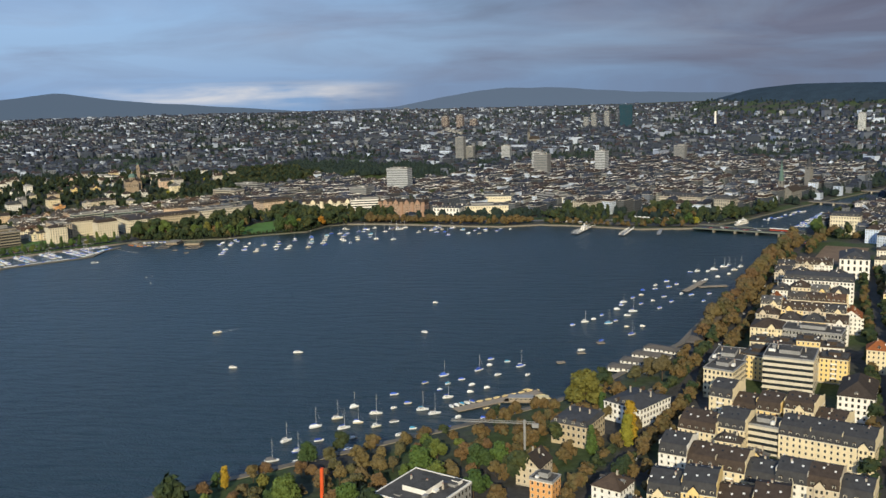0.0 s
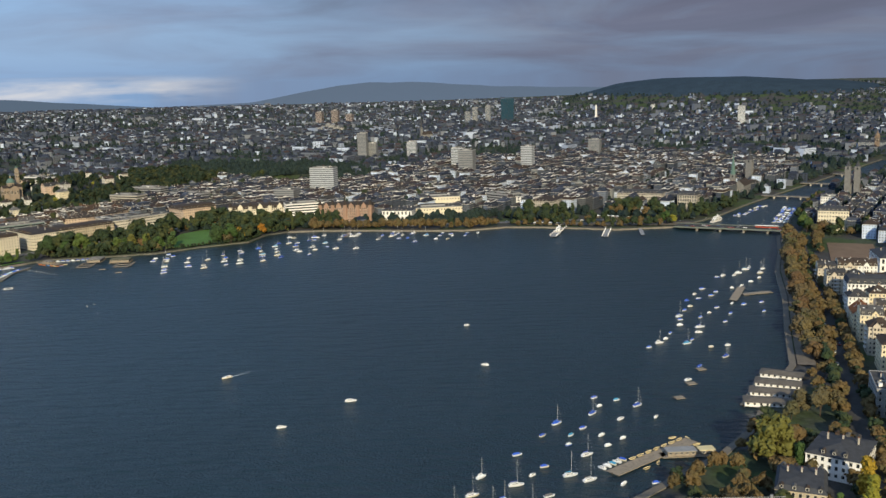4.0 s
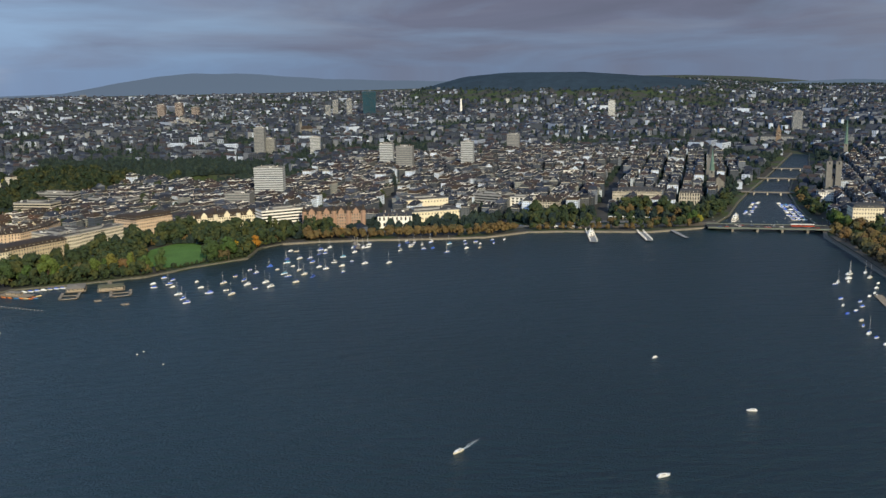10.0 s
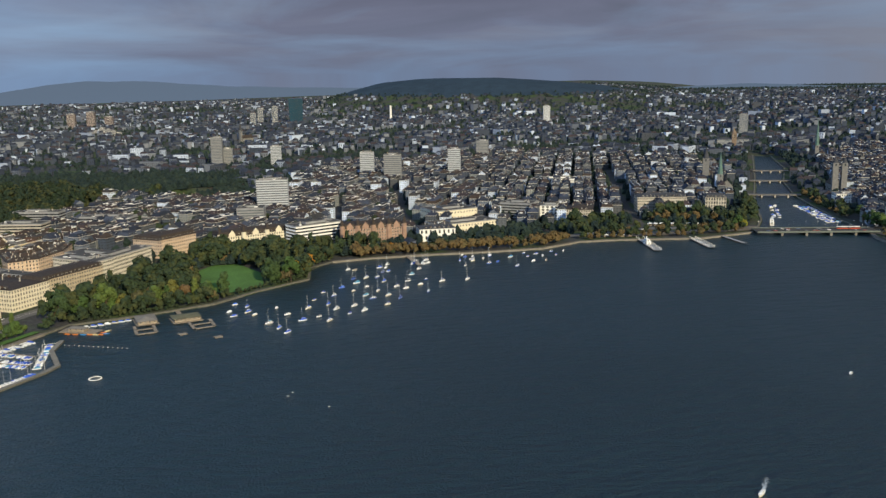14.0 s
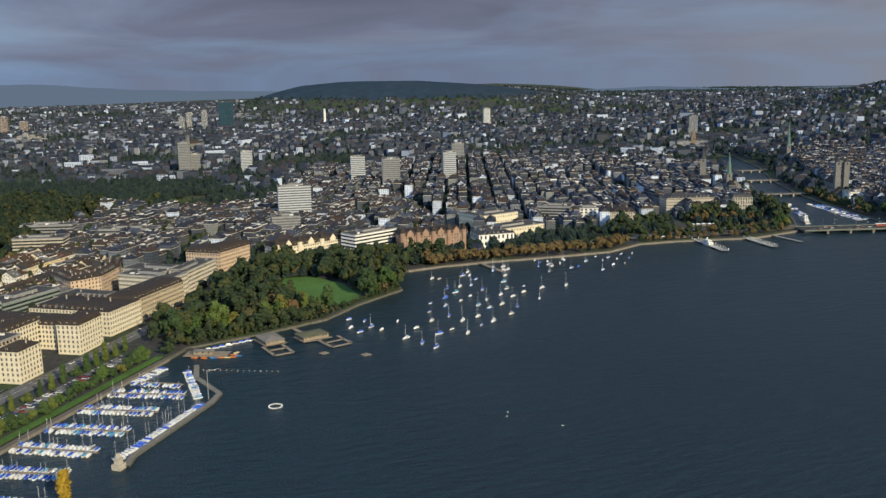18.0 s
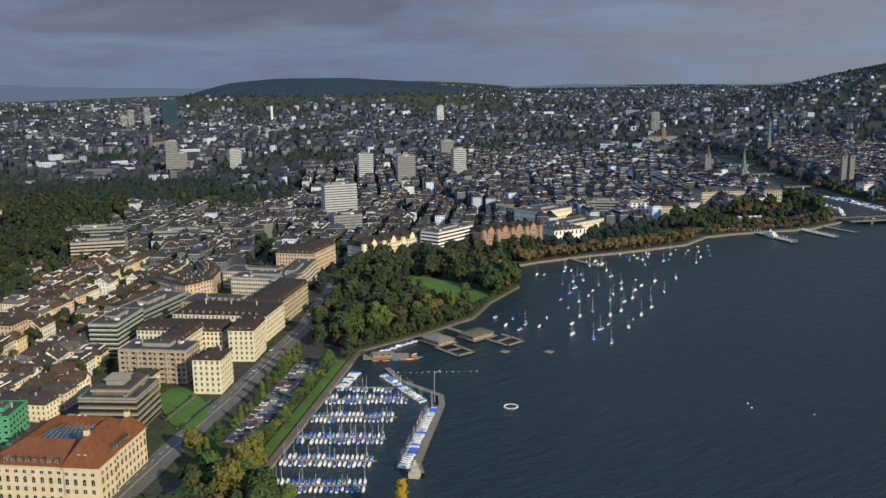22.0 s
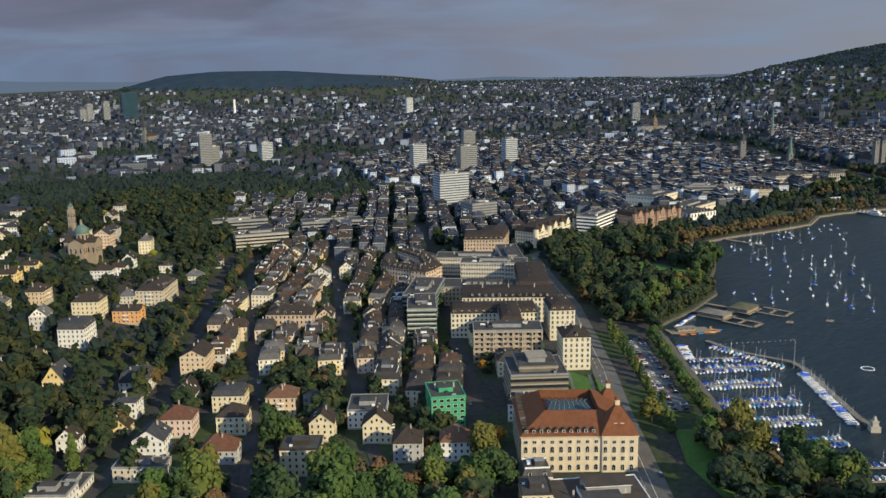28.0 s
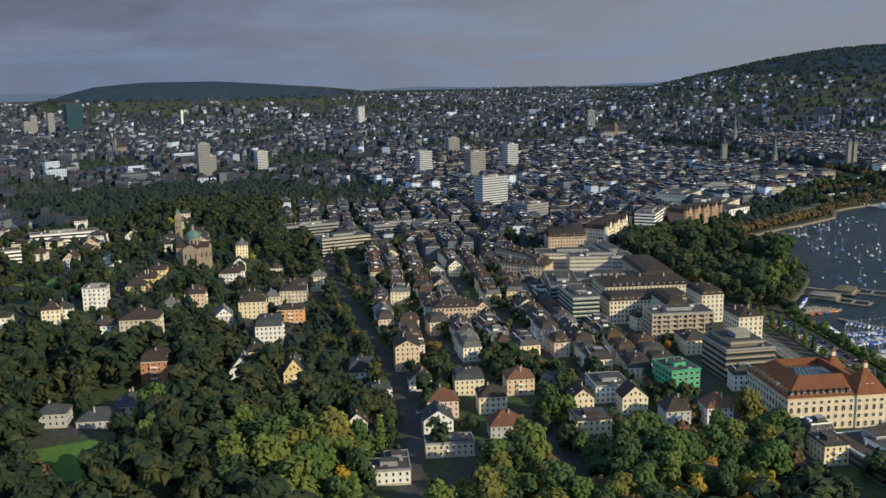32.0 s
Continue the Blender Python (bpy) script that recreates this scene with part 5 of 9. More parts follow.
university()
block("tower_block", (862, 4380), (880, 4376), 14, 14, "flat", "white tower far in the town", fh=3.2, wall=tower_white, z=12)
for px, py, fl in ((130, 3980, 24), (48, 3970, 17), (78, 3990, 22)):
    block("tower_block", (px - 10, py), (px + 10, py - 4), 18, fl, "flat", "pale tower beside the tall glass tower", fh=3.2, wall=far_concrete, z=6)


def glass_tower():
    g = Geo()
    tower_glass = material("green_glass", (0.015, 0.055, 0.085), 0.15, amount=0.25, noise_scale=0.05, spec=0.7)
    w, d = 50, 30
    g.frustum(ring(w - 4, d - 2), ring(w, d), 0, 60, tower_glass)
    g.frustum(ring(w, d), ring(w + 3, d + 2), 60.05, 112, tower_glass)
    ob = top("glass_tower", g.mesh("glass_walls"), pose(209, 3986, 0, 0, 0, -8), "tall blue-green glass office tower", "skyscraper")
    for k in range(36):
        g = Geo()
        z = 2 + 3.1 * k
        e = np.interp(z, [0, 60, 112], [-3.6, 0.3, 3.4])
        g.frustum(ring(w + e, d + e * 0.7, 0.1), ring(w + e, d + e * 0.7, 0.1), z, z + 0.5, dark_mat)
        part("floor_edge", g.mesh("floor_edge"), ob)


glass_tower()
g = Geo(); g.rod((0, 0, 0), (0, 0, 75), 5, white_mat, 12, 3.5)
top("tall_chimney", g.mesh("tall_chimney"), pose(545, 3880, 5), "tall pale chimney stack of a power plant", "chimney")


old_stone = material("weathered_church_stone", (0.185, 0.18, 0.17), 0.9, amount=0.3)


def church(x, y, yaw, nave, label, towers, spire_mat, wall=old_stone, eave=16, rise=9):
    """towers: along, across, side, height, spire height."""
    w, d = nave
    g = Geo()
    g.box(-w / 2, -d / 2, -4, w / 2, d / 2, eave, wall)
    windows_on(g, w, d, 3, 1, 8, 5, (1.4, 6))
    ob = top("church", g.mesh("nave"), pose(x, y, ground_at(x, y), 0, 0, yaw), label, "church")
    g = Geo(); roof_geo(g, w, d, eave, "gable", rise, brown_roof_mat, gable_mat=wall)
    part("roof", g.mesh("roof"), ob)
    for (u, v, s, h, sp) in towers:
        g = Geo()
        g.box(u - s / 2, v - s / 2, 0, u + s / 2, v + s / 2, h, wall)
        g.box(u - s / 2 - 0.3, v - s / 2 - 0.3, h - 6, u + s / 2 + 0.3, v + s / 2 + 0.3, h - 5.5, wall)
        for q in range(4):
            ca, sa = math.cos(q * math.pi / 2), math.sin(q * math.pi / 2)
            pts = [(-1, -s / 2 - 0.08, h - 4.5), (1, -s / 2 - 0.08, h - 4.5), (1, -s / 2 - 0.08, h - 1), (-1, -s / 2 - 0.08, h - 1)]
            g.face([(u + a * ca - b * sa, v + a * sa + b * ca, c) for a, b, c in pts], glass_mat)
        t = part("tower", g.mesh("tower"), ob, "square stone bell tower")
        g = Geo()
        r8 = [(u + math.cos((j + 0.5) * math.pi / 4) * s * 0.54, v + math.sin((j + 0.5) * math.pi / 4) * s * 0.54) for j in range(8)]
        g.frustum(r8, [(u + (a - u) * 0.03, v + (b - v) * 0.03) for a, b in r8], h, h + sp, spire_mat)
        part("spire", g.mesh("spire"), t, "pointed spire")
    PLACED.append((x, y, max(w, d) * 0.6))
    return ob


church(452, 1737, 60, (44, 18), "stone church with a slender green spire", [(-20, 10, 8, 34, 34)], copper_mat)
church(514, 1872, 50, (34, 18), "stone church with a broad clock tower", [(-20, 0, 10, 44, 18)], slate_mat)
church(598, 1662, 60, (44, 20), "stone minster with twin towers", [(-22, 6.5, 8, 50, 9), (-22, -6.5, 8, 50, 9)], slate_mat)
church(875, 2024, 60, (40, 18), "church with a tall green needle spire", [(-20, 0, 7, 36, 52)], copper_mat)
church(-92, 3136, 30, (36, 16), "far church with a dark pointed spire", [(-18, 0, 7, 38, 36)], slate_mat)


church_stone = material("warm_church_stone", (0.31, 0.245, 0.18), 0.85, amount=0.25)


def domed_church():
    x, y = -745, 1781
    zz = ground_at(x, y) + 3
    g = Geo()
    for w, d, h in ((30, 14, 15), (14, 30, 15)):
        g.box(-w / 2, -d / 2, -6, w / 2, d / 2, h, church_stone)
        windows_on(g, w, d, 3, 1, 9, 4, (1.5, 5))
    ob = top("domed_church", g.mesh("walls"), pose(x, y, zz, 0, 0, 45), "warm stone church with green copper dome and campanile", "church")
    for q in range(2):
        g = Geo(); roof_geo(g, 30, 14, 15, "gable", 4.5, brown_roof_mat, gable_mat=church_stone)
        part("roof", g.mesh("roof"), ob, m=pose(0, 0, 0.01 * q, 0, 0, 90 * q))
    r = [(math.cos(j * math.pi / 8) * 6.6, math.sin(j * math.pi / 8) * 6.6) for j in range(16)]
    g = Geo(); g.frustum(r, r, 12, 23, church_stone)
    drum = part("drum", g.mesh("drum"), ob, "round stone drum with arched windows")
    g = Geo(); g.box(6.6, -0.7, 16.5, 6.75, 0.7, 21.5, glass_mat)
    pane = g.mesh("window")
    for j in range(12):
        part("window", pane, drum, m=pose(0, 0, 0, 0, 0, 30 * j))
    g = Geo()
    for k in range(6):
        a0, a1 = k * math.pi / 12, (k + 1) * math.pi / 12
        f0, f1 = math.cos(a0) * 1.06, max(0.02, math.cos(a1) * 1.06)
        g.frustum([(p * f0, q * f0) for p, q in r], [(p * f1, q * f1) for p, q in r], 23 + math.sin(a0) * 7.5, 23 + math.sin(a1) * 7.5, copper_mat)
    part("dome", g.mesh("dome"), drum, "green copper dome")
    g = Geo(); g.rod((0, 0, 30), (0, 0, 34), 1.2, church_stone, 8); g.rod((0, 0, 34), (0, 0, 36.5), 1.3, copper_mat, 8, 0.1)
    part("lantern", g.mesh("lantern"), drum, "small stone lantern")
    g = Geo(); g.box(-2.6, -2.6, -6, 2.6, 2.6, 38, church_stone)
    for z in (24, 30, 35):
        g.box(-2.9, -2.9, z, 2.9, 2.9, z + 0.5, church_stone)
    windows_on(g, 5.2, 5.2, 24, 2, 5.5, 1.7, (0.9, 3.2))
    camp = part("campanile", g.mesh("campanile"), ob, "slim pale bell tower", m=pose(17, 17, 4))
    g = Geo(); g.box(-1.8, -1.8, 38, 1.8, 1.8, 41, church_stone); g.frustum(ring(4, 4), ring(0.2, 0.2), 41, 45, copper_mat)
    part("cap", g.mesh("cap"), camp, "small green cap")
    PLACED.append((x, y, 24))


domed_church()
# Enge town houses with a shape of their own
green_band = material("greenish_glass", (0.16, 0.23, 0.20), 0.3, amount=0.2, spec=0.5)
green_paint = material("bright_green_paint", (0.065, 0.34, 0.17), 0.6, amount=0.2)
block("green_house", (-739, 1283), (-723, 1273), 24, 5, "flat", "bright green rendered house with flat roof", fh=3.3, wall=green_paint, roof=green_paint, pitch=3.4, size=(2.1, 1.5))
block("office_slab", (-649, 1416), (-633, 1403), 44, 7, "flat", "slim pale office slab with ribbon windows", fh=3.3, wall=pale_office, band=green_band, bands=True)
block("school_house", (-715, 1500), (-690, 1477), 20, 4, "hip", "ochre brick town building with brown hipped roof", fh=3.8, wall=pink_render, rise=5)
for (a, b) in (((-559, 1566), (-547, 1518)), ((-547, 1518), (-520, 1528)), ((-520, 1528), (-499, 1564)), ((-499, 1564), (-491, 1608))):
    block("curved_building", a, b, 15, 5, "hip", "curved ochre apartment building following the street", fh=3.5, wall=pink_render, roof=brown_roof_mat, rise=3.5)
block("glass_office", (-620, 1458), (-604, 1440), 60, 6, "flat", "stepped greenish glass office building", fh=3.4, wall=concrete_mat, band=green_band, bands=True)
block("beige_office", (-584, 1787), (-532, 1767), 26, 5, "flat", "pale grey office block beside the railway", fh=3.6, wall=stone_mat, bands=True)
block("grey_office", (-572, 1863), (-515, 1839), 20, 6, "flat", "grey office slab with dark windows", fh=3.6, wall=concrete_mat, bands=True)
block("grey_office", (-489, 1807), (-428, 1775), 22, 5, "flat", "grey office block near the railway station", fh=3.6, wall=concrete_mat, bands=True)
block("white_institute", (-918, 1922), (-856, 1901), 16, 3, "flat", "low white institute building on the hill", fh=3.6, wall=white_mat, bands=True)
block("white_institute", (-814, 1977), (-755, 1950), 16, 3, "flat", "low white institute building among trees", fh=3.6, wall=white_mat, bands=True)
# Seefeld, east bank
block("white_villa", (162, 690), (183, 675), 32, 3, "hip", "white lakeside villa with dark hipped roof", fh=3.6, wall=white_mat, roof=slate_mat, rise=3)
block("stone_villa", (133, 649), (153, 641), 26, 3, "mansard", "beige stone lakeside villa with slate mansard roof", fh=3.8, wall=sand_mat, roof=slate_mat, rise=3)
block("flat_hall", (57, 545), (87, 532), 34, 3, "flat", "flat-roofed building with a white roof frame", fh=3.6, wall=concrete_mat, roof=white_mat)
SUNNY = ["cream", "yellow", "cream", "yellow", "beige", "white", "cream"]
BROWNS = [row_brown, row_brown, row_slate, row_slate, roof_mat, row_brown]
block("corner_block", (224, 737), (241, 729), 26, 5, "flat", "tall cream corner block with flat roof", fh=3.6, wall=PAINT["cream"], pitch=2.4)
block("white_office", (262, 750), (291, 741), 30, 6, "flat", "white banded office block with roof structures", fh=3.8, wall=pale_office, bands=True)
block("glass_office", (238, 649), (254, 642), 16, 4, "flat", "white office house with ribbon windows", fh=3.6, wall=pale_office, bands=True)
block("long_roof_house", (297, 702), (316, 696), 38, 4, "hip", "white house with long brown tile roof", fh=3.6, wall=white_mat, roof=brown_roof_mat, rise=7)
block("flat_block", (230, 764), (250, 758), 34, 4, "flat", "grey commercial block with flat roof", fh=3.8, wall=concrete_mat)
block("grey_office", (288, 836), (326, 822), 20, 5, "flat", "grey office block with a row of skylights", fh=3.7, wall=concrete_mat, pitch=2.2)
block("grand_hotel", (318, 1015), (376, 1000), 22, 5, "mansard", "white grand hotel with grey mansard roof and gables", "hotel", fh=3.7, wall=white_mat, roof=slate_mat, rise=6)
block("opera_house", (388, 1110), (415, 1104), 46, 3, "hip", "pale stone opera house with grey roof", "opera house", fh=6.5, wall=white_mat, roof=slate_mat, pitch=5, size=(2, 4), rise=6)
block("white_hotel", (438, 1389), (471, 1377), 24, 5, "mansard", "cream lakeside palace with grey roof near the bridge", fh=4.6, wall=cream_render, roof=slate_mat)
block("white_hotel", (509, 1562), (535, 1550), 22, 4, "flat", "white cube building on the river bank", fh=4, wall=white_mat)
ribbon("sand_square", [(400, 1186), (438, 1294)], 48, brown_gravel, 0.5, "large bare gravel square in front of the opera house", "square")
for p1, p2, dep, fl, kn, rs in (((183, 558), (243, 544), 24, 4, ["street"], 8), ((190, 600), (282, 565), 22, 4, ["street"], 8), ((203, 653), (222, 644), 24, 4, ["street"], 8),
                                ((223, 648), (237, 642), 24, 4, ["street"], 8), ((254, 640), (297, 621), 24, 4, ["street"], 8), ((223, 690), (260, 672), 24, 4, ["street"], 8),
                                ((262, 673), (291, 658), 22, 4, ["street"], 7), ((221, 636), (246, 627), 9, 2, ["hip"], 3.5), ((197, 634), (215, 628), 11, 2, ["flat"], None),
                                ((250, 545), (304, 524), 13, 4, ["gable", "hip"], 5), ((174, 525), (270, 496), 15, 5, ["street"], 7), ((153, 478), (259, 448), 15, 5, ["street"], 7),
                                ((252, 778), (265, 771), 26, 5, ["flat"], None), ((268, 784), (318, 768), 16, 5, ["flat", "mansard"], None), ((262, 810), (322, 796), 14, 5, ["hip", "flat"], None),
                                ((266, 838), (287, 832), 24, 5, ["hip"], 5), ((276, 880), (340, 862), 15, 5, ["street", "hip"], 5.5), ((284, 912), (346, 896), 14, 5, ["street"], 6),
                                ((310, 944), (354, 932), 15, 5, ["street"], 6), ((304, 980), (364, 966), 15, 5, ["street", "hip"], 5.5), ((318, 1058), (380, 1044), 15, 5, ["street", "hip"], 5.5), ((328, 1104), (378, 1092), 15, 5, ["street"], 6)):
    row(p1, p2, dep, fl, kn, rng, 0, 15, rs, walls=SUNNY, roofs=BROWNS)
red_gable = Vector((301, 948))
house(red_gable.x, red_gable.y, radians(75), 22, 15, 4, "gable", 0, rng, 7, label="cream gabled house with bright orange-red roof", roof=red_roof_mat, wall=PAINT["cream"])
house(352, 905, radians(75), 20, 15, 4, "gable", 0, rng, 6, label="cream house with bright orange-red roof", roof=red_roof_mat, wall=PAINT["white"])
house(345, 800, radians(-15), 15, 14, 5, "hip", 0, rng, 6, label="cream house with orange tile roof", roof=red_roof_mat, wall=PAINT["cream"])
house(135, 577, radians(-20), 12, 10, 3, "flat", 0, rng, label="bright orange brick house with flat roof", roof=concrete_mat, wall=PAINT["orange"])
house(128, 596, radians(70), 16, 13, 3, "gable", 0, rng, 6, label="sandstone gabled villa with brown roof", roof=brown_roof_mat, wall=PAINT["beige"])
# ---- houses of Enge, one by one: front middle, width, length, floors, roof, wall, roof tiles ----
GARDENS = []      # open front gardens: x, y, radius


def villa(x, y, width, length, floors, kind, wall, roof=None, label="", rise=None, turn=0.0, cat="house"):
    a = radians(49 + turn)
    if kind in ("hip", "gable", "mansard") and floors > 2:
        rise = (rise or 5) * 1.15
    elif rise:
        rise *= 1.25
    for k in range(3):
        GARDENS.append((x - math.cos(a) * (6 + 10 * k), y - math.sin(a) * (6 + 10 * k), width * 0.5 + 1.5))
    for k in range(2):
        GARDENS.append((x + 4, y - 8 - 10 * k, width * 0.4))
    c = Vector((x, y)) + Vector((math.cos(a), math.sin(a))) * length / 2
    return house(c.x, c.y, a, length, width, floors, kind, 0, rng, rise, label=label, roof=roof, wall=PAINT[wall])


tile_red = material("dark_red_roof_tiles", (0.135, 0.060, 0.036), 0.8, amount=0.4, noise_scale=0.6, bump=0.3)
orange_tiles = material("orange_roof_tiles", (0.16, 0.082, 0.046), 0.75, amount=0.35, noise_scale=0.6, bump=0.3)
villa(-956, 1491, 15, 15, 4, "mansard", "brick", brown_roof_mat, "dark orange brick villa with slate mansard roof")
villa(-910, 1473, 14, 16, 2, "gable", "white", slate_mat, "white gabled villa with steep slate roof", 7.5)
villa(-880, 1461, 13, 17, 2, "gable", "yellow", slate_mat, "bright yellow gabled villa with dark roof", 7.5)
villa(-839, 1445, 17, 18, 2, "mansard", "white", slate_mat, "white house with grey mansard roof and dormers", 6)
villa(-859, 1408, 13, 13, 3, "hip", "white", slate_mat, "white cube house with low grey roof", 2.5)
villa(-870, 1391, 11, 10, 1, "gable", "yellow", brown_roof_mat, "small yellow gabled house beside the street", 4.5)
villa(-900, 1382, 11, 11, 2, "gable", "white", brown_roof_mat, "small white gabled house among trees", 4.5)
villa(-871, 1349, 16, 16, 3, "gable", "white", slate_mat, "white chalet-like house with wide gable", 5)
villa(-885, 1328, 25, 12, 2, "flat", "beige", concrete_mat, "low modern beige house with flat roof")
villa(-848, 1367, 18, 15, 3, "hip", "pink", tile_red, "pale pink house with red hipped roof", 5)
villa(-823, 1409, 14, 15, 2, "gable", "white", brown_roof_mat, "white gabled house with dark brown roof", 5.5)
villa(-801, 1442, 16, 24, 5, "gable", "tan", brown_roof_mat, "tall tan apartment house with rounded gable", 4)
villa(-810, 1380, 18, 16, 3, "mansard", "cream", slate_mat, "cream house with flat-topped grey mansard roof", 4)
villa(-824, 1350, 16, 15, 3, "hip", "cream", brown_roof_mat, "cream house with brown pyramid roof", 5)
villa(-847, 1321, 18, 14, 2, "hip", "grey", tile_red, "grey house with red hipped roof", 5.5)
villa(-789, 1357, 17, 16, 3, "hip", "tan", orange_tiles, "tan house with orange-brown hipped roof", 5)
villa(-793, 1309, 13, 14, 3, "gable", "cream", brown_roof_mat, "cream gabled house with round window", 5)
villa(-824, 1281, 19, 16, 4, "flat", "cream", brown_roof_mat, "modern cream apartment house with balconies")
villa(-765, 1307, 21, 24, 3, "flat", "white", concrete_mat, "white office house with brown gravel flat roof")
villa(-773, 1287, 15, 13, 3, "gable", "cream", brown_roof_mat, "cream half-timbered villa with steep brown gable", 6)
villa(-776, 1258, 14, 14, 3, "hip", "grey", brown_roof_mat, "grey villa with steep brown roof", 6)
villa(-757, 1243, 15, 14, 3, "hip", "white", orange_tiles, "white house with tan hipped roof", 6)
villa(-900, 1671, 17, 12, 5, "flat", "white", concrete_mat, "white five-storey apartment house on the hill")
villa(-917, 1577, 25, 20, 4, "hip", "beige", brown_roof_mat, "large pale apartment house with dark hipped roof", 5)
villa(-854, 1695, 15, 14, 2, "hip", "yellow", brown_roof_mat, "yellow hillside villa with brown roof", 5)
villa(-834, 1716, 18, 16, 2, "hip", "yellow", brown_roof_mat, "yellow hillside villa with brown roof", 5)
villa(-808, 1741, 15, 14, 2, "hip", "yellow", brown_roof_mat, "yellow hillside villa with brown roof", 4)
villa(-810, 1601, 20, 20, 4, "hip", "cream", brown_roof_mat, "cream multi-storey house with steep dark roof", 6)
villa(-843, 1536, 18, 22, 4, "mansard", "white", slate_mat, "white terraced house with grey mansard roof", 5)
villa(-748, 1630, 22, 44, 4, "hip", "beige", brown_roof_mat, "long beige apartment block with brown roof", 4)
villa(-786, 1585, 20, 16, 3, "hip", "orange", brown_roof_mat, "ochre orange house with low hipped roof", 3)
villa(-758, 1706, 18, 14, 3, "hip", "white", brown_roof_mat, "white hillside house with brown hipped roof", 4)
villa(-834, 1642, 15, 18, 3, "hip", "tan", brown_roof_mat, "tan hillside house with dark hipped roof", 5)
villa(-878, 1506, 10, 12, 2, "hip", "tan", brown_roof_mat, "small tan garden house among trees", 3)
# the villa with terraces in the hillside park
villa(-1012, 1450, 20, 14, 1, "hip", "grey", slate_mat, "grey park villa with slate roofs beside the lawn", 4)
villa(-1028, 1466, 15, 12, 2, "hip", "grey", slate_mat, "pale park villa with low white-edged roof", 3)
villa(-994, 1452, 14, 16, 2, "hip", "beige", slate_mat, "pale park villa with low grey roof", 4)
villa(-929, 1327, 20, 14, 2, "flat", "white", concrete_mat, "white modern house with stepped flat roofs")
villa(-916, 1335, 12, 16, 1, "flat", "white", concrete_mat, "low white garage house with flat roof")
for k in range(6):
    GARDENS.append((-757 - 9 * k, 1791 - 9 * k, 18))
for k in range(3):
    GARDENS.append((-1060 + 16 * k, 1392 - 2 * k, 12))
# ---- the town in rows of blocks ----
PARK = [(-509, 1332), (-419, 1345), (-371, 1351), (-329, 1385), (-277, 1405), (-265, 1470), (-226, 1492), (-150, 1489), (-175, 1541), (-240, 1563), (-336, 1566), (-397, 1530), (-445, 1451), (-500, 1376)]
LAWN = [(-376, 1480), (-352, 1511), (-326, 1506), (-311, 1455), (-316, 1396), (-338, 1378), (-356, 1378), (-372, 1399), (-379, 1440)]
HILL_PARK = [(-1256, 1207), (-1019, 1244), (-918, 1332), (-860, 1430), (-879, 1532), (-969, 1571), (-1108, 1570), (-1300, 1450)]
HARBOUR_GREEN = [(-503, 1319), (-524, 1337), (-704, 1144), (-692, 1043), (-625, 1111), (-630, 1162)]
WOOD = [(-610, 2089), (-709, 2562), (-387, 2470), (-223, 2388), (-235, 2079), (-267, 1983), (-449, 2063)]
SQUARE = [(342, 1186), (384, 1310), (418, 1398), (475, 1396), (467, 1279), (441, 1179)]
PROMENADE = [(-29, 580), (96, 567), (162, 658), (197, 730), (223, 856), (306, 1151), (379, 1350), (418, 1379), (379, 1360), (132, 714)]
CENTRE_FRONT = [(-120, 1468), (64, 1469), (203, 1435), (302, 1453), (329, 1542), (181, 1587), (61, 1577), (-109, 1537)]
VILLA_QUARTER = [(-810, 1489), (-769, 1436), (-717, 1372), (-725, 1318), (-720, 1279), (-723, 1250), (-753, 1206), (-783, 1175), (-850, 1230), (-938, 1320)]
CLIFF_WOOD = [(-640, 2060), (-600, 1930), (-640, 1800), (-560, 1830), (-500, 1960), (-440, 2060), (-600, 2120)]
CLEAR = [CLIFF_WOOD, PARK, HARBOUR_GREEN, WOOD, SQUARE, PROMENADE, CENTRE_FRONT, HILL_PARK]


def open_ground(X, Y, R):
    """Which places are free of water, parks and streets (numpy)."""
    X, Y, R = np.asarray(X, float), np.asarray(Y, float), np.asarray(R, float)
    ok = ~inside(X, Y, WATER) & (edge_distance(X, Y, WATER, True)[0] > R + np.where(Y > 1640, 2.5, 9))
    for poly in CLEAR:
        ok &= ~inside(X, Y, poly)
    for line, width in ROADS:
        ok &= edge_distance(X, Y, line)[0] > width / 2 + R * 0.62
    return ok


def is_clear(x, y, r):
    for px, py, pr in PLACED:
        if abs(px - x) < pr + r and (px - x) ** 2 + (py - y) ** 2 < (pr + r) ** 2 * 0.62:
            return False
    return True


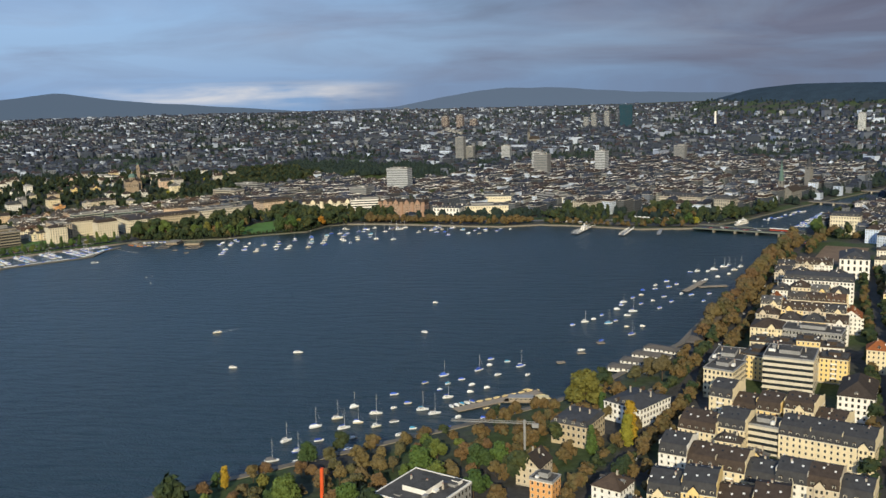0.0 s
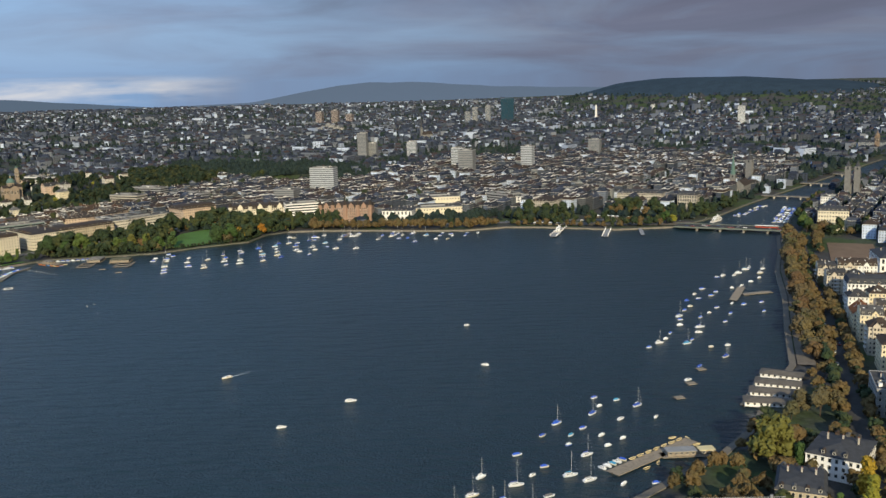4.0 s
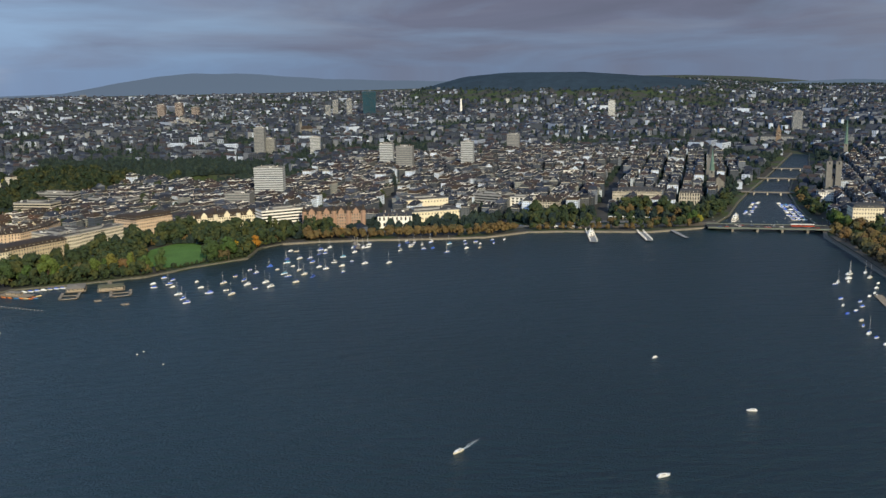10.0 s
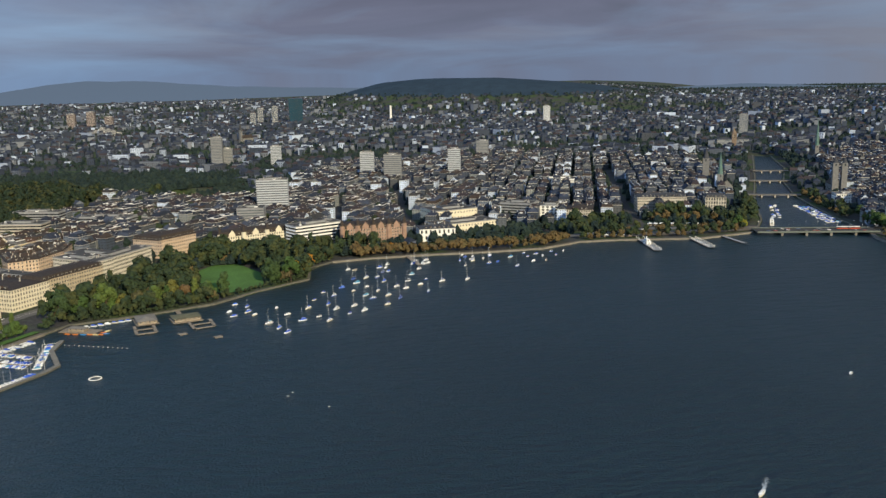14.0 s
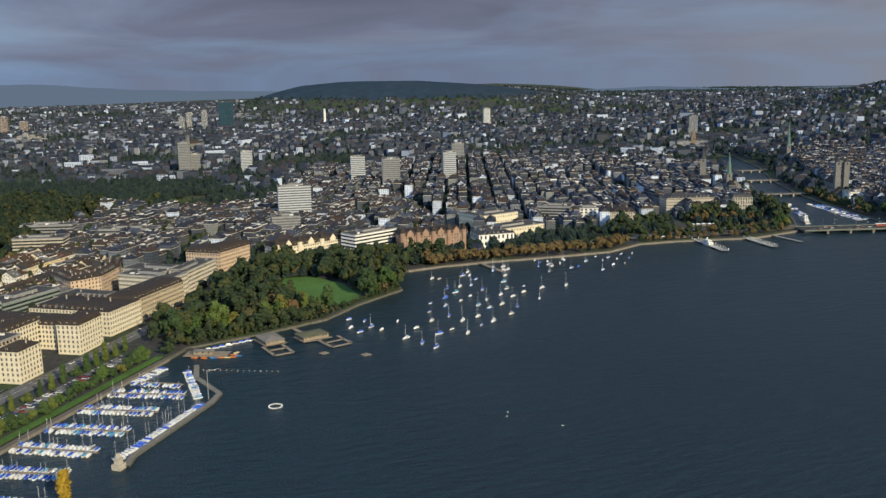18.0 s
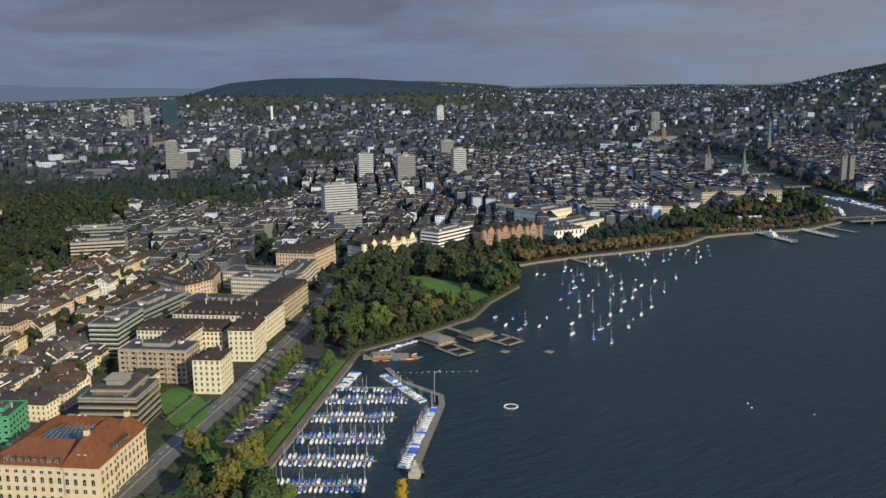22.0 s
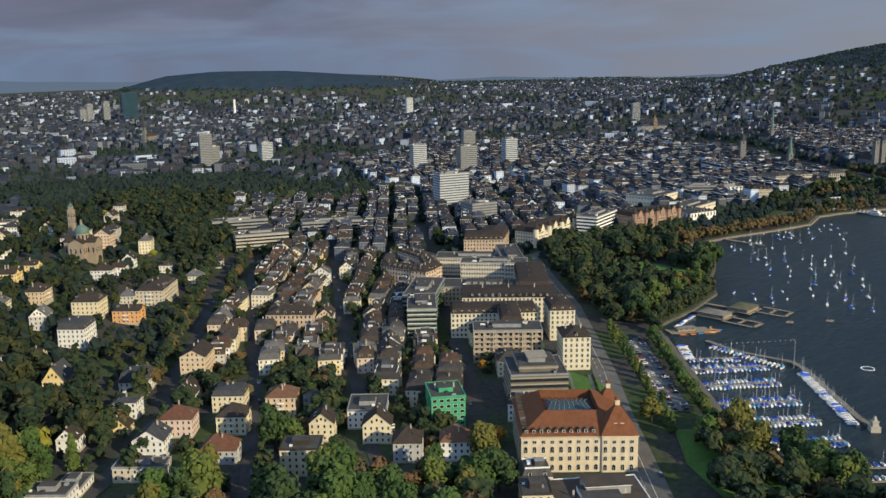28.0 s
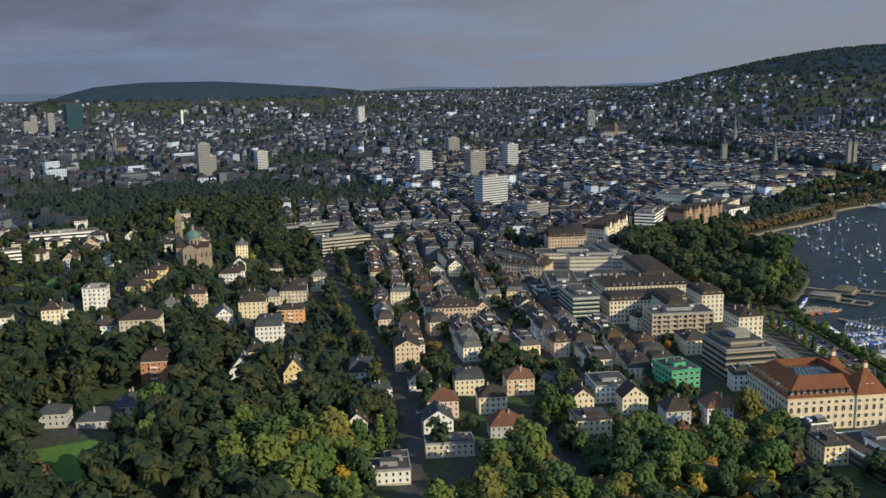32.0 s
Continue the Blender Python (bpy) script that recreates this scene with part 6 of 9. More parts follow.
def fill(poly, angle, pitch, depth, floors, kinds, lod, seed, gap=2.0, keep=0.93, widths=(12, 15, 18), district="town_houses", near=None, avoid=(), turned=0.12, garden=False):
    """Streets of houses over a district."""
    rg = random.Random(seed)
    c, s = math.cos(radians(angle)), math.sin(radians(angle))
    us = [p[0] * c + p[1] * s for p in poly]
    vs = [-p[0] * s + p[1] * c for p in poly]
    v, line, found = min(vs) + 4, 0, []
    while v < max(vs):
        u = min(us) + rg.random() * 12
        while u < max(us):
            w = widths[rg.randrange(len(widths))]
            uu, vv = u + w / 2, v + rg.uniform(-1.2, 1.2)
            if rg.random() < keep:
                found.append((uu * c - vv * s, uu * s + vv * c, w, line))
            u += w + (gap if rg.random() < 0.6 else gap + rg.random() * 6)
        v += pitch[line % 2]
        line += 1
    F = np.array(found)
    ok = inside(F[:, 0], F[:, 1], poly) & open_ground(F[:, 0], F[:, 1], np.hypot(F[:, 2], depth) * 0.42)
    for a in avoid:
        ok &= ~inside(F[:, 0], F[:, 1], a)
    fresh = []
    for (x, y, w, line), good in zip(found, ok):
        if good and is_clear(x, y, math.hypot(w, depth) * 0.42):
            fresh.append((x, y, w, line))
    for x, y, w, line in fresh:
        if garden:
            GARDENS.extend((x - 0.66 * k, y - 0.75 * k, w * 0.5 + 1) for k in (10, 20))
        dd = depth + (0, 0, 1.5, 3, -1)[rg.randrange(5)]
        quarter = 90 if rg.random() < turned and w < 17 else 0
        house(x, y, radians(angle + quarter + (0 if line % 2 == 0 else 180) + rg.uniform(-3, 3) + 14 * noise.noise((x * 0.006, y * 0.006, seed))), w, dd, rg.randint(*floors), kinds[rg.randrange(len(kinds))], 0 if near and bool(inside(x, y, near)) else lod, rg, district=district)


NEAR_WEST = [(-1100, 1050), (-740, 1080), (-600, 1330), (-560, 1420), (-700, 1560), (-900, 1620), (-1100, 1560)]
KIND = ["hip", "mansard", "hip", "gable", "flat", "terrace", "terrace", "flat"]
SOUTH_GARDENS = [(-1020, 1090), (-750, 1090), (-725, 1185), (-783, 1175), (-850, 1230), (-938, 1320)]
# villas and apartment houses of the west bank
fill([(-1007, 1107), (-765, 1115), (-645, 1305), (-566, 1423), (-487, 1563), (-530, 1790), (-711, 1578), (-841, 1381), (-932, 1271)], 49, (16.5, 22), 13, (3, 3), ["hip", "mansard", "mansard", "terrace", "flat", "terrace", "mansard", "gable"], 1, 11, 0.3, 0.96, (11, 14, 17, 21), district="west_bank_houses", near=NEAR_WEST, avoid=[VILLA_QUARTER, SOUTH_GARDENS])
# hillside villas
fill([(-918, 1312), (-711, 1618), (-572, 1814), (-630, 2070), (-911, 2063), (-1159, 1760), (-1128, 1569), (-969, 1571), (-869, 1511), (-860, 1430)], 52, (34, 40), 12, (2, 4), ["hip", "hip", "gable", "flat"], 1, 12, 15.0, 0.24, (12, 15, 18), district="hillside_houses", near=NEAR_WEST, garden=True)
# towards the station
fill([(-487, 1563), (-407, 1641), (-252, 1626), (-109, 1587), (-27, 1896), (-169, 2058), (-272, 1978), (-449, 2043), (-551, 1812), (-548, 1610)], 52, (15, 23), 12, (3, 5), KIND, 1, 13, 0.6, 0.9, (11, 14, 18, 26), district="station_houses")
# the centre
fill([(-109, 1597), (61, 1582), (201, 1586), (327, 1581), (424, 1680), (608, 1934), (706, 2177), (416, 2483), (-8, 2394), (-189, 2078), (-37, 1896)], 62, (15, 21), 12, (3, 6), KIND, 2, 14, 1.2, 0.88, (14, 18, 24, 32), district="centre_houses")
# east of the river
fill([(417, 1418), (509, 1532), (683, 1767), (885, 2034), (1113, 2158), (1143, 1481), (699, 1184), (471, 1165), (475, 1376)], 60, (17, 23), 12, (4, 5), KIND, 2, 15, 0.6, 0.93, (12, 15, 18), district="old_town_houses")
# Seefeld behind the first rows
fill([(229, 397), (326, 661), (441, 1165), (719, 1184), (714, 702), (560, 300), (300, 250)], 72, (18, 24), 13, (4, 6), KIND, 1, 16, 0.8, district="east_bank_houses")
fill([(-12, 398), (95, 526), (165, 566), (250, 458), (227, 346), (60, 300)], 72, (22, 26), 13, (3, 5), KIND, 0, 17, 3)


for name, crowd in TOWN.items():
    crowd.put(name, "dense rows of dark-roofed town houses, pale on banks, shade-painted inland", "houses")


def far_town():
    """The town beyond, thousands of small houses up to the woods' edge."""
    rg = np.random.RandomState(7)
    g = {k: Geo() for k in range(4)}
    U, V = np.meshgrid(np.arange(-3900, 4500, 24.0), np.arange(1350, 5900, 27.0))
    P = np.stack([U.ravel(), V.ravel()], 1)
    P += rg.uniform(-8, 8, P.shape)
    # streets bend from district to district
    near = np.zeros(len(P), bool)
    for poly in [[(-1156, 1106), (-487, 1563), (-551, 1812), (-572, 1814), (-630, 2070), (-911, 2063), (-1208, 1760)], [(-109, 1587), (328, 1571), (608, 1934), (706, 2177), (416, 2483), (-8, 2394), (-189, 2078), (-272, 1978), (-449, 2043), (-551, 1812), (-486, 1502)],
                 [(417, 1418), (683, 1767), (885, 2034), (1113, 2158), (1143, 1481), (699, 1184), (471, 1165)], WATER] + CLEAR:
        near |= inside(P[:, 0], P[:, 1], poly)
    P = P[~near]
    far = np.hypot(P[:, 0] + 400, P[:, 1] - 600)
    H = land(P[:, 0], P[:, 1])
    gaps = np.array([noise.noise((px * 0.004, py * 0.004, 3.0)) + 0.4 * noise.noise((px * 0.013, py * 0.013, 7.0)) for px, py in P])
    keep = (gaps < 0.22) & (far < 5700) & (rg.rand(len(P)) < np.where(H > 60, 0.46, 0.60) * np.where(far > 3600, 0.8, 1.0))
    keep &= ~((H > 96) & (P[:, 1] > 3800) & (P[:, 0] < 2300)) & (H < 168 + 14 * gaps)
    keep &= ~((P[:, 0] < -900) & (H > 90)) & ~((P[:, 1] > 5300) & (P[:, 0] < 700) & (H > 60))
    keep &= (P[:, 0] > -900) | (P[:, 1] > 2000 + (P[:, 0] + 900) * -0.2)
    P, H, far = P[keep], H[keep], far[keep]
    blocked = edge_distance(P[:, 0], P[:, 1], WATER, True)[0] < 14
    for px, py, pr in PLACED:
        blocked |= (P[:, 0] - px) ** 2 + (P[:, 1] - py) ** 2 < (pr + 7) ** 2
    for line, width in ROADS:
        blocked |= edge_distance(P[:, 0], P[:, 1], line)[0] < width / 2 + 8
    P, H, far = P[~blocked], H[~blocked], far[~blocked]
    for k, ((x, y), h, dist) in enumerate(zip(P.tolist(), H.tolist(), far.tolist())):
        gg = g[k % 4]
        flatland = h < 60
        big = rg.rand() < (0.07 if flatland else 0.02)
        w, dd = (rg.uniform(22, 46), rg.uniform(12, 18)) if big else (rg.uniform(9, 19), rg.uniform(9, 12))
        hh = rg.uniform(9, 16) + (rg.uniform(0, 9) if big else 0) if flatland else rg.uniform(6, 10)
        a = math.atan2(y - 600, x + 400) * 2.0 + math.floor(x / 420) * 0.35 + math.floor(y / 380) * 0.5 + (0 if rg.rand() < 0.65 else math.pi / 2) + rg.uniform(-0.1, 0.1)
        c, s = math.cos(a), math.sin(a)
        place = lambda px, py, pz: (x + px * c - py * s, y + px * s + py * c, h + pz)
        n0 = len(gg.v)
        lo = ring(w, dd)
        gg.v += [place(px, py, -5) for px, py in lo] + [place(px, py, hh) for px, py in lo]
        sw = gg.slot(hazed_far_wall)
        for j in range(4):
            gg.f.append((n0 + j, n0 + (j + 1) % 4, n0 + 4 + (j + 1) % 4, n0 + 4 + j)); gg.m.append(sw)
        sr = gg.slot(hazed_far_roof)
        n1 = len(gg.v)
        if big or rg.rand() < 0.2:
            gg.v += [place(px, py, hh + 0.1) for px, py in lo]
            gg.f.append((n1, n1 + 1, n1 + 2, n1 + 3)); gg.m.append(sr)
        elif rg.rand() < 0.35:
            gg.v += [place(px, py, hh) for px, py in ring(w, dd, 0.5)] + [place(-w / 2, 0, hh + 4.4), place(w / 2, 0, hh + 4.4)]
            for q, sl in (((0, 1, 5, 4), sr), ((2, 3, 4, 5), sr), ((1, 2, 5), sw), ((3, 0, 4), sw)):
                gg.f.append(tuple(n1 + j for j in q)); gg.m.append(sl)
        else:
            r = max(0.5, w / 2 - dd * 0.35)
            gg.v += [place(px, py, hh) for px, py in ring(w, dd, 0.5)] + [place(-r, 0, hh + 4.2), place(r, 0, hh + 4.2)]
            for q in ((0, 1, 5, 4), (2, 3, 4, 5), (1, 2, 5), (3, 0, 4)):
                gg.f.append(tuple(n1 + j for j in q)); gg.m.append(sr)
        # rows of windows
        sg = gg.slot(glass_mat)
        if dist < 2500:
            for fl in range(int(hh / 3.4)):
                z0 = 1.4 + fl * 3.3
                nw = max(2, int(w / 4.5))
                for side in (-1, 1):
                    for j in range(nw):
                        u0 = -w / 2 + (j + 0.28) * w / nw
                        u1 = -w / 2 + (j + 0.72) * w / nw
                        k0 = len(gg.v)
                        yy = side * (dd / 2 + 0.06)
                        gg.v += [place(u0, yy, z0), place(u1, yy, z0), place(u1, yy, z0 + 1.7), place(u0, yy, z0 + 1.7)]
                        gg.f.append((k0, k0 + 1, k0 + 2, k0 + 3) if side < 0 else (k0 + 3, k0 + 2, k0 + 1, k0)); gg.m.append(sg)
    for k in g:
        top("far_houses", g[k].mesh("far_houses"), Matrix(), "dense far town of dark-roofed houses, haze-blue tones painted in", "houses", kind="stuff")


far_town()
# ---- parks and trees ----
def lawn(name, poly, label, mat=lawn_mat):
    g = Geo()
    g.face([(x, y, ground_at(x, y) + 0.5) for x, y in poly], mat)
    top(name, g.mesh(name), Matrix(), label, "lawn", kind="structure")


lawn("park_lawn", LAWN, "bright green open park lawn")
lawn("harbour_lawn", [(-644, 1193), (-624, 1178), (-652, 1132), (-683, 1093), (-704, 1113), (-676, 1163)], "green lawn beside the harbour")
lawn("quay_lawn", [(-506, 1303), (-511, 1307), (-633, 1171), (-628, 1167)], "strip of lawn under the harbour trees")
lawn("garden_lawn", [(-603, 1326), (-580, 1348), (-595, 1354), (-611, 1339)], "small front garden lawn")
lawn("garden_lawn", [(-637, 1304), (-624, 1317), (-613, 1314), (-614, 1271), (-625, 1251), (-637, 1238), (-642, 1257)], "lawn with hedges beside the office")
HILL_LAWN = [(-1050, 1446), (-1022, 1438), (-1012, 1424), (-1039, 1396), (-1066, 1412)]
lawn("hill_lawn", HILL_LAWN, "green lawn in the hillside park")
lawn("hill_lawn", [(-905, 1810), (-800, 1797), (-809, 1745), (-895, 1760)], "green meadow below the institute")


def crown_mesh(seed, height, radius, shape, clumps, mat, size=1.5):
    """A crown of leaf clumps spread over lobes, round a loose core."""
    rg = random.Random(seed)
    g = Geo()
    lobes = []
    for k in range({"round": 9, "tall": 9, "poplar": 8, "cone": 8, "wide": 11}[shape]):
        a = rg.uniform(0, 2 * math.pi)
        f = rg.random()
        if shape == "poplar":
            z, r, off = height * (0.12 + 0.8 * k / 8), radius * (0.95 - 0.55 * abs(k / 8 - 0.35)), radius * 0.15
        elif shape == "cone":
            z, r, off = height * (0.12 + 0.8 * k / 8), radius * (1.0 - 0.88 * k / 8), 0.1
        elif shape == "tall":
            z, r, off = height * (0.25 + 0.62 * f), radius * rg.uniform(0.4, 0.62), radius * 0.55 * (1 - abs(f - 0.4))
        else:
            z, r, off = height * (0.36 + 0.46 * f), radius * rg.uniform(0.38, 0.58), radius * 0.66 * (1 - 0.7 * f * f)
        lobes.append((off * math.cos(a), off * math.sin(a), z, r, r * rg.uniform(0.75, 1.05)))
    for k in range(clumps):
        lx, ly, lz, lr, lh = lobes[k % len(lobes)]
        d = Vector((rg.gauss(0, 1), rg.gauss(0, 1), rg.gauss(0.15, 1))).normalized()
        rr = rg.uniform(0.72, 1.12)
        p = Vector((lx + d.x * lr * rr, ly + d.y * lr * rr, lz + d.z * lh * rr))
        if p.z < height * 0.1:
            continue
        nrm = (d + Vector((rg.uniform(-0.8, 0.8), rg.uniform(-0.8, 0.8), rg.uniform(-0.2, 0.9)))).normalized()
        t = nrm.orthogonal().normalized()
        t = Matrix.Rotation(rg.uniform(0, 6.28), 3, nrm) @ t
        b = nrm.cross(t)
        s = size * rg.uniform(0.6, 1.25)
        bend = nrm * s * 0.35
        g.face([p - t * s + bend * -0.6, p - b * s * 0.7, p + t * s * 0.2 + bend, p + b * s * 0.75], mat)
        g.face([p + t * s + bend * -0.6, p + b * s * 0.75, p + t * s * 0.2 + bend, p - b * s * 0.7], mat)
    # shaded inner mass
    for lx, ly, lz, lr, lh in lobes:
        n0 = len(g.v)
        ringn = 6
        for q in range(1, 4):
            w = math.pi * q / 4
            for j in range(ringn):
                a = 2 * math.pi * j / ringn + q
                k = 0.72 * rg.uniform(0.85, 1.1)
                g.v.append((lx + math.sin(w) * math.cos(a) * lr * k, ly + math.sin(w) * math.sin(a) * lr * k, lz + math.cos(w) * lh * k))
        s = g.slot(mat)
        for q in range(2):
            for j in range(ringn):
                g.f.append((n0 + q * ringn + j, n0 + (q + 1) * ringn + j, n0 + (q + 1) * ringn + (j + 1) % ringn, n0 + q * ringn + (j + 1) % ringn)); g.m.append(s)
        g.f.append(tuple(n0 + j for j in range(ringn))); g.m.append(s)
    return g.mesh("crown")


def trunk_mesh(seed, height, radius):
    rg = random.Random(seed)
    g = Geo()
    g.rod((0, 0, -1.5), (0, 0, height * 0.45), height * 0.024, bark_mat, 7, height * 0.015)
    for k in range(6):
        a = k * 1.05 + rg.random()
        z0 = height * rg.uniform(0.22, 0.42)
        g.rod((0, 0, z0), (math.cos(a) * radius * 0.6, math.sin(a) * radius * 0.6, z0 + height * 0.28), height * 0.010, bark_mat, 5, 0.03)
    return g.mesh("trunk")


TREES, SPEC = {}, {}


def thin_crown(kind, v):
    hgt, rad, shape, n, mat, sz, word = SPEC[kind]
    return cached(("thin", kind, v), lambda: crown_mesh(v + 50 + len(kind), hgt, rad, shape, int(n * 0.2), mat, sz * 1.9))


for kind, (hgt, rad, shape, n, mat, sz, word) in {
        "green_a": (17, 6.0, "round", 420, leaf_mat, 1.45, "broad green park tree"), "green_b": (21, 6.4, "tall", 460, leaf_mat, 1.5, "tall green park tree"),
        "green_c": (12, 4.6, "round", 300, leaf_mat, 1.25, "small rounded green tree"), "green_d": (24, 8.2, "wide", 560, leaf_mat, 1.7, "spreading old green tree"),
        "fir": (22, 4.0, "cone", 380, leaf_mat, 1.3, "dark green pointed conifer tree"), "poplar": (22, 3.2, "poplar", 380, yellow_mat, 1.2, "slender tall yellow-green poplar"),
        "rust_a": (14, 5.6, "wide", 400, autumn_mat, 1.4, "rust-brown autumn plane tree"), "rust_b": (13, 5.0, "round", 360, autumn_mat, 1.3, "rust-brown rounded autumn tree"),
        "yellow": (13, 4.6, "round", 320, yellow_mat, 1.25, "bright yellow autumn garden tree"), "poplar_green": (24, 3.4, "poplar", 400, leaf_mat, 1.2, "slender tall green poplar")}.items():
    SPEC[kind] = (hgt, rad, shape, n, mat, sz, word)
    TREES[kind] = [(trunk_mesh(len(TREES) * 5 + v, hgt, rad), crown_mesh(len(TREES) * 7 + v, hgt, rad, shape, n, mat, sz), word) for v in range(3)]
TREE_SPOTS = []


GROVE = {}


def tree(x, y, kind, rg, scale=None, z=None, group="", joined=""):
    v = rg.randrange(3)
    tm, cm, word = TREES[kind][v]
    s = (scale or 0.95) * (rg.uniform(0.74, 1.24) if joined or not scale else rg.uniform(0.9, 1.1))
    if joined:
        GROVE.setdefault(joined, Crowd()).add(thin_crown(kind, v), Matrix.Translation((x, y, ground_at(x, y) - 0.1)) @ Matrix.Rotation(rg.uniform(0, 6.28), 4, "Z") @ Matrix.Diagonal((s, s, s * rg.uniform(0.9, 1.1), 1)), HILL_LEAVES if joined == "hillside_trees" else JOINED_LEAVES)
        return
    ob = top("tree", tm, Matrix.Translation((x, y, (ground_at(x, y) if z is None else z) - 0.1)) @ Matrix.Rotation(rg.uniform(0, 6.28), 4, "Z") @ Matrix.Diagonal((s, s, s * rg.uniform(0.9, 1.1), 1)), word, "tree", group)
    part("crown", cm, ob)
    TREE_SPOTS.append((x, y))


def scatter(poly, spacing, kinds, seed, avoid=(), clear_houses=0.55, scale=None, group="", keep=1.0, joined="", near=None, open_gardens=True):
    rg = random.Random(seed)
    xs, ys = [p[0] for p in poly], [p[1] for p in poly]
    spots = []
    y = min(ys)
    while y < max(ys):
        x = min(xs) + rg.random() * spacing
        while x < max(xs):
            if rg.random() < keep:
                spots.append((x + rg.uniform(-0.4, 0.4) * spacing, y + rg.uniform(-0.4, 0.4) * spacing))
            x += spacing
        y += spacing * 0.9
    S = np.array(spots)
    ok = inside(S[:, 0], S[:, 1], poly) & ~inside(S[:, 0], S[:, 1], WATER) & (edge_distance(S[:, 0], S[:, 1], WATER, True)[0] > 3.0)
    for a in avoid:
        ok &= ~inside(S[:, 0], S[:, 1], a)
    for line, width in ROADS:
        ok &= edge_distance(S[:, 0], S[:, 1], line)[0] > width / 2 + 4.5
    for px, py, pr in PLACED:
        ok &= (S[:, 0] - px) ** 2 + (S[:, 1] - py) ** 2 > (pr * clear_houses + 3.2) ** 2
    for px, py, pr in GARDENS if open_gardens else ():
        ok &= (S[:, 0] - px) ** 2 + (S[:, 1] - py) ** 2 > pr ** 2
    for (x, y), good in zip(spots, ok):
        if good:
            tree(x, y, kinds[rg.randrange(len(kinds))], rg, scale, group=group, joined="" if not joined or (near and bool(inside(x, y, near))) else joined)


def avenue(line, spacing, kinds, seed, group, jitter=1.0, scale=None, joined="", gaps=0.0):
    rg = random.Random(seed)
    for (x0, y0), (x1, y1) in zip(line, line[1:]):
        n = max(1, int(math.hypot(x1 - x0, y1 - y0) / spacing))
        for k in range(n):
            f = (k + 0.5) / n
            if gaps and rg.random() < gaps:
                continue
            tree(x0 + (x1 - x0) * f + rg.uniform(-jitter, jitter), y0 + (y1 - y0) * f + rg.uniform(-jitter, jitter), kinds[rg.randrange(len(kinds))], rg, scale, group=group, joined=joined)


PARK_EDGE = [(-520, 1318), (-420, 1330), (-330, 1365), (-262, 1400), (-300, 1410), (-340, 1385), (-400, 1362), (-470, 1352)]
PARK_MIX = ["green_a", "green_b", "fir", "green_d", "poplar_green", "green_c", "fir", "green_d", "rust_b", "rust_a", "green_a"]
scatter(PARK, 11.5, PARK_MIX, 21, [LAWN, [(-356, 1395), (-345, 1345), (-322, 1362), (-318, 1395)]], group="park trees", joined="park_trees", near=PARK_EDGE)
tree(-290, 1400, "green_d", random.Random(5), 1.1); tree(-282, 1412, "yellow", random.Random(6), 1.4); tree(-262, 1452, "yellow", random.Random(3), 1.2); tree(-160, 1499, "yellow", random.Random(4), 1.0)
avenue([(x - 3.2, y + 4.2) for x, y in WEST_SHORE[9:12]], 8, ["green_a", "green_c", "green_b", "green_d"], 22, "park trees", 1.0, 0.85, joined="park_trees")
avenue([(x - 2.0, y + 4.6) for x, y in WEST_SHORE[13:17]], 8, ["green_a", "green_c", "green_b", "green_d"], 25, "park trees", 1.0, 0.8, joined="park_trees")
avenue([(x - 1.2, y + 2.6) for x, y in WEST_SHORE[9:12]], 4.5, ["green_c", "green_a", "green_b"], 26, "shore shrubs", 0.8, 0.34, joined="park_trees")
avenue([(x - 0.8, y + 3.0) for x, y in WEST_SHORE[11:16]], 4.5, ["green_c", "green_a", "green_b"], 27, "shore shrubs", 0.8, 0.36, joined="park_trees")
# the lakeside avenues
shift = lambda line, d: [(x + d * 0.93, y - d * 0.36) for x, y in line]
promenade_mat = material("promenade_gravel", (0.155, 0.128, 0.100), 0.95, amount=0.4, noise_scale=0.08)
ribbon("promenade", shift([(219, 864), (243, 941), (280, 1053), (311, 1162), (345, 1254), (377, 1350)], 9), 12, promenade_mat, 0.35, "gravel lakeside promenade under plane trees", "promenade")
avenue(shift([(208, 848), (219, 864), (243, 941), (280, 1053), (311, 1162), (345, 1254), (377, 1350)], 12), 10, ["rust_a", "rust_a", "rust_b", "rust_a"], 31, "lakeside avenue", 4.0, 1.15, gaps=0.22)
avenue(shift([(212, 850), (219, 864), (243, 941), (280, 1053), (311, 1162), (345, 1254), (373, 1335)], 23), 10, ["rust_b", "rust_a", "rust_a", "green_c", "rust_b"], 32, "lakeside avenue", 3.5, 0.95, joined="avenue_trees", gaps=0.2)
avenue([(-205, 1492), (-132, 1486), (-69, 1475), (2, 1466), (51, 1484)], 9.5, ["rust_b", "rust_b", "rust_a"], 33, "lakeside avenue", scale=0.95, joined="avenue_trees")
avenue([(-205, 1502), (-132, 1495), (-69, 1485), (2, 1476), (51, 1494)], 9.5, ["rust_b", "rust_a", "green_c"], 34, "lakeside avenue", scale=0.95, joined="avenue_trees")
avenue([(64, 1484), (135, 1470), (200, 1448), (275, 1456)], 9, ["green_c", "rust_b", "green_a"], 23, "lakeside avenue", 1.5, 0.8, joined="avenue_trees")
avenue([(70, 1500), (140, 1488), (205, 1466), (270, 1472)], 11, ["green_a", "green_b", "rust_b"], 24, "lakeside avenue", 3, 0.9, joined="avenue_trees")
avenue([(62, 1536), (163, 1543)], 12, ["green_b", "green_d", "green_a", "fir"], 35, "park trees by the square", joined="town_trees")
avenue([(52, 1554), (152, 1560)], 12, ["green_d", "green_a"], 36, "park trees by the square", joined="town_trees")
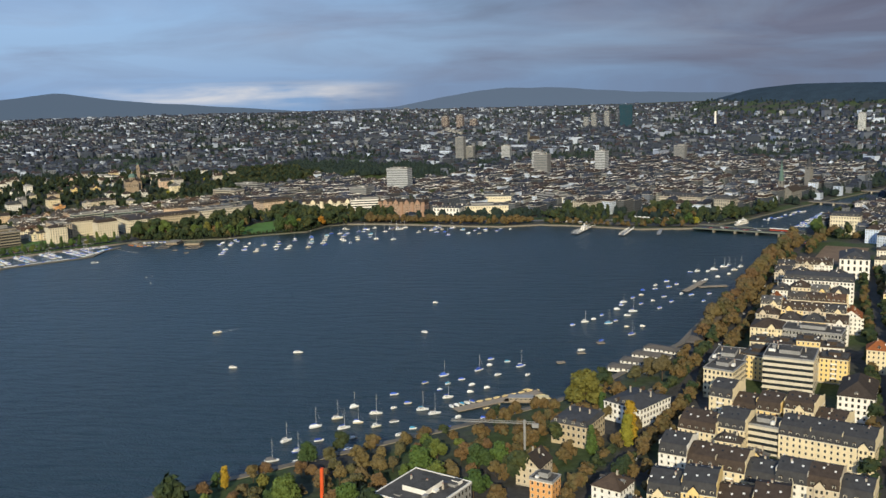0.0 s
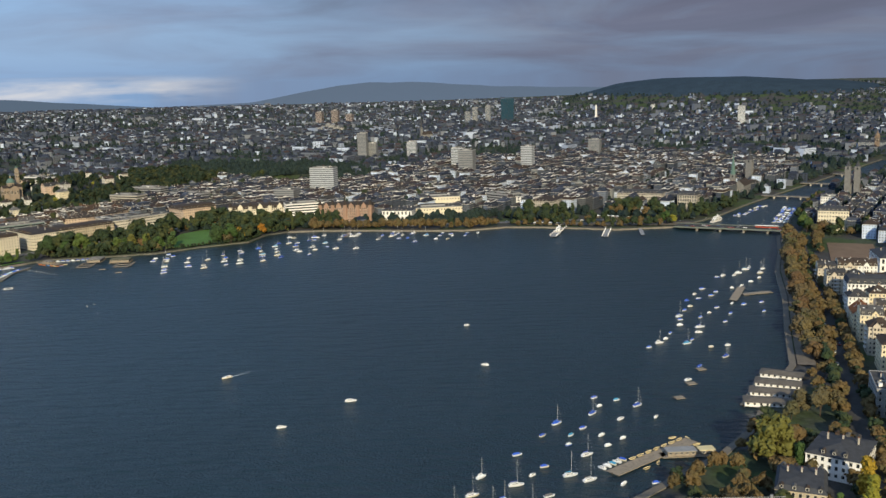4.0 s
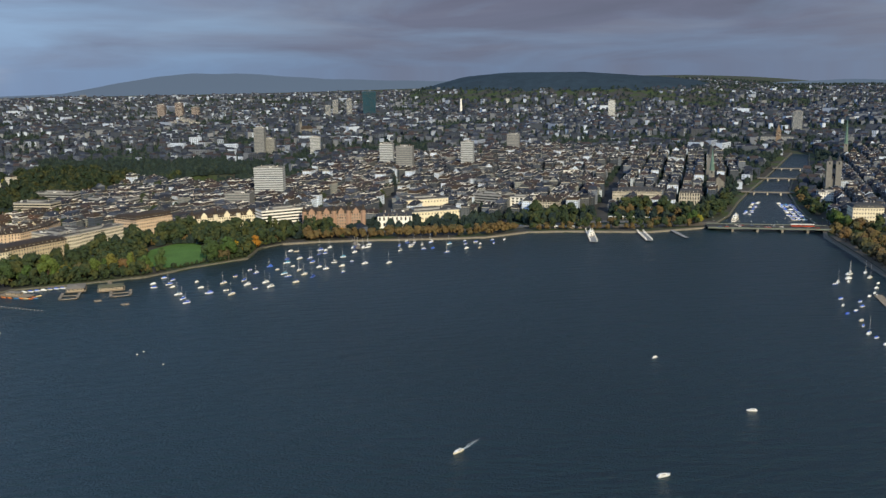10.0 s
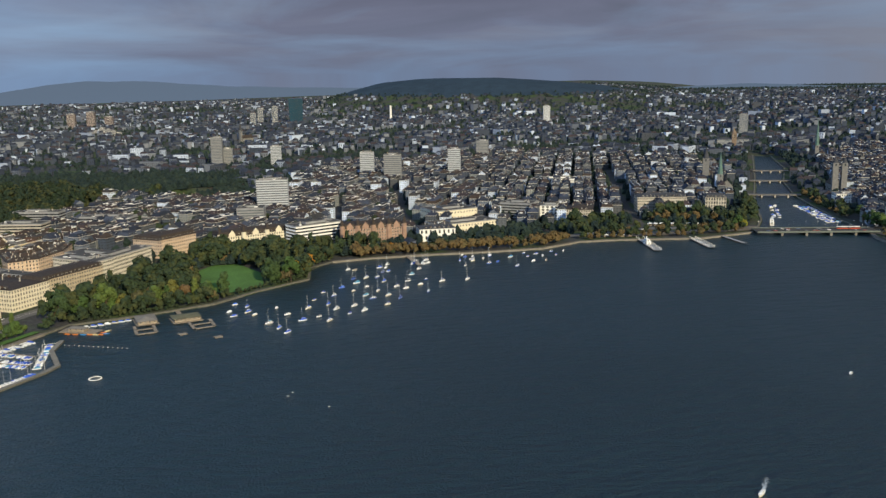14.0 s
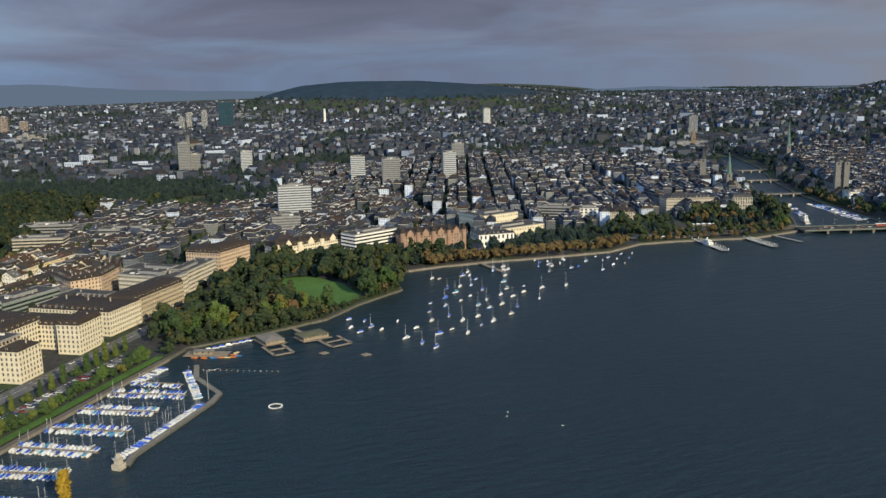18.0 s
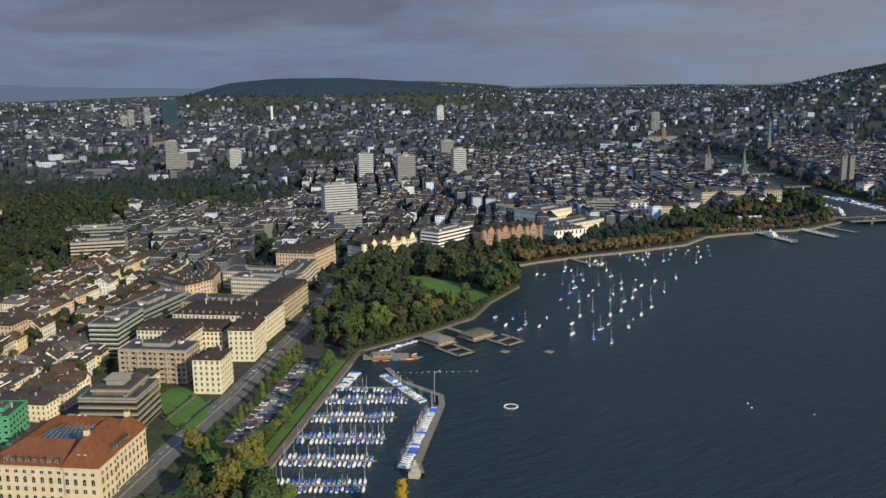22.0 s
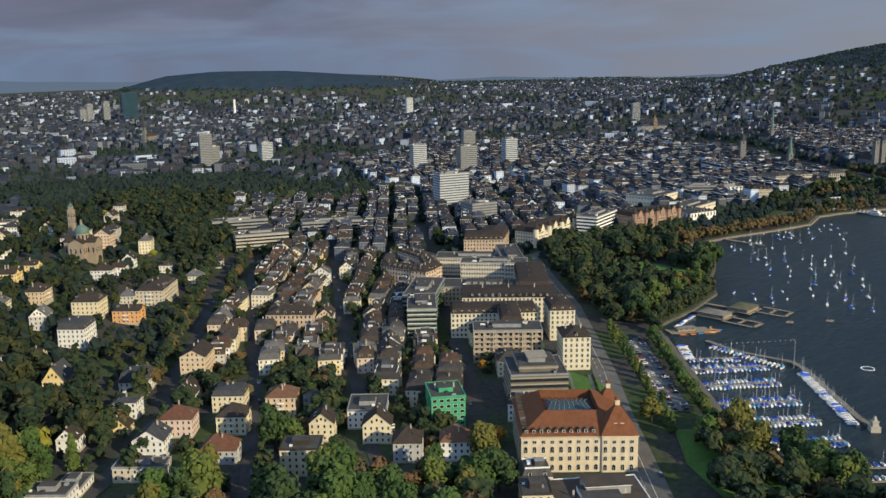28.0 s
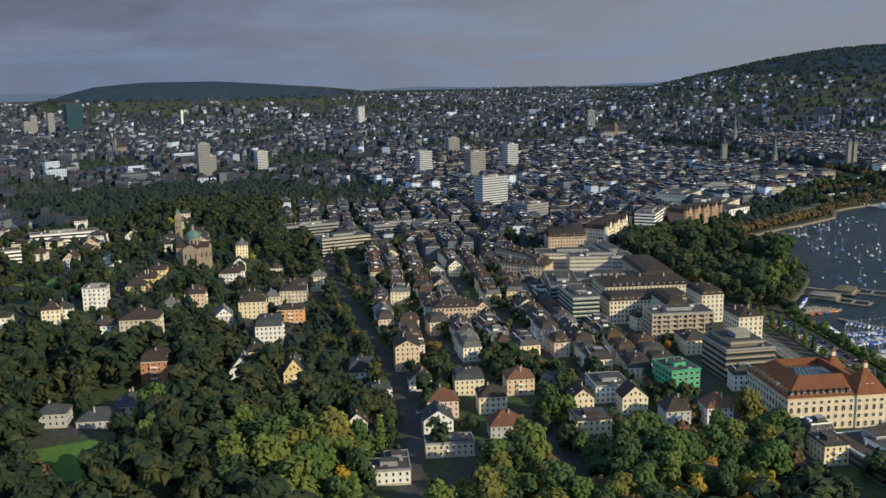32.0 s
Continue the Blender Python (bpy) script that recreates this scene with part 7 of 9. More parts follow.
avenue([(206, 1556), (297, 1518)], 11, ["green_a", "green_b", "rust_b"], 37, "trees of the square", joined="town_trees")
avenue([(209, 1574), (300, 1539)], 11, ["green_a", "green_d"], 38, "trees of the square", joined="town_trees")
avenue([(260, 1466), (301, 1493), (347, 1551), (413, 1639)], 12, ["green_a", "poplar_green", "green_c"], 39, "river trees", joined="town_trees")
avenue([(264, 1460), (284, 1467)], 9, ["green_a", "yellow"], 40, "river trees", scale=1.1)
avenue([(457, 1476), (501, 1572), (565, 1685)], 12, ["green_c", "green_a"], 41, "river trees", joined="town_trees")
avenue([(x + 8, y - 4) for x, y in RIVER_EAST[:3]], 10, ["green_c", "green_a", "rust_b"], 47, "river trees", 2, 0.75, joined="town_trees", gaps=0.25)
avenue([(430, 1352), (500, 1322), (560, 1300)], 9, ["green_c", "rust_b", "green_a"], 49, "trees of the square", 3, 0.95, joined="town_trees", gaps=0.1)
avenue([(428, 1368), (480, 1352), (540, 1330)], 9, ["rust_b", "green_c", "green_b"], 50, "trees of the square", 3, 0.95, joined="town_trees", gaps=0.1)
avenue([(384, 1240), (402, 1300), (424, 1340)], 10, ["rust_b", "green_c", "rust_a"], 51, "trees of the square", 3, 0.8, joined="town_trees", gaps=0.15)
avenue([(x - 9, y + 5) for x, y in RIVER_WEST[4:]], 10, ["green_c", "green_a", "green_b"], 48, "river trees", 3, 1.0, joined="town_trees", gaps=0.15)
avenue([(416, 1371), (436, 1426), (465, 1466)], 8, ["rust_a", "green_a"], 42, "trees by the bridge", 4, 1.1)
avenue([(427, 1358), (465, 1416)], 9, ["rust_a", "rust_b"], 43, "trees by the bridge", 5, 1.0)
# harbour front: rows of trees round the car park
avenue([(-514, 1307), (-635, 1170)], 8.5, ["green_c", "green_c", "green_a", "green_c", "green_a"], 44, "harbour trees", 1, 0.72)
avenue([(-524, 1336), (-603, 1243), (-652, 1187)], 12, ["poplar_green", "fir", "green_c"], 45, "roadside trees", 1, 0.62)
scatter([(-694, 1133), (-644, 1183), (-623, 1151), (-617, 1112), (-692, 1023), (-783, 944), (-863, 904), (-804, 1034)], 10.5, ["green_a", "green_b", "green_d", "rust_a", "green_a", "green_c"], 46, group="lakeside trees", keep=0.85, scale=0.95, joined="lakeside_trees", near=[(-650, 1180), (-610, 1180), (-610, 1090), (-660, 1090)])
tree(-591, 1087, "poplar", random.Random(8), 1.0)
tree(-644, 1208, "green_a", random.Random(9), 1.0); tree(-653, 1153, "green_a", random.Random(10), 1.05); tree(-658, 1141, "yellow", random.Random(11), 0.9)
tree(-726, 1243, "yellow", random.Random(12), 1.0, group=""); tree(-751, 1230, "green_d", random.Random(13), 1.0)
tree(-655, 1332, "yellow", random.Random(14), 0.7); tree(-699, 1515, "yellow", random.Random(15), 0.8)
NEAR_TREES = [(-985, 1290), (-930, 1240), (-850, 1180), (-770, 1170), (-740, 1200), (-800, 1290), (-880, 1340), (-930, 1400), (-980, 1400)]
GREENS = ["green_a", "green_b", "green_d", "green_a", "green_c", "green_d"]
# gardens of the west bank and the hillside park
scatter([(-1006, 1066), (-749, 1084), (-751, 1205), (-798, 1257), (-914, 1302), (-1029, 1228)], 12, GREENS + ["rust_a", "yellow"], 51, group="garden trees", keep=0.9, joined="garden_trees", near=NEAR_TREES, clear_houses=0.7)
scatter(VILLA_QUARTER, 9.5, GREENS + ["green_c", "rust_b", "green_b"], 57, group="garden trees", keep=0.5, scale=0.72, clear_houses=0.85, joined="garden_trees")
scatter(HILL_PARK, 12.5, GREENS + GREENS + ["green_b", "fir", "rust_b", "yellow"], 52, [HILL_LAWN, [(-1022, 1438), (-1050, 1446), (-1046, 1476), (-990, 1470), (-985, 1450)]], group="hillside park trees", keep=0.95, scale=1.08, joined="hillside_trees", near=NEAR_TREES, clear_houses=0.85)
scatter([(-913, 1342), (-840, 1410), (-711, 1618), (-593, 1816), (-600, 2090), (-911, 2100), (-1159, 1760), (-1128, 1569), (-969, 1571), (-869, 1511)], 15, GREENS + GREENS + ["fir", "green_b", "yellow"], 53, group="hillside garden trees", keep=0.72, clear_houses=1.05, scale=0.68, joined="hillside_trees")
# hedges and shrubs in the front gardens
scatter([(-940, 1310), (-840, 1410), (-711, 1618), (-640, 1740), (-700, 1800), (-960, 1760), (-1040, 1560), (-969, 1480)], 9, ["green_c", "green_a", "green_b"], 62, group="garden shrubs", keep=0.4, clear_houses=0.9, scale=0.36, joined="garden_shrubs", open_gardens=False)
ribbon("garden_path", [(-642, 1247), (-609.5, 1282)], 1.7, pale_asphalt, 0.62, "pale paved garden path between lawns", "path")
ribbon("garden_path", [(-643, 1264), (-616, 1293)], 1.7, pale_asphalt, 0.62, "pale paved garden path between lawns", "path")
avenue([(-640.5, 1246), (-608, 1280.5)], 1.7, ["green_c", "green_b"], 63, "clipped hedge", 0.1, 0.12, joined="garden_shrubs")
avenue([(-644, 1266), (-617, 1295)], 1.7, ["green_c", "green_b"], 64, "clipped hedge", 0.1, 0.11, joined="garden_shrubs")
scatter(CLIFF_WOOD, 10, GREENS, 59, group="wood trees", scale=0.95, joined="hillside_trees", clear_houses=0.7)
scatter([(-889, 1188), (-746, 1255), (-645, 1336), (-566, 1444), (-507, 1565), (-550, 1772), (-711, 1578), (-841, 1381)], 8, ["green_c", "green_a", "rust_b", "green_c", "green_b", "green_a"], 54, group="street trees", keep=0.68, scale=0.70, clear_houses=0.62, joined="street_trees")
scatter([(-560, 1560), (-400, 1640), (-252, 1626), (-109, 1587), (-27, 1896), (-169, 2058), (-449, 2043), (-580, 1830)], 10, ["green_c", "green_a", "green_c", "green_b"], 56, group="street trees", keep=0.6, scale=0.75, clear_houses=0.7, joined="street_trees")
for side in (-12, 12):
    avenue([(x - side * 0.76, y + side * 0.65) for x, y in ((-900, 1338), (-831, 1419), (-792, 1476), (-725, 1578), (-657, 1685), (-534, 1851))], 11, ["green_a", "green_b", "rust_b", "green_c"], 58 + side, "railway trees", 2.5, 0.8, joined="street_trees")
# Seefeld lake front
for side in (-8, 8):
    avenue([(x + side, y) for x, y in ((150, 560), (208, 732), (261, 893), (313, 1068), (357, 1214))], 9, ["rust_b", "rust_a", "green_c"], 70 + side, "street trees", 1.5, 0.75, joined="town_trees")
    avenue([(x + side, y) for x, y in ((259, 458), (316, 661), (369, 885), (425, 1146))], 10, ["green_c", "green_a", "rust_b"], 71 + side, "street trees", 1.5, 0.7, joined="town_trees")
scatter([(150, 560), (185, 560), (200, 640), (215, 720), (250, 850), (225, 850), (180, 740)], 10, ["rust_a", "rust_b", "green_c", "rust_b"], 72, group="garden trees", keep=0.4, scale=0.62, joined="town_trees")
scatter([(-60, 520), (-20, 590), (12, 621), (76, 672), (131, 722), (156, 750), (187, 745), (155, 625), (94, 505), (0, 480)], 12, ["rust_a", "rust_a", "rust_b", "green_c", "rust_b", "green_d", "rust_a"], 55, group="lakeside garden trees", keep=0.8, scale=0.72, joined="lakeside_trees", near=[(-60, 560), (60, 640), (110, 640), (110, 560), (0, 520)])
tree(150, 701, "green_d", random.Random(16), 1.25); tree(161, 694, "poplar_green", random.Random(21), 0.75); tree(177, 655, "poplar", random.Random(17), 1.25); tree(175, 645, "poplar", random.Random(18), 1.15); tree(156, 634, "fir", random.Random(22), 0.95)
tree(200, 768, "rust_a", random.Random(23), 1.15); tree(191, 776, "rust_a", random.Random(24), 1.1); tree(182, 764, "rust_b", random.Random(25), 0.9)
tree(-28, 567, "poplar", random.Random(19), 0.75)


def woods():
    """Woodland and the town's many trees, joined."""
    rg = random.Random(77)
    g = Geo()

    def lump(x, y, z, r, h, mat=hazed_wood_leaf):
        n0 = len(g.v)
        for q in range(1, 4):
            w = math.pi * q / 5
            for j in range(6):
                a = 2 * math.pi * j / 6 + q * 0.6
                k = rg.uniform(0.75, 1.2)
                g.v.append((x + math.sin(w) * math.cos(a) * r * k, y + math.sin(w) * math.sin(a) * r * k, z + h * (0.35 + 0.65 * math.cos(w) * k)))
        g.v.append((x, y, z + h * rg.uniform(0.95, 1.15)))
        s = g.slot(mat)
        for q in range(2):
            for j in range(6):
                g.f.append((n0 + q * 6 + j, n0 + (q + 1) * 6 + j, n0 + (q + 1) * 6 + (j + 1) % 6, n0 + q * 6 + (j + 1) % 6)); g.m.append(s)
        for j in range(6):
            g.f.append((n0 + 18, n0 + j, n0 + (j + 1) % 6)); g.m.append(s)

    def small_lump(x, y, z, r, h, mat=hazed_wood_leaf):
        """A far tree: a crown of two uneven rings and a top."""
        n0 = len(g.v)
        for w, up in ((1.0, 0.30), (0.72, 0.74)):
            for j in range(5):
                a = 2 * math.pi * j / 5 + up * 2
                k = w * rg.uniform(0.7, 1.2)
                g.v.append((x + math.cos(a) * r * k, y + math.sin(a) * r * k, z + h * up * rg.uniform(0.85, 1.15)))
        g.v.append((x, y, z + h * rg.uniform(0.95, 1.15)))
        s = g.slot(mat)
        for j in range(5):
            g.f.append((n0 + j, n0 + (j + 1) % 5, n0 + 5 + (j + 1) % 5, n0 + 5 + j)); g.m.append(s)
            g.f.append((n0 + 5 + j, n0 + 5 + (j + 1) % 5, n0 + 10)); g.m.append(s)

    P = []
    xs, ys = [p[0] for p in WOOD], [p[1] for p in WOOD]
    for _ in range(2600):
        P.append((rg.uniform(min(xs), max(xs)), rg.uniform(min(ys), max(ys)), 1))
    for _ in range(7500):
        P.append((rg.uniform(-450, 1100), rg.uniform(1500, 2600), 2))
    for _ in range(42000):
        P.append((rg.uniform(-3600, 4300), rg.uniform(1500, 5700), 2))
    for _ in range(9500):
        P.append((rg.uniform(1900, 4300), rg.uniform(1200, 3600), 4))
    A = np.array([p[:2] for p in P]); K = np.array([p[2] for p in P])
    H = land(A[:, 0], A[:, 1])
    ok = ~inside(A[:, 0], A[:, 1], WATER) & (edge_distance(A[:, 0], A[:, 1], WATER, True)[0] > 12)
    ok &= np.where(K == 1, inside(A[:, 0], A[:, 1], WOOD), True)
    ok &= np.where(K == 2, ~inside(A[:, 0], A[:, 1], WOOD) & (H < 180) & ~((H > 98) & (A[:, 1] > 3800) & (A[:, 0] < 2300)), True)
    ok &= np.where(K == 4, (H > 158), True)
    for line, width in ROADS:
        ok &= edge_distance(A[:, 0], A[:, 1], line)[0] > width / 2 + 3
    for px, py, pr in PLACED:
        ok &= (A[:, 0] - px) ** 2 + (A[:, 1] - py) ** 2 > (pr * 0.75 + 2) ** 2
    for (x, y), k, h, good in zip(A, K, H, ok):
        if not good:
            continue
        r = rg.uniform(3.5, 6.5) if k < 3 else rg.uniform(5, 9)
        (small_lump if k == 4 or (k == 2 and y > 2300) else lump)(x, y, h, r, r * rg.uniform(1.5, 2.3) if k == 1 else rg.uniform(7, 14) if k == 2 else rg.uniform(6, 9), hazed_wood_leaf)
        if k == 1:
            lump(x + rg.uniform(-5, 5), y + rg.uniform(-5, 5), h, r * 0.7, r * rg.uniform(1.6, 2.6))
    me = g.mesh("woodland")
    top("woodland", me, Matrix(), "dark green woodland and far town trees, haze-blue tint painted in", "woods", kind="stuff")


big = random.Random(61)
for x, y, kind, sc in ((-993, 1428, "green_d", 1.15), (-999, 1419, "poplar", 0.9), (-996, 1357, "green_d", 1.2), (-985, 1345, "green_d", 1.25), (-974, 1338, "green_d", 1.2), (-965, 1347, "green_a", 1.3), (-1004, 1345, "green_d", 1.1), (-986, 1326, "green_d", 1.2),
                       (-1068, 1392, "rust_a", 1.4), (-1074, 1404, "rust_a", 1.2), (-948, 1338, "yellow", 1.0), (-960, 1400, "green_b", 1.1), (-1013, 1402, "poplar_green", 0.95), (-1005, 1408, "poplar_green", 1.0),
                       (-862, 1302, "green_b", 1.1), (-818, 1315, "green_b", 1.2), (-812, 1308, "green_a", 1.1), (-806, 1240, "rust_a", 1.2), (-816, 1246, "rust_b", 1.3), (-800, 1226, "rust_a", 1.2), (-764, 1205, "green_d", 1.05), (-829, 1248, "green_d", 1.1), (-790, 1395, "rust_b", 0.9)):
    tree(x, y, kind, big, sc)
woods()
for name, crowd in GROVE.items():
    crowd.put(name, "many garden and park trees in mixed green", "trees")

# ---- boats, jetties and baths ----
def hull_mesh(length, beam, height):
    def make():
        g = Geo()
        sec = [(-0.5, 0.72), (-0.25, 0.95), (0.05, 1.0), (0.3, 0.72), (0.45, 0.3), (0.5, 0.02)]
        deck = [(x * length, w * beam / 2) for x, w in sec]
        keel = [(x * length * 0.96, w * beam / 2 * 0.62) for x, w in sec]
        n = len(sec)
        lo = [(x, y) for x, y in keel] + [(x, -y) for x, y in reversed(keel)]
        hi = [(x, y) for x, y in deck] + [(x, -y) for x, y in reversed(deck)]
        lo, hi = lo[::-1], hi[::-1]
        g.frustum(lo, hi, -0.35, height, hull_mat, cap=white_mat)
        return g.mesh("hull")
    return cached(("hull", length, beam, height), make)


def cabin_mesh(length, beam, height, covered):
    def make():
        g = Geo()
        m = cover_mat if covered else white_mat
        l, b = length, beam
        lo = [(-0.46 * l if covered else -0.40 * l, -0.40 * b if covered else -0.33 * b), (0.30 * l if covered else 0.22 * l, -0.33 * b if covered else -0.26 * b), (0.30 * l if covered else 0.22 * l, 0.33 * b if covered else 0.26 * b), (-0.46 * l if covered else -0.40 * l, 0.40 * b if covered else 0.33 * b)]
        hi = [(-0.36 * l, -0.08 * b if covered else -0.26 * b), (0.12 * l, -0.06 * b if covered else -0.2 * b), (0.12 * l, 0.06 * b if covered else 0.2 * b), (-0.36 * l, 0.08 * b if covered else 0.26 * b)]
        g.frustum(lo, hi, height + 0.01, height + (0.9 if covered else 0.65), m)
        if not covered:
            g.face([(-0.3 * l, -0.305 * b, height + 0.22), (0.1 * l, -0.275 * b, height + 0.22), (0.08 * l, -0.25 * b, height + 0.5), (-0.3 * l, -0.28 * b, height + 0.5)], glass_mat)
            g.face([(0.1 * l, 0.275 * b, height + 0.22), (-0.3 * l, 0.305 * b, height + 0.22), (-0.3 * l, 0.28 * b, height + 0.5), (0.08 * l, 0.25 * b, height + 0.5)], glass_mat)
        return g.mesh("cover" if covered else "cabin")
    return cached(("cabin", length, beam, height, covered), make)


def mast_mesh(length, height):
    def make():
        g = Geo()
        g.rod((0.06 * length, 0, height), (0.06 * length, 0, height + length * 1.5), 0.10, mast_mat, 5, 0.07)
        g.rod((0.06 * length, 0, height + 1.3), (-0.38 * length, 0, height + 1.25), 0.10, mast_mat, 5)
        g.rod((0.49 * length, 0, height), (0.06 * length, 0, height + length * 1.45), 0.025, mast_mat, 3)
        return g.mesh("mast")
    return cached(("mast", length, height), make)


def sail_roll_mesh(length, height):
    def make():
        g = Geo()
        g.rod((0.05 * length, 0, height + 1.5), (-0.37 * length, 0, height + 1.42), 0.24, cover_mat, 7, 0.17)
        return g.mesh("furled_sail")
    return cached(("roll", length, height), make)


def boat(x, y, yaw, length, sail, covered, group, z=0.02):
    beam, h = round(length * 0.34, 2), round(0.55 + length * 0.05, 2)
    word = ("sailing boat with bare mast" if sail else "small motor boat") + (" under canvas cover" if covered else "")
    ob = top("sailing_boat" if sail else "motor_boat", hull_mesh(length, beam, h), pose(x, y, z, 0, 0, yaw), word + (" on a mooring" if "moor" in group else " at a harbour jetty" if "harbour" in group else " on calm water"), "boat", group)
    part("cover" if covered else "cabin", cabin_mesh(length, beam, h, covered), ob)
    if sail:
        part("mast", mast_mesh(length, h), ob)
        part("furled_sail", sail_roll_mesh(length, h), ob)
    return ob


def deck(name, line, width, label, category="jetty", z=0.9, mat=wood_mat):
    ob = ribbon(name, line, width, mat, z, label, category, False, wood_mat, 0.35)
    del ob["kind"]
    g = Geo(); g.rod((0, 0, -3), (0, 0, 0.9), 0.16, bark_mat, 6)
    post = cached("post", lambda: g.mesh("post"))
    for (x0, y0), (x1, y1) in zip(line, line[1:]):
        n = max(1, int(math.hypot(x1 - x0, y1 - y0) / 8))
        for k in range(n + 1):
            part("post", post, ob, m=pose(x0 + (x1 - x0) * k / n, y0 + (y1 - y0) * k / n, z - 0.5))
    return ob


rb = random.Random(91)
# harbour: six jetties and the mole
JETTIES = [((-533, 1263), (-505, 1240)), ((-550, 1247), (-508, 1218)), ((-570, 1225), (-529, 1196)), ((-590, 1201), (-550, 1172)), ((-609, 1180), (-569, 1149)), ((-625, 1153), (-587, 1127))]
for k, (a, b) in enumerate(JETTIES):
    deck("jetty", [a, b], 1.8, "narrow wooden harbour jetty")
    A, B = Vector(a), Vector(b)
    t = (B - A).normalized()
    nrm = Vector((-t.y, t.x))
    n = int((B - A).length / 2.55)
    for side in (1, -1):
        if k == 0 and side == 1:
            continue
        for j in range(n):
            if rb.random() < 0.06:
                continue
            ln = rb.choice((5.0, 5.2, 6.0))
            p = A + t * (j + 0.6) * 2.55 + nrm * side * (1.2 + ln / 2)
            boat(p.x, p.y, math.degrees(math.atan2(nrm.y * side, nrm.x * side)) + rb.uniform(-2, 2) + 180, ln, rb.random() < 0.35, rb.random() < 0.82, "harbour boats")
mole = ribbon("mole", [(-489, 1276), (-495, 1249), (-489, 1210), (-497, 1197), (-553, 1135), (-559, 1122)], 3.8, quay_mat, 1.3, "curved stone harbour mole", "mole", False, bank_mat, 5.0)
for j in range(31):
    f = j / 30
    a, b = Vector((-506, 1196)), Vector((-563, 1136))
    p = a.lerp(b, f)
    boat(p.x + 1.5, p.y - 1.1, 138 + rb.uniform(-5, 5), rb.choice((6.6, 6.0, 6.6, 7.5)), rb.random() < 0.4, rb.random() < 0.35, "harbour boats along the mole")
for j in range(18):
    f = j / 17
    p = Vector((-496, 1266)).lerp(Vector((-501, 1210)), f)
    boat(p.x - 1.6, p.y, 184 + rb.uniform(-4, 4), rb.choice((5.2, 6.0)), rb.random() < 0.4, rb.random() < 0.7, "harbour boats along the mole")
for j in range(9):
    p = Vector((-515, 1285)).lerp(Vector((-535, 1265)), j / 8)
    boat(p.x + 4, p.y - 4, -40, rb.choice((7.5, 8.2)), False, j % 3 == 0, "harbour boats at the quay")
for j in range(7):
    p = Vector((-440, 1325)).lerp(Vector((-472, 1317)), j / 6)
    boat(p.x, p.y - 4.5, -15 + rb.uniform(-4, 4), 5.2, False, rb.random() < 0.8, "rental boats at the quay")
for side in (0, 1):
    a, b = ((-628, 1117), (-596, 1091)) if side == 0 else ((-637, 1105), (-605, 1080))
    deck("jetty", [a, b], 1.6, "narrow wooden harbour jetty")
    for j in range(12):
        p = Vector(a).lerp(Vector(b), j / 12)
        boat(p.x + 2.4, p.y + 3.0, 52, 5.2, rb.random() < 0.4, rb.random() < 0.6, "harbour boats at the small basin")


def pillar():
    g = Geo()
    g.box(-2.6, -2.6, -3, 2.6, 2.6, 3.0, stone_mat); g.box(-1.6, -1.6, 3.0, 1.6, 1.6, 5.5, stone_mat); g.box(-1.9, -1.9, 5.5, 1.9, 1.9, 6.0, stone_mat)
    g.frustum(ring(2.4, 1.6), ring(1.4, 0.8), 6.0, 8.6, stone_mat)
    top("harbour_pillar", g.mesh("harbour_pillar"), pose(-562, 1123, 0, 0, 0, 45), "stone pillar with a carved figure at the mole's end", "pillar")


pillar()
g = Geo(); g.rod((0, 0, -2), (0, 0, 18), 0.3, concrete_mat, 8, 0.18); g.rod((0, 0, 17), (9, 7, 15.5), 0.12, white_mat, 5)
top("signal_mast", g.mesh("signal_mast"), pose(-497, 1205, 1.2), "tall pale signal mast on the mole", "mast")


def buoy_line(name, pts, r, label, mat=white_mat):
    ob = top(name, None, pose(pts[0][0], pts[0][1], 0), label, "buoy")
    def make():
        g = Geo(); g.frustum([(math.cos(j) * r * 0.6, math.sin(j) * r * 0.6) for j in range(6)], [(math.cos(j) * r, math.sin(j) * r) for j in range(6)], -0.2, 0.25, mat)
        g.frustum([(math.cos(j) * r, math.sin(j) * r) for j in range(6)], [(math.cos(j) * r * 0.3, math.sin(j) * r * 0.3) for j in range(6)], 0.25, 0.6, mat)
        return g.mesh("float")
    me = cached(("float", r, mat.name), make)
    for x, y in pts:
        part("float", me, ob, m=pose(x - pts[0][0], y - pts[0][1], 0.05))


buoy_line("fountain_ring", [(-464 + 4.0 * math.cos(k * math.pi / 12), 1172 + 4.0 * math.sin(k * math.pi / 12)) for k in range(24)], 0.5, "floating ring of white fountain nozzles")
buoy_line("buoy_chain", [(-490 + k * 3.4, 1268 - k * 2.2) for k in range(15)], 0.35, "line of small white floats off the harbour")
for x, y in ((-350, 1088), (-346, 1094), (-330, 1060), (-518, 1040)):
    buoy_line("buoy", [(x, y)], 0.7, "small white mooring buoy")


bath_roof = material("bath_roof", (0.125, 0.108, 0.09), 0.9, amount=0.3)


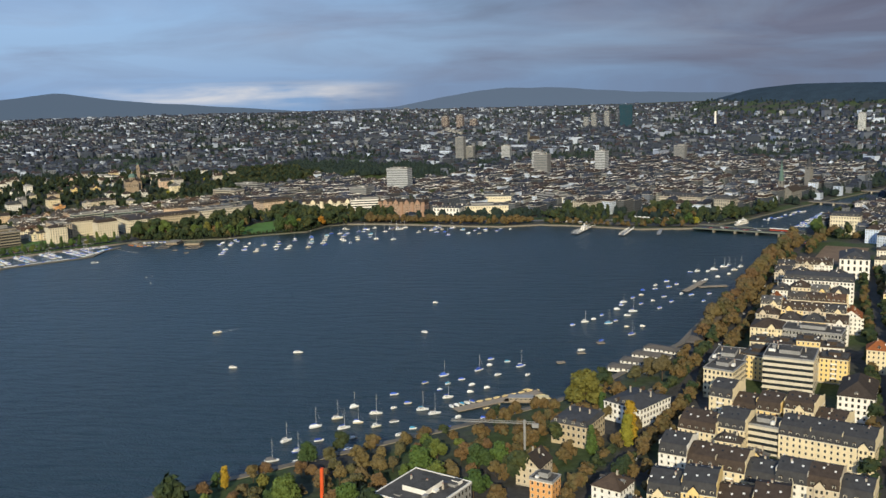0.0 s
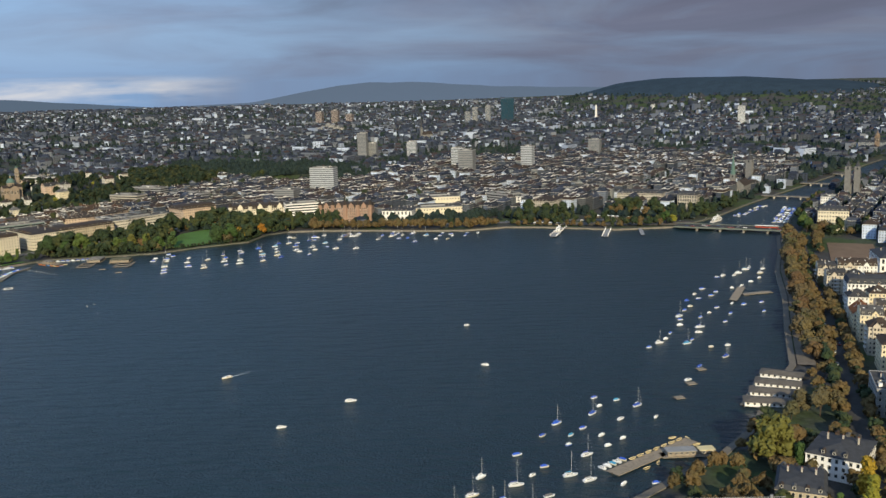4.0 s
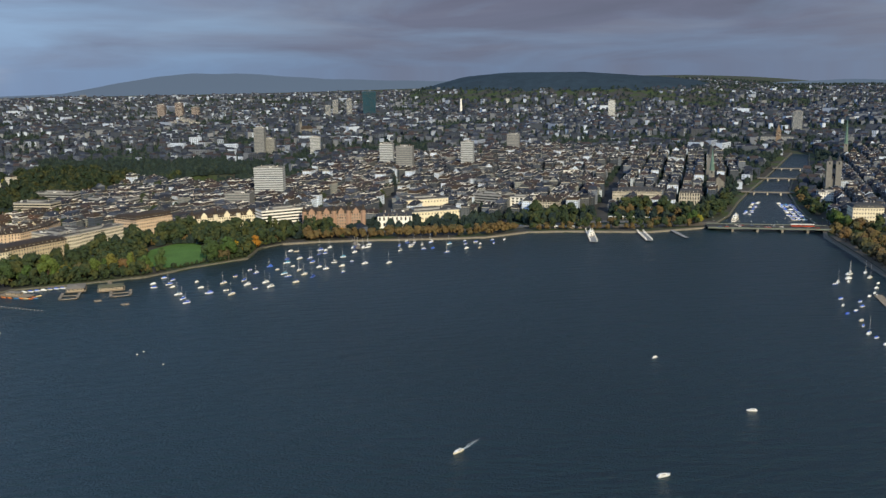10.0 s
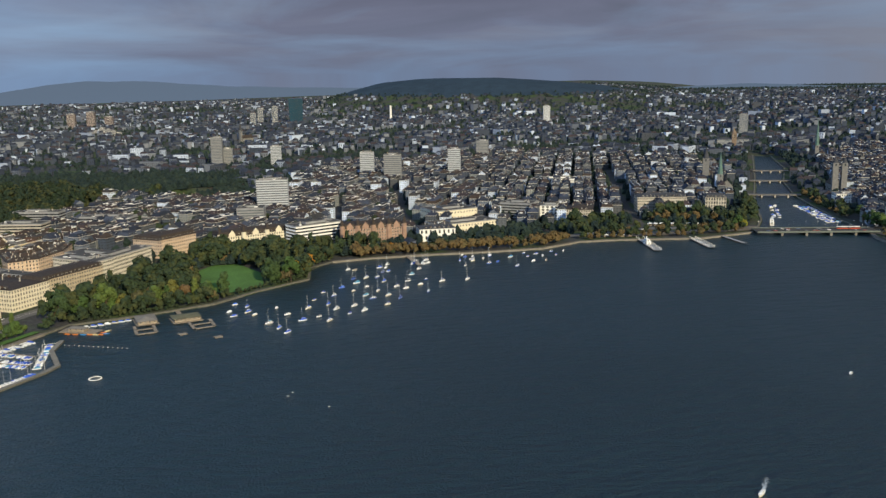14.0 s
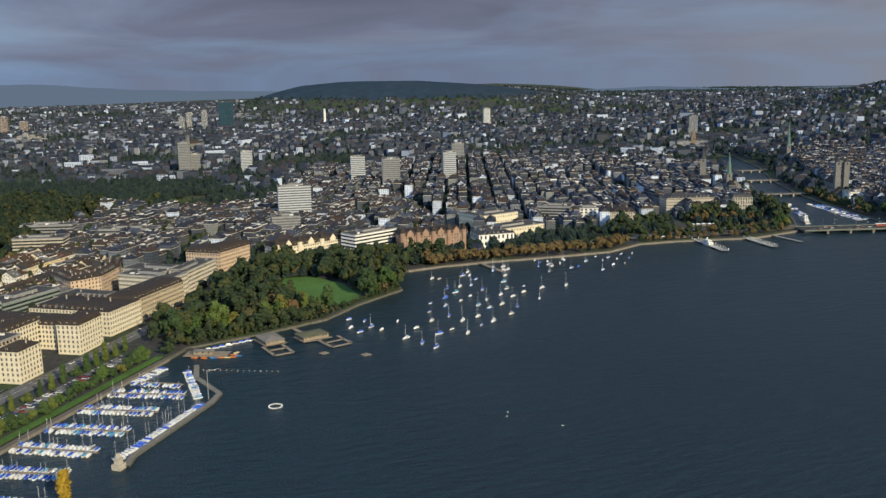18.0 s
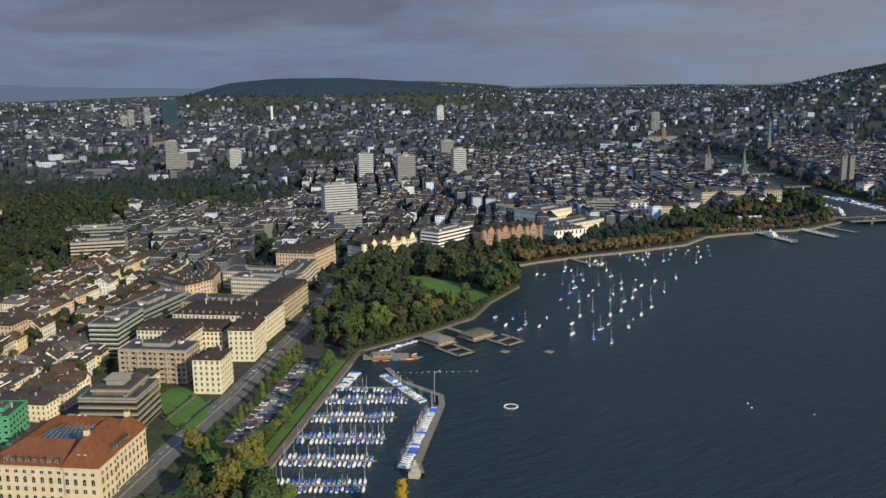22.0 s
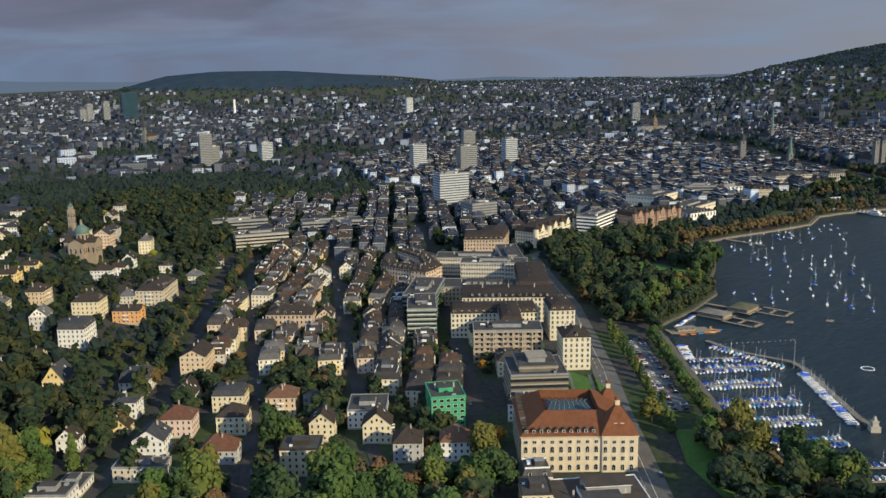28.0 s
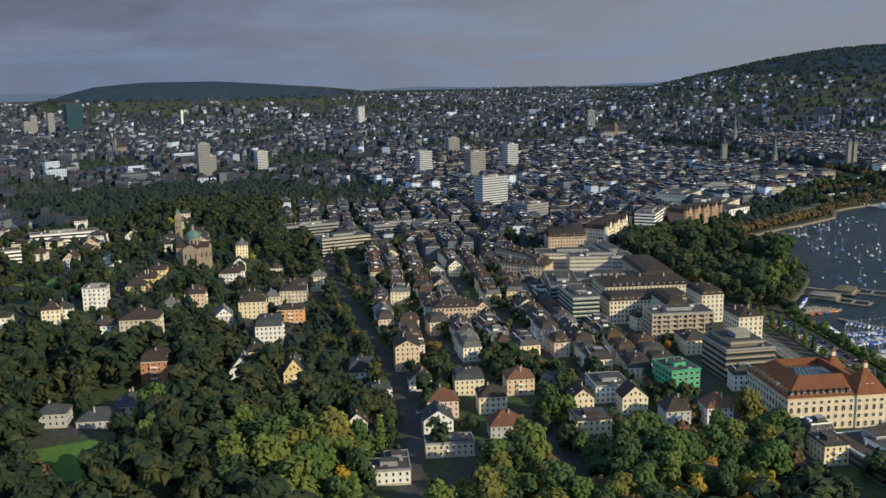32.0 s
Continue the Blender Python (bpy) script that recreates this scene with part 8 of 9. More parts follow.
def bath(pts, label, roofs, wall=white_mat, cover=bath_roof, rise=1.3):
    """A wooden lake bath: a deck on piles with long low huts."""
    for (a, b, wd) in pts:
        deck("bath_deck", [a, b], wd, label, "lake bath", 1.0)
    for (a, b, wd, h) in roofs:
        A, B = Vector(a), Vector(b)
        w = (B - A).length
        t = (B - A).normalized()
        c = (A + B) / 2
        g = Geo(); g.box(-w / 2, -wd / 2, 0, w / 2, wd / 2, h, wall)
        windows_on(g, w, wd, 0.6, 1, h - 0.6, 3.2, (1.2, 1.2), frames=True)
        ob = top("bath_hut", g.mesh("walls"), pose(c.x, c.y, 1.02, 0, 0, math.degrees(math.atan2(t.y, t.x))), ("long low white" if wall == white_mat else "low timber") + " changing hut on the bath deck", "hut")
        g = Geo(); roof_geo(g, w, wd, h, "hip", rise, cover, 1.0)
        part("roof", g.mesh("roof"), ob, "brown low hipped roof")


A1, A2, B1, B2 = Vector((163, 791)), Vector((195, 852)), Vector((192, 784)), Vector((217, 840))
bath([((163, 791), (195, 852), 3.5), ((192, 784), (217, 840), 5)], "wooden deck of the east bath on piles", [(tuple(A1.lerp(A2, f)), tuple(B1.lerp(B2, f)), 11, 2.9) for f in (0.06, 0.34, 0.62, 0.92)])
moss_roof = material("mossy_bath_roof", (0.13, 0.125, 0.075), 0.95, amount=0.4, noise_scale=0.3)
shingle_roof = material("grey_shingle_roof", (0.21, 0.19, 0.16), 0.95, amount=0.3, noise_scale=0.3)
PARK_BATH = "weathered timber deck of the park bath on piles"
bath([((-428, 1322), (-425, 1296), 18), ((-436, 1297), (-434.5, 1271), 2.6), ((-421.5, 1298), (-420, 1272), 2.6), ((-434.5, 1271.5), (-420, 1273), 2.6), ((-435, 1285), (-421, 1286), 2.2), ((-427, 1320), (-428, 1334), 4)], PARK_BATH, [((-427.5, 1320), (-425.5, 1299), 14.5, 2.8)], wood_mat, shingle_roof, 1.8)
bath([((-407, 1302), (-383, 1305), 20), ((-394, 1294), (-391, 1270), 2.6), ((-377, 1297), (-375, 1273), 2.6), ((-391, 1270.5), (-375, 1273.5), 2.6), ((-392.5, 1283), (-376, 1286), 2.2), ((-397, 1310), (-401, 1340), 4)], PARK_BATH, [((-405.5, 1302.2), (-385, 1304.8), 15, 2.8)], wood_mat, moss_roof, 1.2)
bath([((-490, 1308), (-462, 1292), 12)], "floating timber platform of the boat rental", [((-484, 1305), (-472, 1298), 6, 2.4)], wood_mat, shingle_roof, 0.8)
deck("jetty", [(69, 699), (119, 740)], 8, "broad wooden boat hire jetty")
deck("jetty", [(98, 720), (127, 722)], 7, "wooden boat hire platform")
# hire boats: cream rowing boats drawn up on the jetty and lying beside it, and a flat-roofed hut
rowing_cream = material("cream_boat_paint", (0.66, 0.55, 0.30), 0.5, amount=0.15)


def rowing_boat(x, y, yaw, z, word, paint=rowing_cream):
    ob = top("rowing_boat", cached(("rowing_hull", paint.name), lambda: rowing_hull(paint)), pose(x, y, z, 0, 0, yaw), word, "boat", "hire boats")
    g = Geo()
    g.box(-0.16, -0.62, 0.42, 0.16, 0.62, 0.48, wood_mat, True)
    for u in (-1.2, 0.1, 1.3):
        part("thwart", cached("thwart", lambda: g.mesh("thwart")), ob, m=pose(u, 0, 0))


def rowing_hull(paint):
    g = Geo()
    sec = [(-0.5, 0.6), (-0.25, 0.95), (0.05, 1.0), (0.3, 0.72), (0.5, 0.05)]
    def outline(k, dz):
        side = [(u * 5.4 * k, w * 0.85 * k) for u, w in sec]
        return ([(u, -v) for u, v in side] + [(u, v) for u, v in reversed(side)]), dz
    (lo, z0), (hi, z1), (inner, z2), (floor, z3) = outline(0.8, 0.0), outline(1.0, 0.62), outline(0.93, 0.62), outline(0.78, 0.16)
    rings = [(lo, z0), (hi, z1), (inner, z2), (floor, z3)]
    for (a, za), (b, zb) in zip(rings, rings[1:]):
        for k in range(len(a)):
            q = (k + 1) % len(a)
            g.face([(*a[k], za), (*a[q], za), (*b[q], zb), (*b[k], zb)], paint)
    g.face([(*p, z3) for p in floor], wood_mat)
    return g.mesh("hull")


for j in range(7):
    p = Vector((84, 714)).lerp(Vector((114, 738)), j / 6)
    rowing_boat(p.x - 1.5, p.y + 2.2, 38 + rb.uniform(-8, 8), 0.95, "cream rowing boat drawn up on the hire jetty")
for x, y, yw in ((103, 727, 70), (110, 745, 20), (118, 744, 95), (95, 712, 60), (88, 706, 50), (125, 729, 10), (121, 735, 25)):
    rowing_boat(x, y, yw + rb.uniform(-10, 10), -0.1, "cream rowing boat moored at the hire jetty")
rowing_orange = material("orange_boat_paint", (0.62, 0.20, 0.04), 0.5, amount=0.15)
rowing_blue = material("blue_boat_paint", (0.06, 0.22, 0.50), 0.5, amount=0.15)
for k, (x, y, yw) in enumerate(((-459, 1290, -30), (-457, 1286, -30), (-461, 1285, -35), (-465, 1286, -30), (-469, 1288, -30), (-474, 1290, -28), (-480, 1293, -30), (-456, 1294, 20), (-486, 1297, -30))):
    rowing_boat(x, y, yw, -0.1, "bright painted rental boat beside the rental platform", (rowing_orange, rowing_blue, rowing_orange, rowing_cream)[k % 4])
for j in range(5):
    p = Vector((70, 703)).lerp(Vector((82, 713)), j / 4)
    boat(p.x - 5, p.y + 4, 140 + rb.uniform(-8, 8), 5.2, False, rb.random() < 0.5, "rental boats at the hire jetty")
for a, b, wd, h, word in (((101, 720.5), (116, 721.5), 5.5, 2.7, "low boat hire hut with a grey flat roof"), ((118.5, 722), (126, 722.6), 5.0, 2.4, "small boat hire hut with a cream awning roof")):
    A, B = Vector(a), Vector(b)
    w = (B - A).length
    g = Geo(); g.box(-w / 2, -wd / 2, 0, w / 2, wd / 2, h, wood_mat)
    windows_on(g, w, wd, 0.4, 1, h - 0.4, 2.4, (1.4, 1.1), frames=True)
    hut = top("hire_hut", g.mesh("walls"), pose((A.x + B.x) / 2, (A.y + B.y) / 2, 0.92, 0, 0, math.degrees(math.atan2(B.y - A.y, B.x - A.x))), word, "hut")
    g = Geo(); g.box(-w / 2 - 0.6, -wd / 2 - 0.6, h, w / 2 + 0.6, wd / 2 + 0.6, h + 0.25, rowing_cream if "cream" in word else concrete_mat, True)
    part("roof", g.mesh("roof"), hut)
deck("jetty", [(234, 1050), (257, 1101)], 7, "wooden landing stage on piles"); deck("jetty", [(249, 1072), (277, 1080)], 7, "wooden landing stage on piles")
deck("pier", [(137, 1474), (113, 1394)], 9, "broad ferry landing pier", "pier", 1.5, concrete_mat)
deck("pier", [(191, 1446), (176, 1384)], 8, "broad ferry landing pier", "pier", 1.5, concrete_mat)
deck("pier", [(230, 1439), (224, 1389)], 5, "narrow concrete ferry landing pier", "pier", 1.5, concrete_mat)
deck("pier", [(-148, 1481), (-150, 1429)], 5, "wooden sailing pier off the promenade", "pier", 1.2)
for x, y in ((129, 809), (143, 835), (157, 864), (-376, 1242), (-401, 1261)):
    deck("raft", [(x - 3, y - 1), (x + 3, y + 1)], 5, "square wooden bathing raft", "raft", 0.45)

# boats on moorings
for spots, sails, word in ((
        [(-19, 609), (-21, 638), (-9, 624), (-3, 607), (-11, 662), (-2, 678), (7, 662), (3, 699), (13, 672), (20, 689), (26, 667), (49, 770), (60, 724), (48, 699), (57, 693), (72, 785), (101, 797)], True, "east quay"), (
        [(-20, 594), (-2, 641), (17, 647), (19, 630), (23, 726), (29, 700), (35, 676), (36, 710), (43, 655), (49, 666), (39, 752), (52, 738), (55, 752), (63, 762), (72, 751), (73, 736), (73, 688), (71, 669), (77, 812), (78, 797), (90, 807), (83, 746), (87, 775), (108, 777), (89, 688)], False, "east quay"), (
        [(143, 928), (163, 925), (182, 891), (184, 969), (176, 1003), (255, 1153), (273, 1163), (285, 1179), (291, 1186), (294, 1161), (303, 1180)], True, "east promenade"), (
        [(133, 917), (150, 938), (157, 953), (169, 934), (178, 915), (191, 918), (179, 954), (170, 976), (174, 992), (185, 1022), (195, 1055), (193, 1035), (208, 1079), (207, 1061), (203, 1012), (192, 998), (214, 1029), (220, 1099), (221, 1072), (229, 1086), (208, 983), (220, 1009), (231, 1042), (240, 1038), (249, 1013), (257, 1044), (247, 1146), (260, 1109), (266, 1153), (273, 1124), (286, 1139), (248, 1100), (256, 1101), (158, 870), (143, 842)], False, "east promenade"), (
        [(-224, 1442), (-230, 1397), (-249, 1365), (-263, 1337), (-275, 1307), (-294, 1301), (-306, 1264), (-324, 1233), (-328, 1248), (-333, 1266), (-344, 1309), (-272, 1289), (-286, 1254), (-255, 1294), (-221, 1339), (-236, 1327), (-233, 1313), (-251, 1275), (-217, 1319), (-227, 1287), (-210, 1305), (-194, 1339), (-171, 1394), (-183, 1368), (-206, 1395), (-217, 1397), (-231, 1379), (-153, 1354), (-179, 1318), (-128, 1351), (-80, 1412), (-106, 1413), (-63, 1453), (-180, 1450), (-152, 1444), (-143, 1438), (-205, 1375), (-200, 1350), (-59, 1387), (-46, 1434)], True, "park"), (
        [(-351, 1340), (-359, 1315), (-357, 1300), (-342, 1328), (-340, 1297), (-319, 1313), (-314, 1288), (-291, 1271), (-265, 1270), (-226, 1360), (-242, 1348), (-269, 1354), (-283, 1328), (-165, 1367), (-177, 1348), (-218, 1438), (-188, 1418), (-186, 1435), (-20, 1462), (-25, 1446), (-28, 1429), (-14, 1438), (-33, 1404), (-12, 1425), (7, 1443), (-18, 1404), (4, 1425), (21, 1441), (-91, 1454), (-90, 1465), (-69, 1415), (-90, 1435)], False, "park")):
    for x, y in spots:
        boat(x, y, (215 if word == "park" else 30) + rb.uniform(-22, 22), rb.choice((6.6, 7.5, 8.2) if sails else (4.6, 5.2, 6.0)), sails, rb.random() < (0.4 if sails else 0.62), "boats on moorings off the " + word)
for j in range(14):
    x, y = -105 + rb.uniform(-95, 45), 1455 + rb.uniform(-42, 4)
    boat(x, y, 225 + rb.uniform(-20, 20), rb.choice((6.6, 7.5)), rb.random() < 0.8, rb.random() < 0.4, "boats on moorings off the park")
for (x, y, yw, ln, sl) in ((-167, 868, 215, 7.5, False), (-76, 816, 10, 7.5, False), (-112, 773, 15, 6.0, False), (11, 884, 160, 6.0, False), (0, 990, 30, 5.2, False)):
    boat(x, y, yw, ln, sl, False, "boats out on the lake")
for j in range(66):
    if rb.random() < 0.3:
        continue
    p = Vector((428, 1462)).lerp(Vector((492, 1596)), ((j % 22) + rb.uniform(-0.4, 0.4)) / 21)
    off = 4 + 6.4 * (j // 22) + rb.uniform(-1.2, 1.2)
    boat(p.x - off, p.y + off * 0.47, 152 + rb.uniform(-14, 14), rb.choice((4.6, 5.2, 6.0)), False, rb.random() < 0.75, "river boats at the east bank")
for j in range(24):
    if rb.random() < 0.3:
        continue
    p = Vector((372, 1535)).lerp(Vector((440, 1628)), ((j % 12) + rb.uniform(-0.4, 0.4)) / 11)
    off = 6 + 6.5 * (j // 12) + rb.uniform(-1.2, 1.2)
    boat(p.x + off, p.y - off * 0.6, 150 + rb.uniform(-14, 14), rb.choice((4.6, 5.2)), False, rb.random() < 0.8, "river boats at the west bank")


def wake(x, y, yaw, length, spread):
    """Broken foam behind a boat: a narrow fan of flecks that thins out astern."""
    rw = random.Random(int(abs(x) + abs(y)))
    foam = material("wake_foam", (0.45, 0.49, 0.51), 0.9, amount=0.2)
    g = Geo()
    for k in range(150):
        f = rw.random() ** 1.6
        u, v = -f * length, rw.gauss(0, 0.35) * (0.5 + f * spread)
        e, w = rw.uniform(0.25, 0.9) * (1.1 - f), rw.uniform(0.12, 0.35)
        a = rw.uniform(-0.5, 0.5)
        c, s = math.cos(a), math.sin(a)
        g.face([(u + p * c - q * s, v + p * s + q * c, 0.06 + 0.04 * rw.random()) for p, q in ((-e, -w), (e * 0.2, -w * 1.3), (e, w * 0.2), (e * 0.1, w), (-e * 0.8, w * 0.7))], foam)
    top("wake", g.mesh("wake"), pose(x, y, 0, 0, 0, yaw), "thin white foam wake behind a motor boat", "wake", kind="stuff")


wake(-164.5, 870, 226, 18, 2.4)


def kiosk(x, y, yaw, word):
    g = Geo()
    g.box(-2.4, -1.5, 0, 2.4, 1.5, 2.5, wood_mat)
    g.box(-1.9, -1.56, 1.0, 1.9, -1.5, 2.1, dark_mat)
    ob = top("kiosk", g.mesh("booth"), pose(x, y, ground_at(x, y) + 0.45, 0, 0, yaw), word, "kiosk", "kiosks on the square")
    g = Geo(); roof_geo(g, 5.4, 4.2, 2.5, "hip", 1.1, white_mat, 0.3)
    part("roof", g.mesh("roof"), ob, "white canvas roof")


for j in range(9):
    p = Vector((190, 1534)).lerp(Vector((243, 1511)), j / 8)
    kiosk(p.x, p.y, -23 + rb.uniform(-4, 4), "market kiosk with a white canvas roof")
for j in range(5):
    p = Vector((90, 1487)).lerp(Vector((128, 1478)), j / 4)
    kiosk(p.x, p.y, -12 + rb.uniform(-4, 4), "market kiosk with a white canvas roof")
bollard = Geo(); bollard.rod((0, 0, 0), (0, 0, 1.9), 0.28, white_mat, 6); bollard.box(-0.5, -0.5, 1.9, 0.5, 0.5, 2.2, white_mat, True)
bollard = bollard.mesh("mooring_post")
for a, b, half in (((137, 1474), (113, 1394), 4.0), ((191, 1446), (176, 1384), 3.4)):
    A, B = Vector(a), Vector(b)
    t = (B - A).normalized()
    for j in range(13):
        p = A.lerp(B, (j + 1) / 13.5)
        for side in (-half, half):
            top("mooring_post", bollard, pose(p.x - t.y * side, p.y + t.x * side, 1.5), "white mooring post at the edge of a landing pier", "post", "posts of the ferry piers")


def ferry(x, y, yaw, length):
    g = Geo()
    b = 6.5
    sec = [(-0.5, 0.8), (-0.2, 1.0), (0.2, 1.0), (0.4, 0.6), (0.5, 0.05)]
    hi = ([(a * length, w * b / 2) for a, w in sec] + [(a * length, -w * b / 2) for a, w in reversed(sec)])[::-1]
    g.frustum([(p * 0.97, q * 0.8) for p, q in hi], hi, -0.6, 1.8, white_mat, cap=wood_mat)
    ob = top("passenger_ship", g.mesh("hull"), pose(x, y, 0, 0, 0, yaw), "white lake passenger ship with two decks", "ship")
    for k, (l, w, z) in enumerate(((0.66, 0.8, 1.82), (0.42, 0.66, 4.2))):
        g = Geo(); g.box(-l * length / 2, -w * b / 2, z, l * length / 2, w * b / 2, z + 2.3, white_mat)
        windows_on(g, l * length, w * b, z, 1, 2.2, 2.2, (1.6, 1.0), frames=False)
        part("deck_house", g.mesh("deck_house"), ob, "white deck house with dark windows", m=None)
    g = Geo(); g.rod((2, 0, 6.5), (1.5, 0, 9), 0.7, white_mat, 8)
    part("funnel", g.mesh("funnel"), ob)


ferry(344, 1493, 52, 34)
ferry(125, 1436, 75, 24)


def lake_bridge():
    a, b = Vector((277, 1441)), Vector((407, 1385))
    t = (b - a).normalized(); L = (b - a).length
    c = (a + b) / 2
    g = Geo()
    g.box(-L / 2, -14, 3.5, L / 2, 14, 4.5, bridge_steel, True, shade_asphalt_mat)
    ob = top("lake_bridge", g.mesh("deck"), pose(c.x, c.y, 0, 0, 0, math.degrees(math.atan2(t.y, t.x))), "low green steel road bridge on stone piers", "bridge")
    for k in range(4):
        g = Geo(); u = -L / 2 + L * (k + 1) / 5
        g.box(u - 1.3, -15, -4, u + 1.3, 15, 3.3, quay_mat)
        part("pier", g.mesh("pier"), ob)
    for s in (-1, 1):
        g = Geo(); g.box(-L / 2, s * 13.8 - 0.1, 4.5, L / 2, s * 13.8 + 0.1, 5.4, bridge_steel)
        part("parapet", g.mesh("parapet"), ob)
    for k in range(10):
        for s in (-1, 1):
            g = Geo(); u = -L / 2 + L * (k + 0.5) / 10
            g.rod((0, 0, 0), (0, 0, 8), 0.12, dark_mat, 5); g.box(-0.4, -0.3, 8, 0.4, 0.3, 8.4, white_mat)
            part("lamp_post", cached("lamp", lambda: g.mesh("lamp_post")), ob, m=pose(u, s * 13.2, 4.6))


lake_bridge()
for (a, b, w) in (((478, 1709), (541, 1675), 12), ((593, 1856), (648, 1828), 14), ((700, 1984), (752, 1956), 12)):
    A, B = Vector(a), Vector(b)
    t = (B - A).normalized(); L = (B - A).length + 6
    g = Geo(); g.box(-L / 2, -w / 2, 3.4, L / 2, w / 2, 4.6, quay_mat, True, asphalt_mat)
    for k in range(3):
        u = -L / 2 + L * (k + 1) / 4
        g.box(u - 1, -w / 2, -4, u + 1, w / 2, 3.4, stone_mat)
    c = (A + B) / 2
    top("river_bridge", g.mesh("river_bridge"), pose(c.x, c.y, 0, 0, 0, math.degrees(math.atan2(t.y, t.x))), "stone bridge over the river", "bridge")


# ---- cars ----
def car_meshes():
    g = Geo()
    g.box(-2.15, -0.88, 0.3, 2.15, 0.88, 0.92, CAR)
    body = g.mesh("body")
    g = Geo()
    g.frustum(ring(2.6, 1.6), ring(1.7, 1.35), 0.93, 1.45, glass_mat, cap=CAR)
    cab = g.mesh("cabin")
    g = Geo(); g.rod((0, -0.1, 0), (0, 0.1, 0), 0.33, dark_mat, 8)
    return body, cab, g.mesh("wheel")


CAR = material("car_paint", (0.3, 0.3, 0.3), 0.3, palette=[(0.6, 0.6, 0.6), (0.03, 0.03, 0.035), (0.10, 0.11, 0.13), (0.75, 0.75, 0.74), (0.25, 0.03, 0.02), (0.04, 0.07, 0.16), (0.30, 0.30, 0.31)], amount=0.05, spec=0.6)
BODY, CAB, WHEEL = car_meshes()


def car(x, y, yaw, z=None, group="parked cars", wheels=True):
    ob = top("car", BODY, pose(x, y, (ground_at(x, y) if z is None else z) + 0.42, 0, 0, yaw), "small passenger car on asphalt", "car", group)
    part("cabin", CAB, ob, "dark glazed cabin")
    if wheels:
        for a in (-1.35, 1.35):
            for b in (-0.82, 0.82):
                part("wheel", WHEEL, ob, m=pose(a, b, 0.33))


ribbon("car_park", [(-528, 1314), (-621, 1208)], 18, pale_asphalt, 0.5, "pale asphalt car park beside the harbour", "car park")
for line_no, off in enumerate((-7, 0.5, 4.5)):
    for k in range(36):
        if rb.random() < 0.28:
            continue
        p = Vector((-530, 1312)).lerp(Vector((-620, 1210)), k / 35) + ACROSS * off
        car(p.x, p.y, math.degrees(math.atan2(ACROSS.y, ACROSS.x)) + rb.uniform(-3, 3), group="cars in the harbour car park", z=ground_at(p.x, p.y) + 0.1, wheels=line_no == 0)
for line, width in ROADS[:6]:
    for (x0, y0), (x1, y1) in zip(line, line[1:]):
        n = int(math.hypot(x1 - x0, y1 - y0) / 30)
        for k in range(n):
            if rb.random() < 0.45:
                a = math.atan2(y1 - y0, x1 - x0)
                f = (k + rb.random()) / n
                o = rb.choice((-1, 1)) * width * rb.choice((0.2, 0.42))
                car(x0 + (x1 - x0) * f - math.sin(a) * o, y0 + (y1 - y0) * f + math.cos(a) * o, math.degrees(a), group="cars on the street", wheels=False)
for k in range(20):
    p = Vector((284, 1438)).lerp(Vector((403, 1387)), rb.random())
    q = p + Vector((0.37, 0.93)) * rb.choice((-8, -4, 4, 8))
    car(q.x, q.y, -21.6, 4.2, "cars on the bridge", False)
tram_red = material("tram_red", (0.42, 0.06, 0.03), 0.4, amount=0.1)


def tram(x, y, yaw, z):
    ob = top("tram", None, pose(x, y, z, 0, 0, yaw), "red and white articulated tram on the bridge", "tram")
    for k in range(2):
        g = Geo(); g.box(-6.6, -1.2, 0.35, 6.6, 1.2, 1.5, tram_red); g.box(-6.6, -1.15, 1.5, 6.6, 1.15, 2.6, glass_mat); g.box(-6.6, -1.2, 2.6, 6.6, 1.2, 3.3, white_mat)
        part("carriage", cached("tram_carriage", lambda: g.mesh("carriage")), ob, "red carriage with dark windows and white roof", m=pose(-6.8 + 13.6 * k, 0, 0))


tram(380, 1401, -23.4, 4.55)
for k in range(22):
    p = Vector((296, 1010)).lerp(Vector((346, 1200)), (k + rb.uniform(-0.3, 0.3)) / 21)
    car(p.x + rb.choice((-4.5, 4.5)), p.y, 75, group="cars parked along the promenade", wheels=False)
